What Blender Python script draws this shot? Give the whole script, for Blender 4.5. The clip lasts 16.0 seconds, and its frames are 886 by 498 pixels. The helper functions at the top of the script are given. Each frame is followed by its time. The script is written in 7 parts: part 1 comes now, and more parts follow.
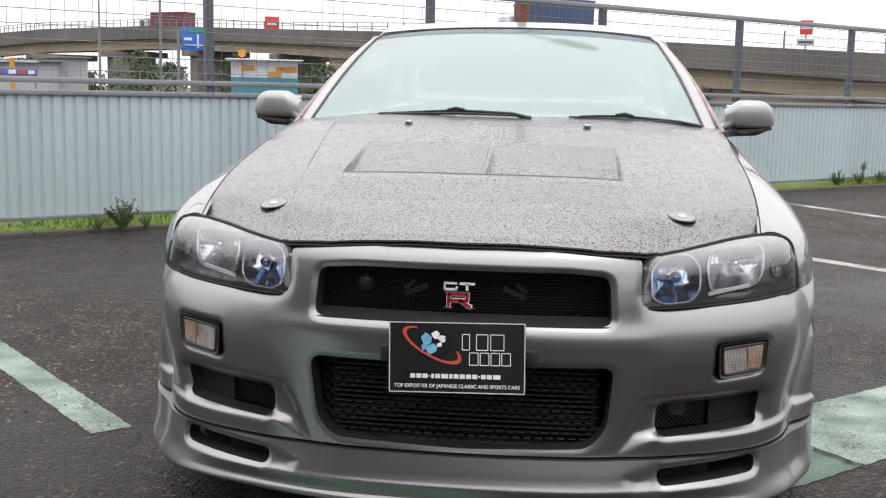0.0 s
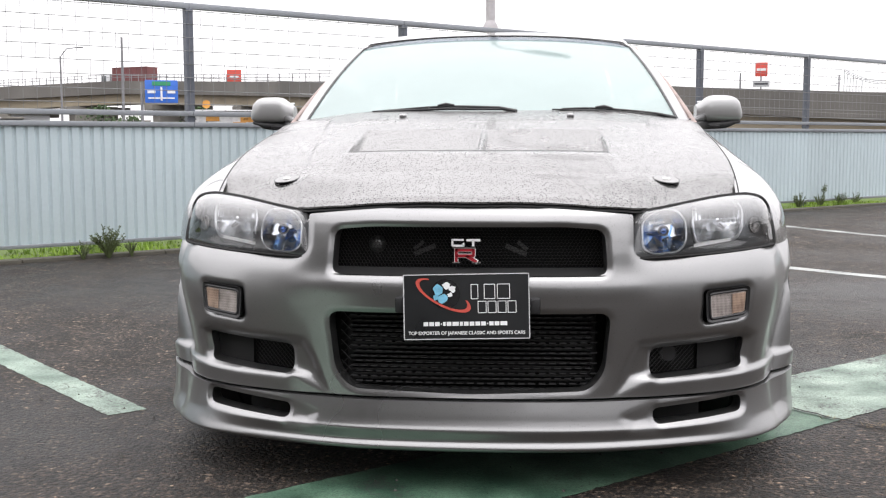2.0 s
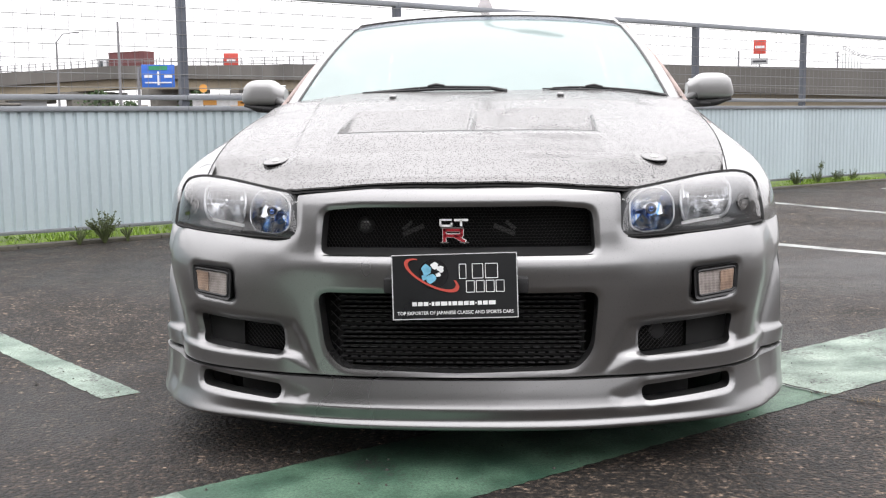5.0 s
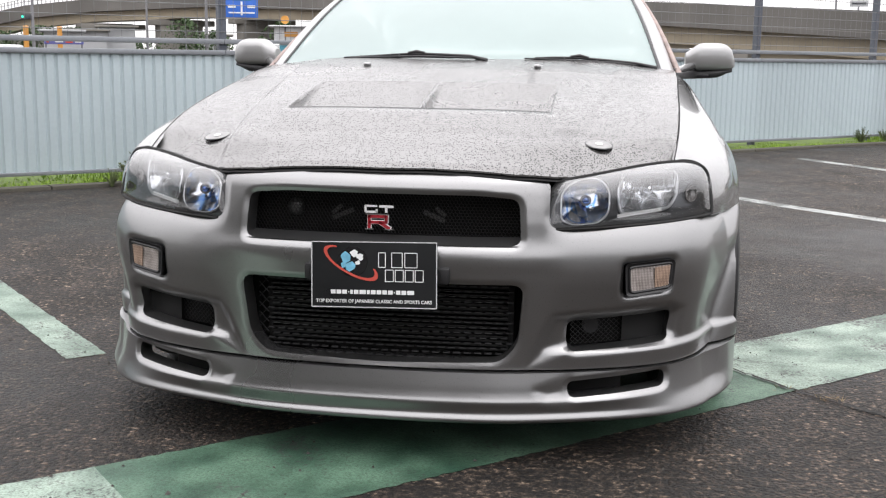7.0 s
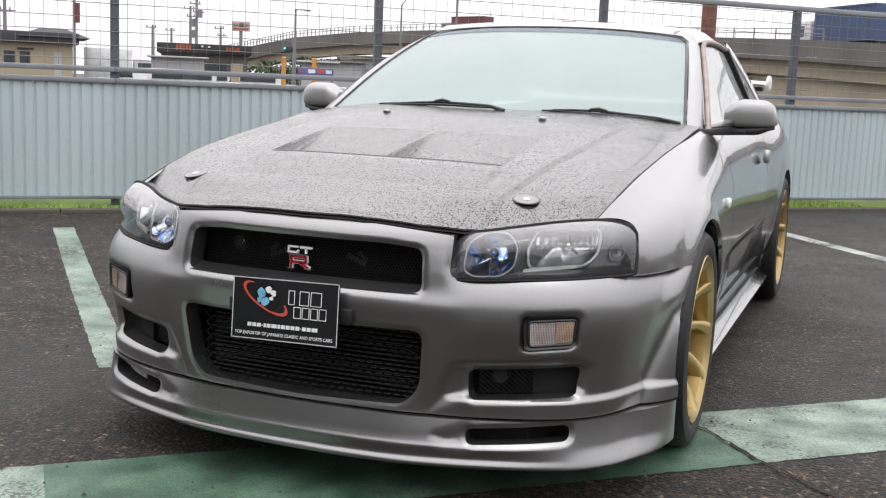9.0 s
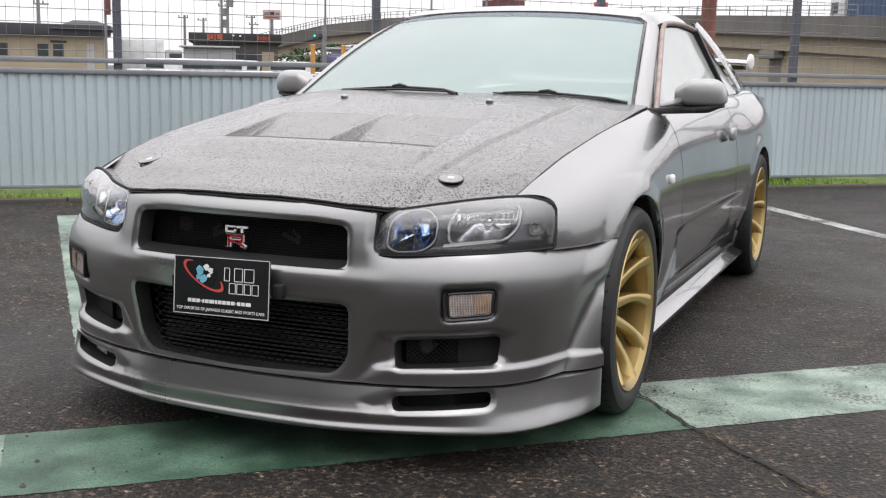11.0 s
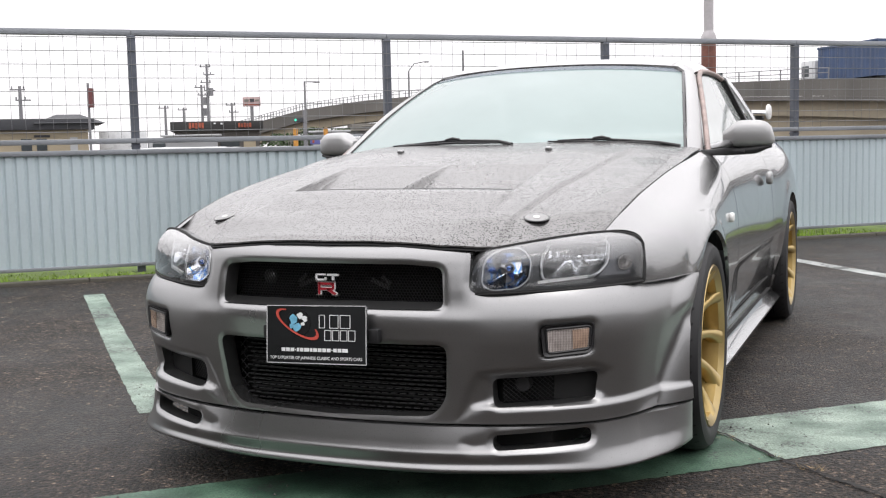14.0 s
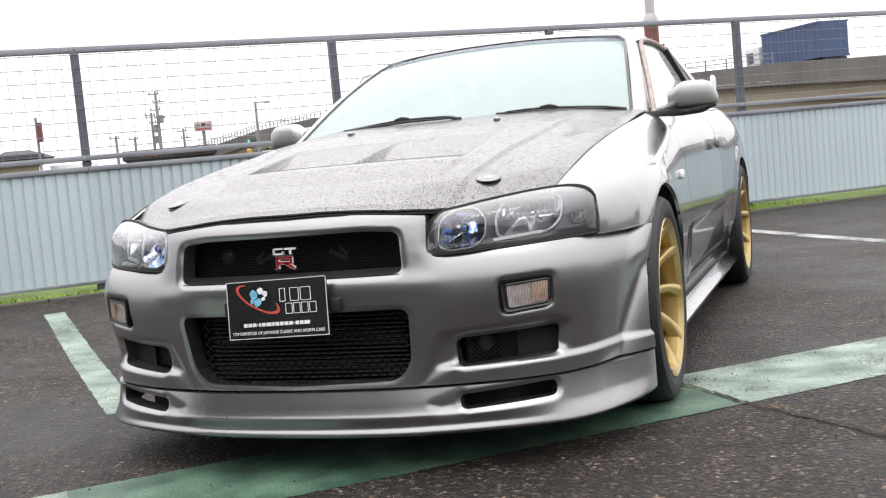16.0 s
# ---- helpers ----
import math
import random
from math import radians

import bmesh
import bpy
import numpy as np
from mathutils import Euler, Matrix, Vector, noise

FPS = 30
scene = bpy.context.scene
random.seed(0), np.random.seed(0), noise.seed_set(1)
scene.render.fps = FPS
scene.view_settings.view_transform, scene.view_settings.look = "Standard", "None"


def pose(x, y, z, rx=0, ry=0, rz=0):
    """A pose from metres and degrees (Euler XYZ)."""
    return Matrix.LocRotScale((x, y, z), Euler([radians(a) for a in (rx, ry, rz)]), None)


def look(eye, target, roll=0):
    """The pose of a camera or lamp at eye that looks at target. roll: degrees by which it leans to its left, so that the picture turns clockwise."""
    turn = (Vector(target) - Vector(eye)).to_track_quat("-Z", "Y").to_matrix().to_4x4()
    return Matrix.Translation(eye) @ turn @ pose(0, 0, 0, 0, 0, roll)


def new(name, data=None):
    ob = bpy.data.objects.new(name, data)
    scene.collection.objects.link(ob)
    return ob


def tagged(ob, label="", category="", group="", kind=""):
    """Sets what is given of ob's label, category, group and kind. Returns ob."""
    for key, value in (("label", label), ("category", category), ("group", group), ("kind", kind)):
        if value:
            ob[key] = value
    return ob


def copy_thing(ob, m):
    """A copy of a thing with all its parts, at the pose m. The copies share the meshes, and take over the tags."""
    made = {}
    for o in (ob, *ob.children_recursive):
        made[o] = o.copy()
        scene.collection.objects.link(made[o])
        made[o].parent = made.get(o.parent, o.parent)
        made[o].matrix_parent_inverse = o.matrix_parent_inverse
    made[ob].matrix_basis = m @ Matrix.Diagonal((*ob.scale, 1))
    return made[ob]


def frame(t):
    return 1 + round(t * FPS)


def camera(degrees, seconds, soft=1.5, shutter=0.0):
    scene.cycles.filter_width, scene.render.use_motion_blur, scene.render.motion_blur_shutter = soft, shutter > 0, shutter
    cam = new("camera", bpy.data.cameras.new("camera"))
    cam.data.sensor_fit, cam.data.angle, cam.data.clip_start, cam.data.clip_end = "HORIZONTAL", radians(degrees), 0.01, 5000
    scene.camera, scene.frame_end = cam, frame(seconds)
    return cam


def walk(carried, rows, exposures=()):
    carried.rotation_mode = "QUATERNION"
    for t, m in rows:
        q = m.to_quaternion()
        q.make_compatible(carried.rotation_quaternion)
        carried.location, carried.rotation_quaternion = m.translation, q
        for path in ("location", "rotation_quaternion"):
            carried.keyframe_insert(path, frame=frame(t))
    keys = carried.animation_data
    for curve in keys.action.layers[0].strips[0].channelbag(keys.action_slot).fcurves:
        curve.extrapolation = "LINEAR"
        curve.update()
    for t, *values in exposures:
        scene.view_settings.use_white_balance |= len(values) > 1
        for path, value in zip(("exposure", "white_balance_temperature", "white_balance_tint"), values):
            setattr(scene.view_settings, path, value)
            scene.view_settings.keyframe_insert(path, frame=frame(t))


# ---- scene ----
cam = camera(44.0, 16.0, soft=1.2)
PATH = [
    (0, (0.217, -3.253, 1.047), (0.003, -1.284, 0.764), 1.2),
    (0.5, (0.224, -3.333, 0.968), (0.042, -1.361, 0.693), 0.7),
    (1, (0.179, -3.431, 0.9), (0.016, -1.451, 0.671), -1.1),
    (1.5, (0.148, -3.479, 0.866), (-0.008, -1.497, 0.655), -0.3),
    (2, (0.143, -3.489, 0.86), (-0.011, -1.504, 0.666), -0.1),
    (2.5, (0.144, -3.493, 0.856), (-0.005, -1.508, 0.655), -0.3),
    (3, (0.149, -3.492, 0.853), (0.007, -1.507, 0.653), -0.6),
    (3.5, (0.147, -3.497, 0.851), (0.0, -1.512, 0.647), -0.8),
    (4, (0.153, -3.5, 0.853), (0.006, -1.517, 0.64), -0.8),
    (6.3, (0.325, -3.461, 0.877), (0.099, -1.492, 0.609), -0.3),
    (6.5, (0.376, -3.45, 0.908), (0.125, -1.486, 0.625), -0.1),
    (7, (0.539, -3.38, 0.973), (0.24, -1.432, 0.63), 0.7),
    (7.5, (0.724, -3.345, 1.024), (0.371, -1.407, 0.677), 1.1),
    (8, (0.993, -3.37, 1.038), (0.532, -1.451, 0.712), 0.7),
    (8.5, (1.188, -3.343, 1.053), (0.598, -1.456, 0.753), 2.0),
    (9, (1.344, -3.273, 1.039), (0.618, -1.432, 0.748), 2.3),
    (9.5, (1.479, -3.241, 1.046), (0.717, -1.422, 0.713), 1.4),
    (9.7, (1.549, -3.246, 1.048), (0.77, -1.435, 0.713), 1.5),
    (11.8, (1.674, -3.336, 1.048), (0.903, -1.515, 0.745), 0.8),
    (12, (1.613, -3.347, 1.049), (0.91, -1.499, 0.745), 0.0),
    (12.5, (1.484, -3.389, 1.039), (0.89, -1.515, 0.671), -0.3),
    (13, (1.399, -3.408, 1.034), (0.726, -1.554, 0.703), -2.0),
    (13.5, (1.39, -3.427, 1.016), (0.716, -1.565, 0.735), -1.0),
    (14, (1.417, -3.445, 0.951), (0.653, -1.605, 0.772), -1.3),
    (14.5, (1.454, -3.481, 0.873), (0.701, -1.637, 0.697), -1.1),
    (15, (1.458, -3.496, 0.83), (0.741, -1.637, 0.651), -4.0),
    (15.5, (1.453, -3.49, 0.822), (0.741, -1.629, 0.645), -5.5),
    (16, (1.439, -3.47, 0.826), (0.739, -1.604, 0.663), -5.3),
]
walk(cam, [(t, look(eye, target, roll)) for t, eye, target, roll in PATH], [(0, -0.05), (1.0, 0.11), (2.0, 0.24), (3.5, 0.30), (6.5, 0.25), (7.0, 0.18), (8.0, -0.06), (9.0, -0.08), (9.5, -0.10), (12.5, -0.15), (13.5, -0.11), (14.5, 0.09), (16.0, 0.22)])
SKY_LOW, SKY_HIGH = 1.14, 2.98

# ---- world and light: rainy overcast noon ----
world = bpy.data.worlds.new("overcast_sky")
scene.world = world
world.use_nodes = True
wn, wl = world.node_tree.nodes, world.node_tree.links
wn.clear()
w_out = wn.new("ShaderNodeOutputWorld")
w_bg = wn.new("ShaderNodeBackground")
w_mix = wn.new("ShaderNodeMix")
w_mix.data_type = "RGBA"
w_sky = wn.new("ShaderNodeTexSky")
w_sky.sky_type = "NISHITA"
w_sky.sun_disc = False
w_sky.sun_elevation, w_sky.sun_rotation = radians(70), radians(127)
w_scale = wn.new("ShaderNodeVectorMath")
w_scale.operation = "SCALE"
w_scale.inputs["Scale"].default_value = 0.10
w_tc = wn.new("ShaderNodeTexCoord")
w_sep = wn.new("ShaderNodeSeparateXYZ")
w_ramp = wn.new("ShaderNodeMapRange")
w_ramp.inputs["From Min"].default_value, w_ramp.inputs["From Max"].default_value = 0.0, 1.0
w_ramp.inputs["To Min"].default_value, w_ramp.inputs["To Max"].default_value = SKY_LOW, SKY_HIGH
w_cloud = wn.new("ShaderNodeCombineColor")
wl.new(w_tc.outputs["Generated"], w_sep.inputs[0])
wl.new(w_sep.outputs["Z"], w_ramp.inputs["Value"])
for ch, k in (("Red", 1.026), ("Green", 1.0), ("Blue", 1.022)):
    w_k = wn.new("ShaderNodeMath")
    w_k.operation = "MULTIPLY"
    w_k.inputs[1].default_value = k
    wl.new(w_ramp.outputs["Result"], w_k.inputs[0])
    wl.new(w_k.outputs[0], w_cloud.inputs[ch])
wl.new(w_sky.outputs["Color"], w_scale.inputs[0])
w_mix.inputs["Factor"].default_value = 0.93
wl.new(w_scale.outputs["Vector"], w_mix.inputs["A"])
wl.new(w_cloud.outputs["Color"], w_mix.inputs["B"])
wl.new(w_mix.outputs["Result"], w_bg.inputs["Color"])
w_bg.inputs["Strength"].default_value = 1.0
wl.new(w_bg.outputs[0], w_out.inputs["Surface"])

sun = new("sun", bpy.data.lights.new("sun", "SUN"))
sun.data.energy, sun.data.angle, sun.data.color = 0.35, radians(25), (1.0, 0.97, 0.93)
sun.matrix_world = look((4, -3, 14), (0, 0, 0))


# ---- materials ----
def nodes_of(name):
    m = bpy.data.materials.new(name)
    m.use_nodes = True
    nt = m.node_tree
    return m, nt.nodes, nt.links, nt.nodes["Principled BSDF"]


def noise_tex(n, l, scale, detail=3.0, rough=0.55, stretch=None):
    tc = n.new("ShaderNodeTexCoord")
    t = n.new("ShaderNodeTexNoise")
    t.inputs["Scale"].default_value, t.inputs["Detail"].default_value = scale, detail
    t.inputs["Roughness"].default_value = rough
    if stretch:
        mp = n.new("ShaderNodeMapping")
        mp.inputs["Scale"].default_value = stretch
        l.new(tc.outputs["Object"], mp.inputs["Vector"])
        l.new(mp.outputs["Vector"], t.inputs["Vector"])
    else:
        l.new(tc.outputs["Object"], t.inputs["Vector"])
    return t


def ramp(n, l, src, stops):
    r = n.new("ShaderNodeValToRGB")
    while len(r.color_ramp.elements) < len(stops):
        r.color_ramp.elements.new(0.5)
    for e, (p, c) in zip(r.color_ramp.elements, stops):
        e.position = p
        e.color = (c, c, c, 1) if not isinstance(c, tuple) else (*c, 1)
    l.new(src, r.inputs["Fac"])
    return r


def mat(name, col, rough=0.5, metal=0.0, var=0.12, scale=3.0, bump=0.0, bscale=80.0, coat=0.0, rvar=0.1, stretch=None, fine=40.0):
    """A surface with blotches, fine grain, uneven gloss and relief."""
    m, n, l, b = nodes_of(name)
    t1, t2 = noise_tex(n, l, scale, stretch=stretch), noise_tex(n, l, fine, 2.0)
    mx = n.new("ShaderNodeMath")
    mx.operation = "MULTIPLY_ADD"
    mx.inputs[1].default_value = 0.4
    l.new(t2.outputs["Fac"], mx.inputs[0])
    l.new(t1.outputs["Fac"], mx.inputs[2])
    lo, hi = tuple(c * (1 - var) for c in col), tuple(min(1.0, c * (1 + var)) for c in col)
    r = ramp(n, l, mx.outputs[0], [(0.45, lo), (0.95, hi)])
    l.new(r.outputs["Color"], b.inputs["Base Color"])
    rr = ramp(n, l, t1.outputs["Fac"], [(0.3, max(0.02, rough - rvar)), (0.7, min(1.0, rough + rvar))])
    l.new(rr.outputs["Color"], b.inputs["Roughness"])
    b.inputs["Metallic"].default_value = metal
    b.inputs["Coat Weight"].default_value = coat
    b.inputs["Coat Roughness"].default_value = 0.06
    if bump:
        t3 = noise_tex(n, l, bscale, 4.0)
        bp = n.new("ShaderNodeBump")
        bp.inputs["Strength"].default_value, bp.inputs["Distance"].default_value = 0.6, bump
        l.new(t3.outputs["Fac"], bp.inputs["Height"])
        l.new(bp.outputs["Normal"], b.inputs["Normal"])
    return m


def drops(n, l, scale, lo, hi, dist, strength=1.0):
    """Relief of standing rain drops."""
    t = noise_tex(n, l, scale, 1.5, 0.5)
    r = ramp(n, l, t.outputs["Fac"], [(lo, 0.0), (hi, 1.0)])
    bp = n.new("ShaderNodeBump")
    bp.inputs["Strength"].default_value, bp.inputs["Distance"].default_value = strength, dist
    l.new(r.outputs["Color"], bp.inputs["Height"])
    return r, bp


def beads(n, l, scale, least, most, dist, strength=1.0):
    """Rain beads: round drops of uneven size, one to a cell. Gives the mask and the relief."""
    tc, mp, vor = n.new("ShaderNodeTexCoord"), n.new("ShaderNodeMapping"), n.new("ShaderNodeTexVoronoi")
    mp.inputs["Scale"].default_value = (1.0, 0.62, 1.0)
    vor.inputs["Scale"].default_value, vor.inputs["Randomness"].default_value = scale, 0.8
    wob = noise_tex(n, l, scale * 0.9, 1.0)
    push = n.new("ShaderNodeMix")
    push.data_type, push.blend_type = "RGBA", "LINEAR_LIGHT"
    push.inputs["Factor"].default_value = 0.0016
    l.new(tc.outputs["Object"], mp.inputs["Vector"])
    l.new(mp.outputs["Vector"], push.inputs["A"])
    l.new(wob.outputs["Color"], push.inputs["B"])
    l.new(push.outputs["Result"], vor.inputs["Vector"])
    sep, size, ratio = n.new("ShaderNodeSeparateColor"), n.new("ShaderNodeMapRange"), n.new("ShaderNodeMath")
    size.inputs["To Min"].default_value, size.inputs["To Max"].default_value = least, most
    ratio.operation = "DIVIDE"
    l.new(vor.outputs["Color"], sep.inputs["Color"])
    l.new(sep.outputs["Red"], size.inputs["Value"])
    l.new(vor.outputs["Distance"], ratio.inputs[0])
    l.new(size.outputs[0], ratio.inputs[1])
    mask = ramp(n, l, ratio.outputs[0], [(0.80, 1.0), (1.0, 0.0)])
    dome = ramp(n, l, ratio.outputs[0], [(0.0, 1.0), (0.45, 0.82), (0.8, 0.36), (1.0, 0.0)])
    bp = n.new("ShaderNodeBump")
    bp.inputs["Strength"].default_value, bp.inputs["Distance"].default_value = strength, dist
    l.new(dome.outputs["Color"], bp.inputs["Height"])
    return mask, bp


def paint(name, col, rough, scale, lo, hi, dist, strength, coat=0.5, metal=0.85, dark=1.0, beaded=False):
    """Metallic paint under clear coat with rain on it; dark: base colour factor under a drop, its optical darkening
    painted in.
    """
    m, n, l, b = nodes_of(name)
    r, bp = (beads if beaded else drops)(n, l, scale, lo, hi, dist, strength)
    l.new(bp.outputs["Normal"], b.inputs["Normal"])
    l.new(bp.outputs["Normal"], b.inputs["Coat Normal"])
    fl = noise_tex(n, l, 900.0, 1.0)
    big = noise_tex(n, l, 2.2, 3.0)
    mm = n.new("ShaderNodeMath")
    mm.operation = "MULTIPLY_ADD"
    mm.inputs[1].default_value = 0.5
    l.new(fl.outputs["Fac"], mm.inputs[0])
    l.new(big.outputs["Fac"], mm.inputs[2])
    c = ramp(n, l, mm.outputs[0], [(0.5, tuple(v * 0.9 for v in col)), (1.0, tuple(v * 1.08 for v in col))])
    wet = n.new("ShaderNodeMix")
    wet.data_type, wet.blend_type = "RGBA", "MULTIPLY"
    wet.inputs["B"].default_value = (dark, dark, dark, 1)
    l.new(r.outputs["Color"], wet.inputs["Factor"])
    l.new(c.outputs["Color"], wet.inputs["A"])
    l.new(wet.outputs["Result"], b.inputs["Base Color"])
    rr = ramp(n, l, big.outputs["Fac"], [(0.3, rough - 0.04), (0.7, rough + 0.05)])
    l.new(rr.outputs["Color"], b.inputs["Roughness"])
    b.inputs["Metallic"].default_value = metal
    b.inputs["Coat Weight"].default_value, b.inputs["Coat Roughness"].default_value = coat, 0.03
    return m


def glass(name, tint, gloss_rough, low, high, wet=0.0, veil=0.0, ior=1.5, veil_tint=(0.335, 0.428, 0.414), rise=None):
    """A thin pane: clear, with a Fresnel gloss; wet: rain drops on it; veil: pale diffuse layer standing in for sky
    sheen, from rise[0] up to rise[1] if given.
    """
    m, n, l, b = nodes_of(name)
    n.remove(b)
    out = n["Material Output"]
    tr, gl, mix = n.new("ShaderNodeBsdfTransparent"), n.new("ShaderNodeBsdfGlossy"), n.new("ShaderNodeMixShader")
    tr.inputs["Color"].default_value = (*tint, 1)
    gl.inputs["Roughness"].default_value = gloss_rough
    fr = n.new("ShaderNodeFresnel")
    fr.inputs["IOR"].default_value = ior
    mr = n.new("ShaderNodeMapRange")
    mr.inputs["From Max"].default_value = 1.0
    mr.inputs["To Min"].default_value, mr.inputs["To Max"].default_value = low, high
    l.new(fr.outputs[0], mr.inputs["Value"])
    l.new(mr.outputs[0], mix.inputs["Fac"])
    if wet:
        r, bp = drops(n, l, 150.0, 0.6, 0.72, wet, 0.7)
        l.new(bp.outputs["Normal"], gl.inputs["Normal"])
    l.new(gl.outputs[0], mix.inputs[2])
    if veil:
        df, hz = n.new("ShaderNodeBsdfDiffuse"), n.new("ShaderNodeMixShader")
        df.inputs["Color"].default_value = (*veil_tint, 1)
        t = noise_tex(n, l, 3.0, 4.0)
        hr = ramp(n, l, t.outputs["Fac"], [(0.3, veil * 0.96), (0.7, min(1.0, veil * 1.03))])
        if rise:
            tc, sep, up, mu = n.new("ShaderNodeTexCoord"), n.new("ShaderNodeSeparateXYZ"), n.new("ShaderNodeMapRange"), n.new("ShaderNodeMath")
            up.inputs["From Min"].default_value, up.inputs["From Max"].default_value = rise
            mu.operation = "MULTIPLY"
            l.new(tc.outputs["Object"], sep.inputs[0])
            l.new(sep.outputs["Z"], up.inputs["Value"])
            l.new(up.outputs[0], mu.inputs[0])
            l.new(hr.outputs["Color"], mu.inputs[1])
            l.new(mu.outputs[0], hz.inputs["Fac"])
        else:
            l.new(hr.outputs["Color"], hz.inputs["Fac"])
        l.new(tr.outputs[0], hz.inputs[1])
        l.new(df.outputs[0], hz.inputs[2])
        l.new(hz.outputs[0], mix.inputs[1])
    else:
        l.new(tr.outputs[0], mix.inputs[1])
    l.new(mix.outputs[0], out.inputs["Surface"])
    return m


SILVER = (0.282, 0.282, 0.283)
M_PAINT = paint("silver_paint", SILVER, 0.30, 300.0, 0.65, 0.69, 0.0003, 0.2, metal=0.92, coat=0.5, dark=0.85)
# same silver on a darker base, which dims the hood's sky shine
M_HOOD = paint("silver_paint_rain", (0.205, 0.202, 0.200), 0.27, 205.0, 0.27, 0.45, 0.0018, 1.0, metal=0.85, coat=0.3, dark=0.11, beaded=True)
# same silver made lighter and less metallic, as if better lit
M_PAINT_LIT = paint("silver_paint_lit", (0.36, 0.36, 0.36), 0.34, 300.0, 0.65, 0.69, 0.0003, 0.1, metal=0.55, coat=0.3, dark=0.9)
M_DOOR = paint("silver_paint_polished", SILVER, 0.16, 260.0, 0.70, 0.74, 0.0004, 0.15, metal=0.95, coat=0.7)
M_PAINT_TOP = paint("silver_paint_drops", SILVER, 0.20, 230.0, 0.02, 0.30, 0.0008, 0.4, metal=0.90, coat=0.8, dark=0.8, beaded=True)
M_BLACK = mat("black_plastic", (0.016, 0.016, 0.017), 0.45, bump=0.0004, bscale=300)
M_PINCAP = mat("pin_alloy", (0.27, 0.268, 0.266), 0.36, metal=0.8, var=0.25, scale=60.0)
M_GLOSSBLACK = mat("black_trim", (0.012, 0.012, 0.013), 0.22)
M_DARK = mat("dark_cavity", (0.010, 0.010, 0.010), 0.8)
M_RUBBER = mat("rubber", (0.010, 0.010, 0.011), 0.62, bump=0.0005, bscale=220)
M_MESH = mat("mesh_black", (0.020, 0.020, 0.021), 0.42)
M_INTAKE = mat("intake_alloy", (0.042, 0.042, 0.044), 0.42, metal=0.35)
M_BRACKET = mat("bracket_alu", (0.16, 0.16, 0.16), 0.4, metal=0.7)
M_COOLER = mat("cooler_alu_shaded", (0.022, 0.022, 0.022), 0.5, metal=0.6, bump=0.0006, bscale=150)
M_CHROME = mat("chrome", (0.82, 0.83, 0.84), 0.08, metal=1.0, var=0.03, rvar=0.03)
M_REFLECTOR = mat("reflector", (0.74, 0.75, 0.76), 0.20, metal=1.0, var=0.05, rvar=0.04, bump=0.0008, bscale=70)
M_HEADHOUSE = mat("lamp_housing", (0.085, 0.087, 0.09), 0.30, metal=0.8, bump=0.0006, bscale=22)
M_LAMPRIM = mat("lamp_rim", (0.42, 0.425, 0.43), 0.25, metal=0.7)
def film_chrome(name, film):
    """Chrome with irregular patches of coloured film."""
    m, n, l, b = nodes_of(name)
    t = noise_tex(n, l, 22.0, 1.0, 0.4, (1.0, 1.0, 0.45))
    r = ramp(n, l, t.outputs["Fac"], [(0.435, (0.62, 0.63, 0.64)), (0.45, film), (0.49, film), (0.505, (0.62, 0.63, 0.65))])
    l.new(r.outputs["Color"], b.inputs["Base Color"])
    b.inputs["Metallic"].default_value, b.inputs["Roughness"].default_value = 1.0, 0.14
    return m


M_BLUEBOWL = film_chrome("blue_film_chrome", (0.19, 0.36, 0.64))
M_SMOKE = mat("smoked_reflector", (0.20, 0.19, 0.18), 0.25, metal=0.6, bump=0.002, bscale=160)
M_BLUELENS = mat("blue_lens", (0.06, 0.13, 0.36), 0.06, metal=0.85, coat=1.0)
M_WHITE = mat("white_plastic", (0.78, 0.78, 0.76), 0.35)
def fluted_lens(name, lo, hi):
    """A lamp lens with fine upright and level flutes."""
    m, n, l, b = nodes_of(name)
    tc, sep = n.new("ShaderNodeTexCoord"), n.new("ShaderNodeSeparateXYZ")
    l.new(tc.outputs["Object"], sep.inputs[0])
    waves = []
    for axis, pitch in (("X", 0.0036), ("Z", 0.0066)):
        k, sn = n.new("ShaderNodeMath"), n.new("ShaderNodeMath")
        k.operation, sn.operation = "MULTIPLY", "SINE"
        k.inputs[1].default_value = 2 * math.pi / pitch
        l.new(sep.outputs[axis], k.inputs[0])
        l.new(k.outputs[0], sn.inputs[0])
        waves.append(sn)
    mx = n.new("ShaderNodeMath")
    mx.operation = "MULTIPLY_ADD"
    mx.inputs[1].default_value = 0.25
    l.new(waves[1].outputs[0], mx.inputs[0])
    l.new(waves[0].outputs[0], mx.inputs[2])
    blot = noise_tex(n, l, 26.0, 2.0)
    add = n.new("ShaderNodeMath")
    add.operation = "MULTIPLY_ADD"
    add.inputs[1].default_value = 4.0
    l.new(blot.outputs["Fac"], add.inputs[0])
    l.new(mx.outputs[0], add.inputs[2])
    fit_in = n.new("ShaderNodeMapRange")
    fit_in.inputs["From Min"].default_value, fit_in.inputs["From Max"].default_value = 0.4, 3.8
    l.new(add.outputs[0], fit_in.inputs["Value"])
    c = ramp(n, l, fit_in.outputs[0], [(0.0, lo), (1.0, hi)])
    l.new(c.outputs["Color"], b.inputs["Base Color"])
    bp = n.new("ShaderNodeBump")
    bp.inputs["Strength"].default_value, bp.inputs["Distance"].default_value = 0.5, 0.0008
    l.new(mx.outputs[0], bp.inputs["Height"])
    l.new(bp.outputs["Normal"], b.inputs["Normal"])
    b.inputs["Roughness"].default_value, b.inputs["Coat Weight"].default_value = 0.22, 0.6
    return m


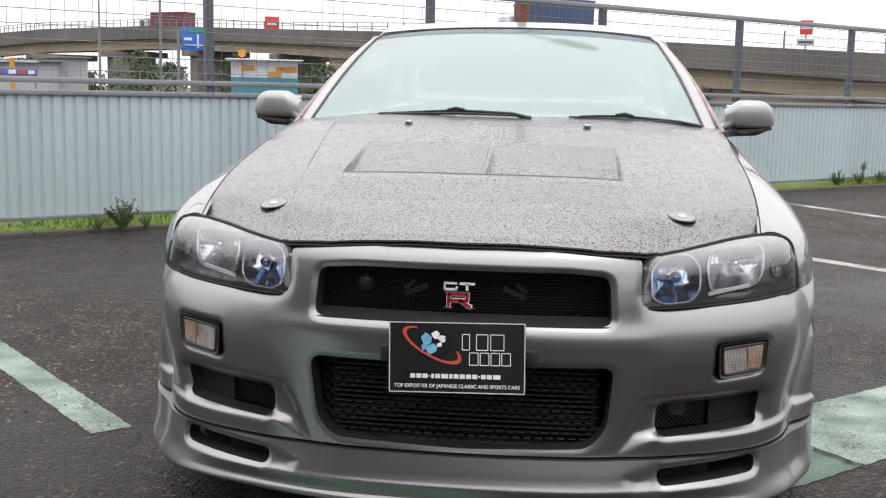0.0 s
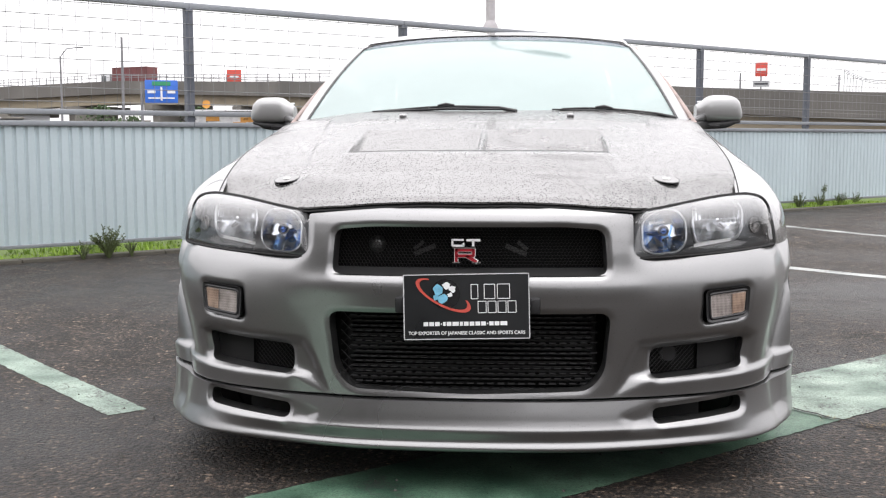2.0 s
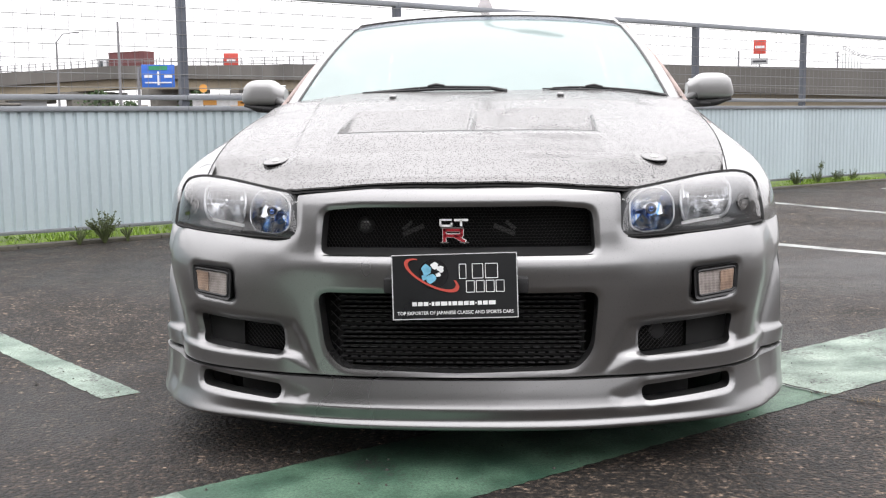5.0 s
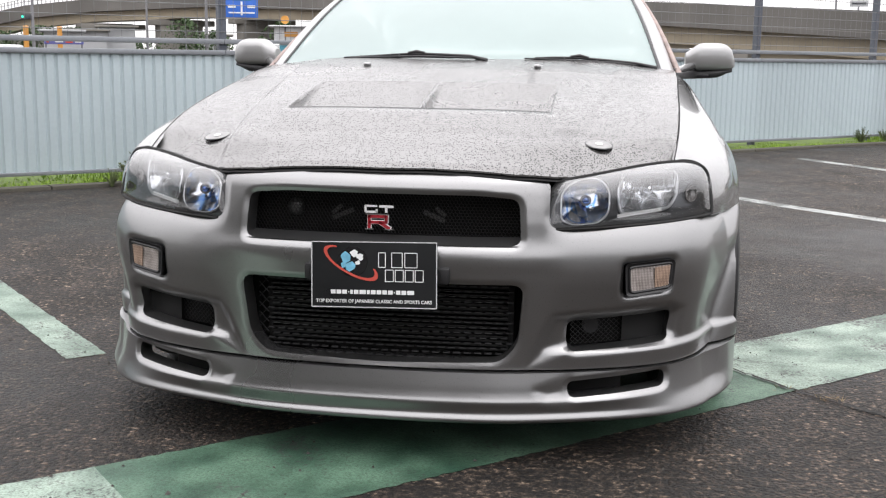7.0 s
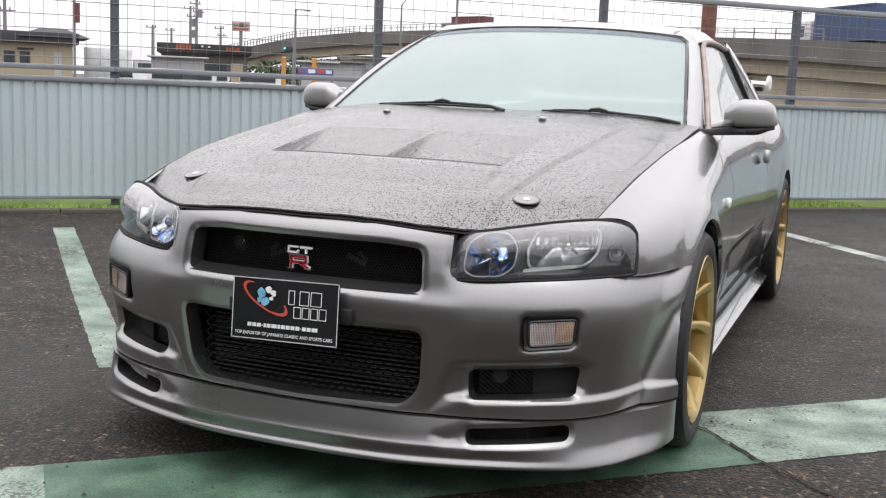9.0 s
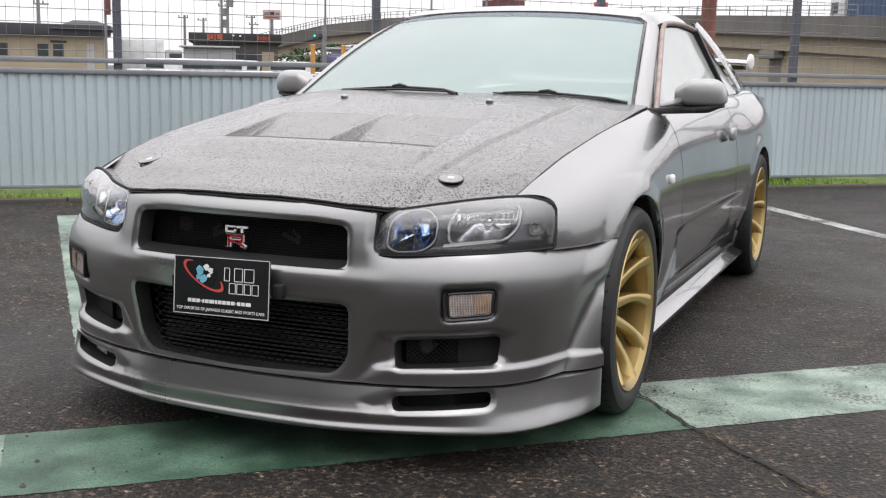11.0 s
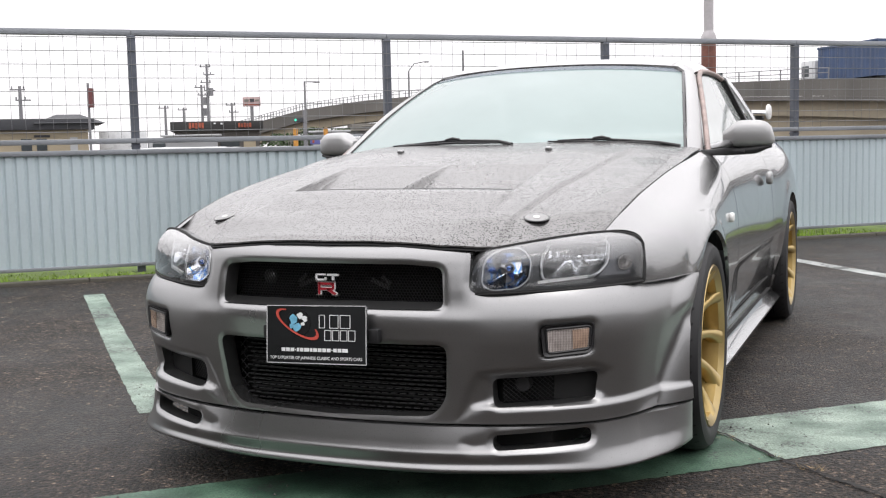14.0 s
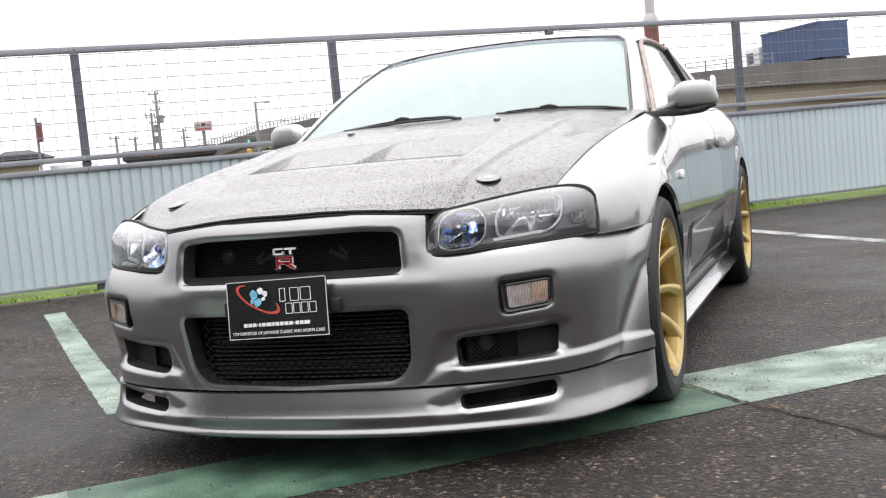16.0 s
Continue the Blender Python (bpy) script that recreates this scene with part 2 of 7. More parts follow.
M_AMBERWHITE = fluted_lens("clear_lens", (0.12, 0.10, 0.093), (0.52, 0.47, 0.44))
M_AMBERGRID = fluted_lens("amber_lens", (0.13, 0.085, 0.064), (0.50, 0.36, 0.27))
M_GOLD = mat("gold_wheel", (0.43, 0.315, 0.125), 0.36, metal=0.75, var=0.10, coat=0.3)
M_BRAKE = mat("brake_iron", (0.10, 0.095, 0.09), 0.4, metal=0.8)
# the pale veil puts the sky's reflection into the colour of the panes
M_SCREEN = glass("windscreen_glass", (0.80, 0.88, 0.86), 0.05, 0.03, 1.0, wet=0.0012, veil=0.70)
M_SIDEGLASS = glass("side_glass", (0.72, 0.80, 0.78), 0.03, 0.03, 1.2, wet=0.0008, veil=0.78, veil_tint=(0.62, 0.66, 0.64))
M_SHADEBAND = glass("shade_band_glass", (0.50, 0.54, 0.66), 0.08, 0.02, 0.8, wet=0.0012)
# veil whitens towards the top: the cover's sky sheen painted in
M_LAMPGLASS = glass("headlamp_glass", (0.93, 0.94, 0.96), 0.04, 0.01, 1.9, wet=0.0006, veil=0.36, veil_tint=(0.8, 0.81, 0.82), rise=(0.655, 0.728))
M_REDTRIM = mat("red_brown_frame", (0.30, 0.235, 0.215), 0.5, metal=0.3, var=0.35, scale=14)
M_SEAT = mat("cabin_cloth", (0.03, 0.03, 0.033), 0.9, bump=0.001, bscale=200)
M_PLATE = mat("plate_black", (0.009, 0.010, 0.011), 0.34, var=0.2)
M_PLATERIM = mat("plate_rim", (0.55, 0.56, 0.56), 0.4)
M_PLATEWHITE = mat("plate_white", (0.75, 0.76, 0.76), 0.5)
M_PLATERED = mat("plate_red", (0.48, 0.07, 0.05), 0.45)
M_PLATEBLUE = mat("plate_blue", (0.16, 0.42, 0.58), 0.45, var=0.3, scale=60)
M_BADGERED = mat("badge_red", (0.30, 0.02, 0.03), 0.25, coat=0.6)


# ---- mesh helpers ----
def link(name, me, material, parent, label="", smooth=True):
    ob = new(name, me)
    for mm in material if isinstance(material, (list, tuple)) else (material,):
        me.materials.append(mm)
    if smooth:
        me.polygons.foreach_set("use_smooth", [True] * len(me.polygons))
    if parent is not None:
        ob.parent = parent
    return tagged(ob, label)


def raw(name, verts, faces, material, parent, label="", smooth=False, auto=None, out=None):
    """Links verts and faces as one mesh; out: a point from which the faces should look away."""
    me = bpy.data.meshes.new(name)
    me.from_pydata([tuple(float(c) for c in v) for v in verts], [], [tuple(int(i) for i in f) for f in faces])
    me.validate()
    me.update()
    if out is not None and sum(p.area * p.normal.dot(p.center - Vector(out)) for p in me.polygons) < 0:
        me.flip_normals()
    ob = link(name, me, material, parent, label, smooth)
    if auto is not None:
        me.set_sharp_from_angle(angle=radians(auto))
    return ob


def part(name, bm, material, parent, label="", smooth=False, auto=None):
    bmesh.ops.recalc_face_normals(bm, faces=bm.faces)
    me = bpy.data.meshes.new(name)
    bm.to_mesh(me)
    bm.free()
    ob = link(name, me, material, parent, label, smooth or auto is not None)
    if auto is not None:
        me.set_sharp_from_angle(angle=radians(auto))
    return ob


def empty(name, label, category, group="", kind="", at=(0, 0, 0)):
    ob = new(name)
    ob.location = at
    ob.empty_display_size = 0.1
    return tagged(ob, label, category, group, kind)


def box(bm, lo, hi, m=None, bevel=0.0):
    """A box, with rounded edges if bevel is given."""
    r = bmesh.ops.create_cube(bm, size=1.0)
    vs = r["verts"]
    for v in vs:
        v.co = Vector([lo[i] + (v.co[i] + 0.5) * (hi[i] - lo[i]) for i in range(3)])
    if bevel:
        es = list({e for v in vs for e in v.link_edges})
        g = bmesh.ops.bevel(bm, geom=es, offset=bevel, segments=2, affect="EDGES", profile=0.6)
        vs = list({v for f in g["faces"] for v in f.verts} | {v for v in vs if v.is_valid})
    if m is not None:
        for v in vs:
            v.co = m @ v.co
    return vs


def tube_arrays(pts, radii, sides=10, closed=False, cap=True):
    pts = [Vector(p) for p in pts]
    k = len(pts)
    radii = [radii] * k if isinstance(radii, (int, float)) else radii
    verts, faces = [], []
    for i, p in enumerate(pts):
        a = pts[(i - 1) % k] if closed or i else pts[0]
        b = pts[(i + 1) % k] if closed or i < k - 1 else pts[-1]
        d = (b - a).normalized()
        ref = Vector((0, 0, 1)) if abs(d.z) < 0.95 else Vector((1, 0, 0))
        s = d.cross(ref).normalized()
        t = s.cross(d)
        for j in range(sides):
            w = 2 * math.pi * j / sides
            verts.append(p + radii[i] * (math.cos(w) * s + math.sin(w) * t))
    rings = k if closed else k - 1
    for i in range(rings):
        for j in range(sides):
            a, b = i * sides + j, i * sides + (j + 1) % sides
            c, d = ((i + 1) % k) * sides + (j + 1) % sides, ((i + 1) % k) * sides + j
            faces.append((a, b, c, d))
    if cap and not closed:
        faces.append(tuple(range(sides))[::-1])
        faces.append(tuple((k - 1) * sides + j for j in range(sides)))
    return verts, faces


def tube(name, pts, radii, material, parent, label="", sides=10, closed=False):
    v, f = tube_arrays(pts, radii, sides, closed)
    return raw(name, v, f, material, parent, label, smooth=True, auto=50)


def merge(lists):
    verts, faces = [], []
    for v, f in lists:
        o = len(verts)
        verts += list(v)
        faces += [tuple(i + o for i in q) for q in f]
    return verts, faces


def bar_arrays(p, q, w, d):
    """A thin bar between p and q, w across in the picture plane and d deep in y."""
    p, q = np.array(p, float), np.array(q, float)
    t = q - p
    t = t / np.linalg.norm(t)
    s = np.cross(t, (0, 1, 0))
    s = s / max(1e-6, np.linalg.norm(s)) * w / 2
    y = np.array((0, d / 2, 0))
    vs = [p + s + y, p + s - y, p - s - y, p - s + y, q + s + y, q + s - y, q - s - y, q - s + y]
    return vs, [(0, 1, 5, 4), (1, 2, 6, 5), (2, 3, 7, 6), (3, 0, 4, 7)]


def lathe(profile, axis_y=True, seg=48):
    """Turns (radius, along) pairs round the x axis (a wheel's axle)."""
    verts, faces = [], []
    k = len(profile)
    for j in range(seg):
        a = 2 * math.pi * j / seg
        for r, x in profile:
            verts.append((x, r * math.cos(a), r * math.sin(a)))
    for j in range(seg):
        for i in range(k - 1):
            a, b = j * k + i, ((j + 1) % seg) * k + i
            faces.append((a, b, b + 1, a + 1))
    return verts, faces


def poly_sdf(poly):
    """Signed distance to a closed polygon in a plane, negative inside."""
    P = np.array(poly, float)
    Q = np.roll(P, -1, axis=0)

    def f(x, z):
        x, z = np.asarray(x, float), np.asarray(z, float)
        best = np.full(x.shape, 1e9)
        inside = np.zeros(x.shape, bool)
        for (ax, az), (bx, bz) in zip(P, Q):
            ex, ez = bx - ax, bz - az
            t = np.clip(((x - ax) * ex + (z - az) * ez) / (ex * ex + ez * ez), 0, 1)
            best = np.minimum(best, np.hypot(x - ax - t * ex, z - az - t * ez))
            cross = (az > z) != (bz > z)
            with np.errstate(divide="ignore", invalid="ignore"):
                xx = ax + (z - az) / (bz - az if bz != az else 1e-9) * ex
            inside ^= cross & (x < xx)
        return np.where(inside, -best, best)

    return f


def rounded(poly, r, seg=5):
    """Rounds a polygon's corners."""
    out = []
    k = len(poly)
    for i in range(k):
        p, a, b = (np.array(poly[j % k], float) for j in (i, i - 1, i + 1))
        da, db = (a - p), (b - p)
        la, lb = np.linalg.norm(da), np.linalg.norm(db)
        rr = min(r, la * 0.45, lb * 0.45)
        s, e = p + da / la * rr, p + db / lb * rr
        for t in np.linspace(0, 1, seg):
            out.append(tuple((1 - t) ** 2 * s + 2 * t * (1 - t) * p + t * t * e))
    return out


def smooth01(x, a, b):
    t = np.clip((np.asarray(x, float) - a) / (b - a), 0, 1)
    return t * t * (3 - 2 * t)


def spline(xs, ys):
    """A smooth curve through points (Catmull-Rom), as a function."""
    xs, ys = np.array(xs, float), np.array(ys, float)
    m = np.gradient(ys, xs)

    def f(x):
        x = np.clip(np.asarray(x, float), xs[0], xs[-1])
        i = np.clip(np.searchsorted(xs, x) - 1, 0, len(xs) - 2)
        h = xs[i + 1] - xs[i]
        t = (x - xs[i]) / h
        return ((2 * t**3 - 3 * t**2 + 1) * ys[i] + (t**3 - 2 * t**2 + t) * h * m[i] + (-2 * t**3 + 3 * t**2) * ys[i + 1] + (t**3 - t**2) * h * m[i + 1])

    return f


def sheet(name, A, B, place, cut, material, parent, label="", back=None, auto=None, out=(0, 1.2, 0.5)):
    """A skin over the parameter grid A x B (1-D arrays). place(a, b) gives points; cut(a, b) is kept where positive, and the
    grid's points close to its edge are drawn onto it. back(points) gives where the free edges fold in to, as thickness."""
    a, b = np.meshgrid(A, B, indexing="ij")
    a, b = a.copy(), b.copy()
    ca, cb = A[1] - A[0], B[1] - B[0]
    if cut is not None:
        for _ in range(4):
            f = cut(a, b)
            e = 1e-4
            ga, gb = (cut(a + e, b) - f) / e, (cut(a, b + e) - f) / e
            g2 = np.maximum(ga**2 + gb**2, 0.05)
            near = np.abs(f) < 0.52 * (np.abs(ga) * ca + np.abs(gb) * cb)
            da = np.clip(-f * ga / g2, -0.7 * ca, 0.7 * ca)
            db = np.clip(-f * gb / g2, -0.7 * cb, 0.7 * cb)
            a = np.where(near, a + da, a)
            b = np.where(near, b + db, b)
    P = place(a, b)
    na, nb = a.shape
    idx = np.arange(na * nb).reshape(na, nb)
    quads = np.stack([idx[:-1, :-1], idx[1:, :-1], idx[1:, 1:], idx[:-1, 1:]], -1).reshape(-1, 4)
    V = np.stack(P, -1).reshape(-1, 3)
    if cut is not None:
        fc = cut(a.ravel()[quads].mean(1), b.ravel()[quads].mean(1))
        quads = quads[fc > 2e-5]
    used, inv = np.unique(quads, return_inverse=True)
    V, quads = V[used], inv.reshape(-1, 4)
    if back is not None:
        e = np.concatenate([quads[:, [0, 1]], quads[:, [1, 2]], quads[:, [2, 3]], quads[:, [3, 0]]])
        key = np.sort(e, 1)
        _, first, count = np.unique(key, axis=0, return_index=True, return_counts=True)
        rim = e[first[count == 1]]
        rv, ri = np.unique(rim, return_inverse=True)
        ri = ri.reshape(-1, 2)
        B1 = back(V[rv])
        W = np.concatenate([V, V[rv], B1])
        o1, o2 = len(V), len(V) + len(rv)
        walls = np.stack([ri[:, 1] + o1, ri[:, 0] + o1, ri[:, 0] + o2, ri[:, 1] + o2], -1)
        V, quads = W, np.concatenate([quads, walls])
    return raw(name, V, quads, material, parent, label, smooth=True, auto=auto, out=out)


def ellipsoid(c, r, n1=20, n2=28, p=0.75, turn=None):
    """A softly squared egg; p below 1 makes it boxier."""
    verts, faces = [], []
    sg = lambda v, q: math.copysign(abs(v) ** q, v)
    for i in range(n1 + 1):
        u = math.pi * i / n1 - math.pi / 2
        for j in range(n2):
            w = 2 * math.pi * j / n2
            v = Vector((r[0] * sg(math.cos(u), p) * sg(math.cos(w), p), r[1] * sg(math.cos(u), p) * sg(math.sin(w), p), r[2] * sg(math.sin(u), p)))
            verts.append((turn @ v if turn else v) + Vector(c))
    for i in range(n1):
        for j in range(n2):
            faces.append((i * n2 + j, i * n2 + (j + 1) % n2, (i + 1) * n2 + (j + 1) % n2, (i + 1) * n2 + j))
    return verts, faces


def disc(bm, c, normal, r, depth=0.0, seg=24):
    q = Vector(normal).to_track_quat("Z", "Y").to_matrix().to_4x4()
    m = Matrix.Translation(c) @ q
    if depth:
        bmesh.ops.create_cone(bm, cap_ends=True, segments=seg, radius1=r, radius2=r, depth=depth, matrix=m)
    else:
        bmesh.ops.create_circle(bm, cap_ends=True, segments=seg, radius=r, matrix=m)


def plate_of(poly, y0, y1):
    """A flat piece with the outline poly (x, z), from y0 to y1."""
    k = len(poly)
    v = [(x, y0, z) for x, z in poly] + [(x, y1, z) for x, z in poly]
    f = [tuple(range(k)), tuple(range(2 * k - 1, k - 1, -1))] + [(i, i + k, (i + 1) % k + k, (i + 1) % k) for i in range(k)]
    return v, f


# ---- the car: x to its left side, y to its tail, front axle at y = 0 ----
car = empty("car", "silver-grey two-door sports coupe, wet with rain, on gold wheels", "car")
WHEEL_Z, TYRE_R, ARCH_R = 0.326, 0.326, 0.361
REAR_AXLE = 2.74

plan = [(0, -0.892), (0.15, -0.888), (0.30, -0.872), (0.42, -0.842), (0.52, -0.808), (0.62, -0.765), (0.71, -0.705), (0.775, -0.625), (0.825, -0.505), (0.862, -0.37), (0.884, -0.24), (0.894, -0.12)]
plan_x, plan_y = np.array(plan).T
plan_s = np.r_[0, np.cumsum(np.hypot(np.diff(plan_x), np.diff(plan_y)))]
both_s, both_x, both_y = np.r_[-plan_s[:0:-1], plan_s], np.r_[-plan_x[:0:-1], plan_x], np.r_[plan_y[:0:-1], plan_y]
bump_x, bump_y = spline(both_s, both_x), spline(both_s, both_y)
S_END = float(plan_s[-1])


def plan_frame(s):
    """Point of the bumper's outline at the arc length s, and its outward normal."""
    h, sg = np.abs(s), np.sign(s) + (s == 0)
    x, y = bump_x(h), bump_y(h)
    e = 2e-3
    tx, ty = bump_x(h + e) - bump_x(h - e), bump_y(h + e) - bump_y(h - e)
    tx = np.where(h < e, 1.0, tx)
    ty = np.where(h < e, 0.0, ty)
    ln = np.hypot(tx, ty) + 1e-9
    return x * sg, y, ty / ln * sg, -tx / ln


side_profile = spline([0.20, 0.25, 0.30, 0.35, 0.42, 0.46, 0.49, 0.52, 0.545, 0.565, 0.585, 0.61], [-0.042, -0.037, -0.031, -0.023, -0.009, -0.002, 0.0, -0.003, -0.010, -0.019, -0.033, -0.06])
nose_profile = spline([0.20, 0.25, 0.30, 0.35, 0.42, 0.47, 0.515, 0.545, 0.60, 0.645, 0.67, 0.688, 0.70, 0.715], [-0.034, -0.031, -0.026, -0.019, -0.008, -0.002, 0.0, -0.009, -0.018, -0.027, -0.034, -0.043, -0.055, -0.083])
grille_hole = poly_sdf(rounded([(-0.340, 0.541), (0.340, 0.541), (0.336, 0.648), (0.24, 0.656), (-0.24, 0.656), (-0.336, 0.648)], 0.022))
intake_hole = poly_sdf(rounded([(-0.347, 0.449), (0.347, 0.449), (0.340, 0.30), (0.300, 0.254), (0, 0.246), (-0.300, 0.254), (-0.340, 0.30)], 0.03))
duct_hole = poly_sdf(rounded([(0.458, 0.353), (0.726, 0.367), (0.720, 0.289), (0.461, 0.278)], 0.020))
duct_dish = poly_sdf([(0.365, 0.243), (0.462, 0.288), (0.70, 0.295), (0.74, 0.300), (0.745, 0.37), (0.70, 0.392), (0.62, 0.385), (0.42, 0.372), (0.395, 0.33)])
signal_hole = poly_sdf(rounded([(0.578, 0.497), (0.702, 0.503), (0.697, 0.424), (0.583, 0.415)], 0.014))


def bumper_place(s, z):
    x, y, nx, ny = plan_frame(s)
    h = np.abs(x)
    n = 1 - smooth01(h, 0.385, 0.465)
    off = n * nose_profile(z) + (1 - n) * side_profile(z)
    for f, d in ((grille_hole, 0.009), (intake_hole, 0.0045), (duct_hole, 0.008), (signal_hole, 0.009)):
        off = off - d * (1 - smooth01(f(h, z), -0.002, 0.013))
    off = off - 0.012 * smooth01(-duct_dish(h, z), -0.010, 0.024) * (1 - smooth01(h, 0.72, 0.82))
    off = off + 0.013 * (1 - smooth01(z, 0.274, 0.292)) * smooth01(h, 0.37, 0.47)
    # the flare in front of the wheel arch, behind one slanted crease
    crease = -0.340 - (0.484 - z) * 0.551
    edge = -np.sqrt(np.maximum(ARCH_R**2 - (z - WHEEL_Z) ** 2, 0.01))
    low_reach = np.clip((y - crease) / np.maximum(edge - crease, 0.022), 0, 1.05)
    up_reach = smooth01(y, edge - 0.13, edge + 0.01)
    up = smooth01(z, 0.462, 0.520)
    reach = low_reach * (1 - up) + up_reach * up
    ledge = 0.010 * smooth01(z, 0.274, 0.288) * (1 - smooth01(z, 0.45, 0.58))
    off = off + reach * np.clip((0.893 - ledge - h) / np.maximum(np.abs(nx), 0.5) - off, -0.01, 0.08)
    return x + nx * off, y + ny * off, z


def bumper_keep(s, z):
    h, y = bump_x(np.abs(s)), bump_y(np.abs(s))
    top_side = 0.574 + 0.012 * smooth01(h, 0.42, 0.78) - z
    nose = np.minimum(0.404 + 0.06 * np.maximum(z - 0.58, 0) + 0.05 * np.clip((0.60 - z) / 0.03, 0, 1) ** 2 - h, 0.7035 - 0.020 * np.clip((h - 0.10) / 0.31, 0, 1) ** 1.6 - z)
    keep = np.maximum(top_side, nose)
    for f in (grille_hole, intake_hole, duct_hole, signal_hole):
        keep = np.minimum(keep, f(h, z))
    return np.minimum(keep, np.hypot(y, z - WHEEL_Z) - ARCH_R)


def fold(dy, k=0.985):
    return lambda v: np.stack([v[:, 0] * k, v[:, 1] + dy, v[:, 2]], -1)


bumper = sheet("front_bumper", np.arange(-S_END, S_END + 1e-6, S_END / 200), np.arange(0.2365, 0.7195, 0.0056), bumper_place, bumper_keep, M_PAINT, car, "silver bumper with deep air openings", back=fold(0.055), auto=60)

# lip spoiler
lip_profile = spline([0.107, 0.112, 0.118, 0.125, 0.132, 0.146, 0.157, 0.163, 0.170, 0.182, 0.20, 0.2335], [-0.014, -0.002, 0.002, 0.000, -0.0045, -0.0035, -0.0005, 0.0002, -0.0028, -0.0064, -0.0100, -0.0172])
slot_hole = poly_sdf(rounded([(0.457, 0.208), (0.700, 0.223), (0.698, 0.181), (0.459, 0.169)], 0.019))
slot_dish = poly_sdf([(0.385, 0.190), (0.46, 0.214), (0.46, 0.160), (0.40, 0.165)])


def lip_place(s, z):
    x, y, nx, ny = plan_frame(s)
    h = np.abs(x)
    off = lip_profile(z)
    plain = -0.0168 + 0.0198 * np.clip((0.2335 - z) / 0.1175, 0, 1) ** 1.5 - 0.014 * (1 - smooth01(z, 0.106, 0.114))
    off = off + (plain - off) * smooth01(h, 0.50, 0.74)
    off = off - 0.008 * smooth01(-slot_dish(h, z), -0.02, 0.024) - 0.008 * (1 - smooth01(slot_hole(h, z), -0.002, 0.013))
    off = off + 0.011 * smooth01(h, 0.60, 0.84) * (1 - smooth01(z, 0.116, 0.168))
    end = np.clip((y + 0.58) / 0.22, 0, 1.0) ** 1.4
    off = off + end * np.clip((0.890 - h) / np.maximum(np.abs(nx), 0.5) - off, -0.01, 0.08)
    return x + nx * off, y + ny * off, z + 0.016 * end * np.clip((0.2335 - z) / 0.12, 0, 1)


lip = sheet("lip_spoiler", np.arange(-S_END, S_END + 1e-6, S_END / 280), np.arange(0.107, 0.2335, 0.0031), lip_place, lambda s, z: np.minimum(slot_hole(bump_x(np.abs(s)), z), -0.356 - bump_y(np.abs(s))), M_PAINT, car, "silver lip spoiler with two slots", back=fold(0.05), auto=62)

# what lies in the openings
hexes = []
for j in range(15):
    for i in range(78):
        x, z = -0.345 + i * 0.009, 0.548 + j * 0.0076
        o = 0.0045 if j % 2 else 0
        y = -0.775 + 0.18 * x * x
        hexes.append(bar_arrays((x + o, y, z), (x + o + 0.0045, y, z + 0.0025), 0.0012, 0.004))
        hexes.append(bar_arrays((x + o + 0.0045, y, z + 0.0025), (x + o + 0.009, y, z), 0.0012, 0.004))
        hexes.append(bar_arrays((x + o, y, z), (x + o, y, z - 0.005), 0.0012, 0.004))
raw("grille_mesh", *merge(hexes), M_MESH, car, "black honeycomb grille mesh")
# near-black panels carry the openings' inner shade in their colour
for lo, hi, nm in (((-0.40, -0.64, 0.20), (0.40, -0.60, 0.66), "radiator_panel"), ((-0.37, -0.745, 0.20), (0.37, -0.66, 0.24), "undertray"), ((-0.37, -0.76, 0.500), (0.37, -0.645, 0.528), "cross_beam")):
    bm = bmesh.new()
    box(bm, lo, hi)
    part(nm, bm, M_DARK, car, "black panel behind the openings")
strips = []
for j in range(17):
    z = 0.250 + j * 0.0128
    for i in range(50):
        x = -0.325 + i * 0.01275
        y = -0.808 + 0.22 * x * x
        if abs(x) > 0.302:
            if i % 2 == j % 2:
                strips.append(bar_arrays((x, y, z), (x + 0.01275, y, z + 0.0128), 0.0014, 0.004))
                strips.append(bar_arrays((x + 0.01275, y, z), (x, y, z + 0.0128), 0.0014, 0.004))
        elif i % 2 == j % 2:
            strips.append(bar_arrays((x, y, z), (x + 0.0165, y, z), 0.0026, 0.007))
raw("intake_mesh", *merge(strips), M_INTAKE, car, "black expanded-metal intake mesh")
# alloy core and fins darkened in colour for the shade inside
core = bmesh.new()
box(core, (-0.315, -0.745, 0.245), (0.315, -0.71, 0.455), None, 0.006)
cooler = part("intercooler", core, M_DARK, car, "alloy intercooler, coloured near-black for the shade inside")
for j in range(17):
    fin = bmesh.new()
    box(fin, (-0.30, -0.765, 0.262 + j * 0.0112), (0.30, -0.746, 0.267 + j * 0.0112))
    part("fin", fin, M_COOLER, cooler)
# silver shelf that runs in under the upper mesh
xs = np.linspace(-0.337, 0.337, 31)
front = [(x, float(bump_y(np.interp(abs(x), plan_x, plan_s))) + 0.012, 0.5405) for x in xs]
v = front + [(x * 0.985, y + 0.026, z + 0.0035) for x, y, z in front] + [(x * 0.97, y + 0.056, z + 0.013) for x, y, z in front] + [(x * 0.97, y + 0.058, z - 0.02) for x, y, z in front]
raw("grille_shelf", v, [(r * 31 + i, r * 31 + i + 1, (r + 1) * 31 + i + 1, (r + 1) * 31 + i) for r in range(3) for i in range(30)], M_PAINT, car, "silver shelf under the grille mesh", smooth=True, auto=40)
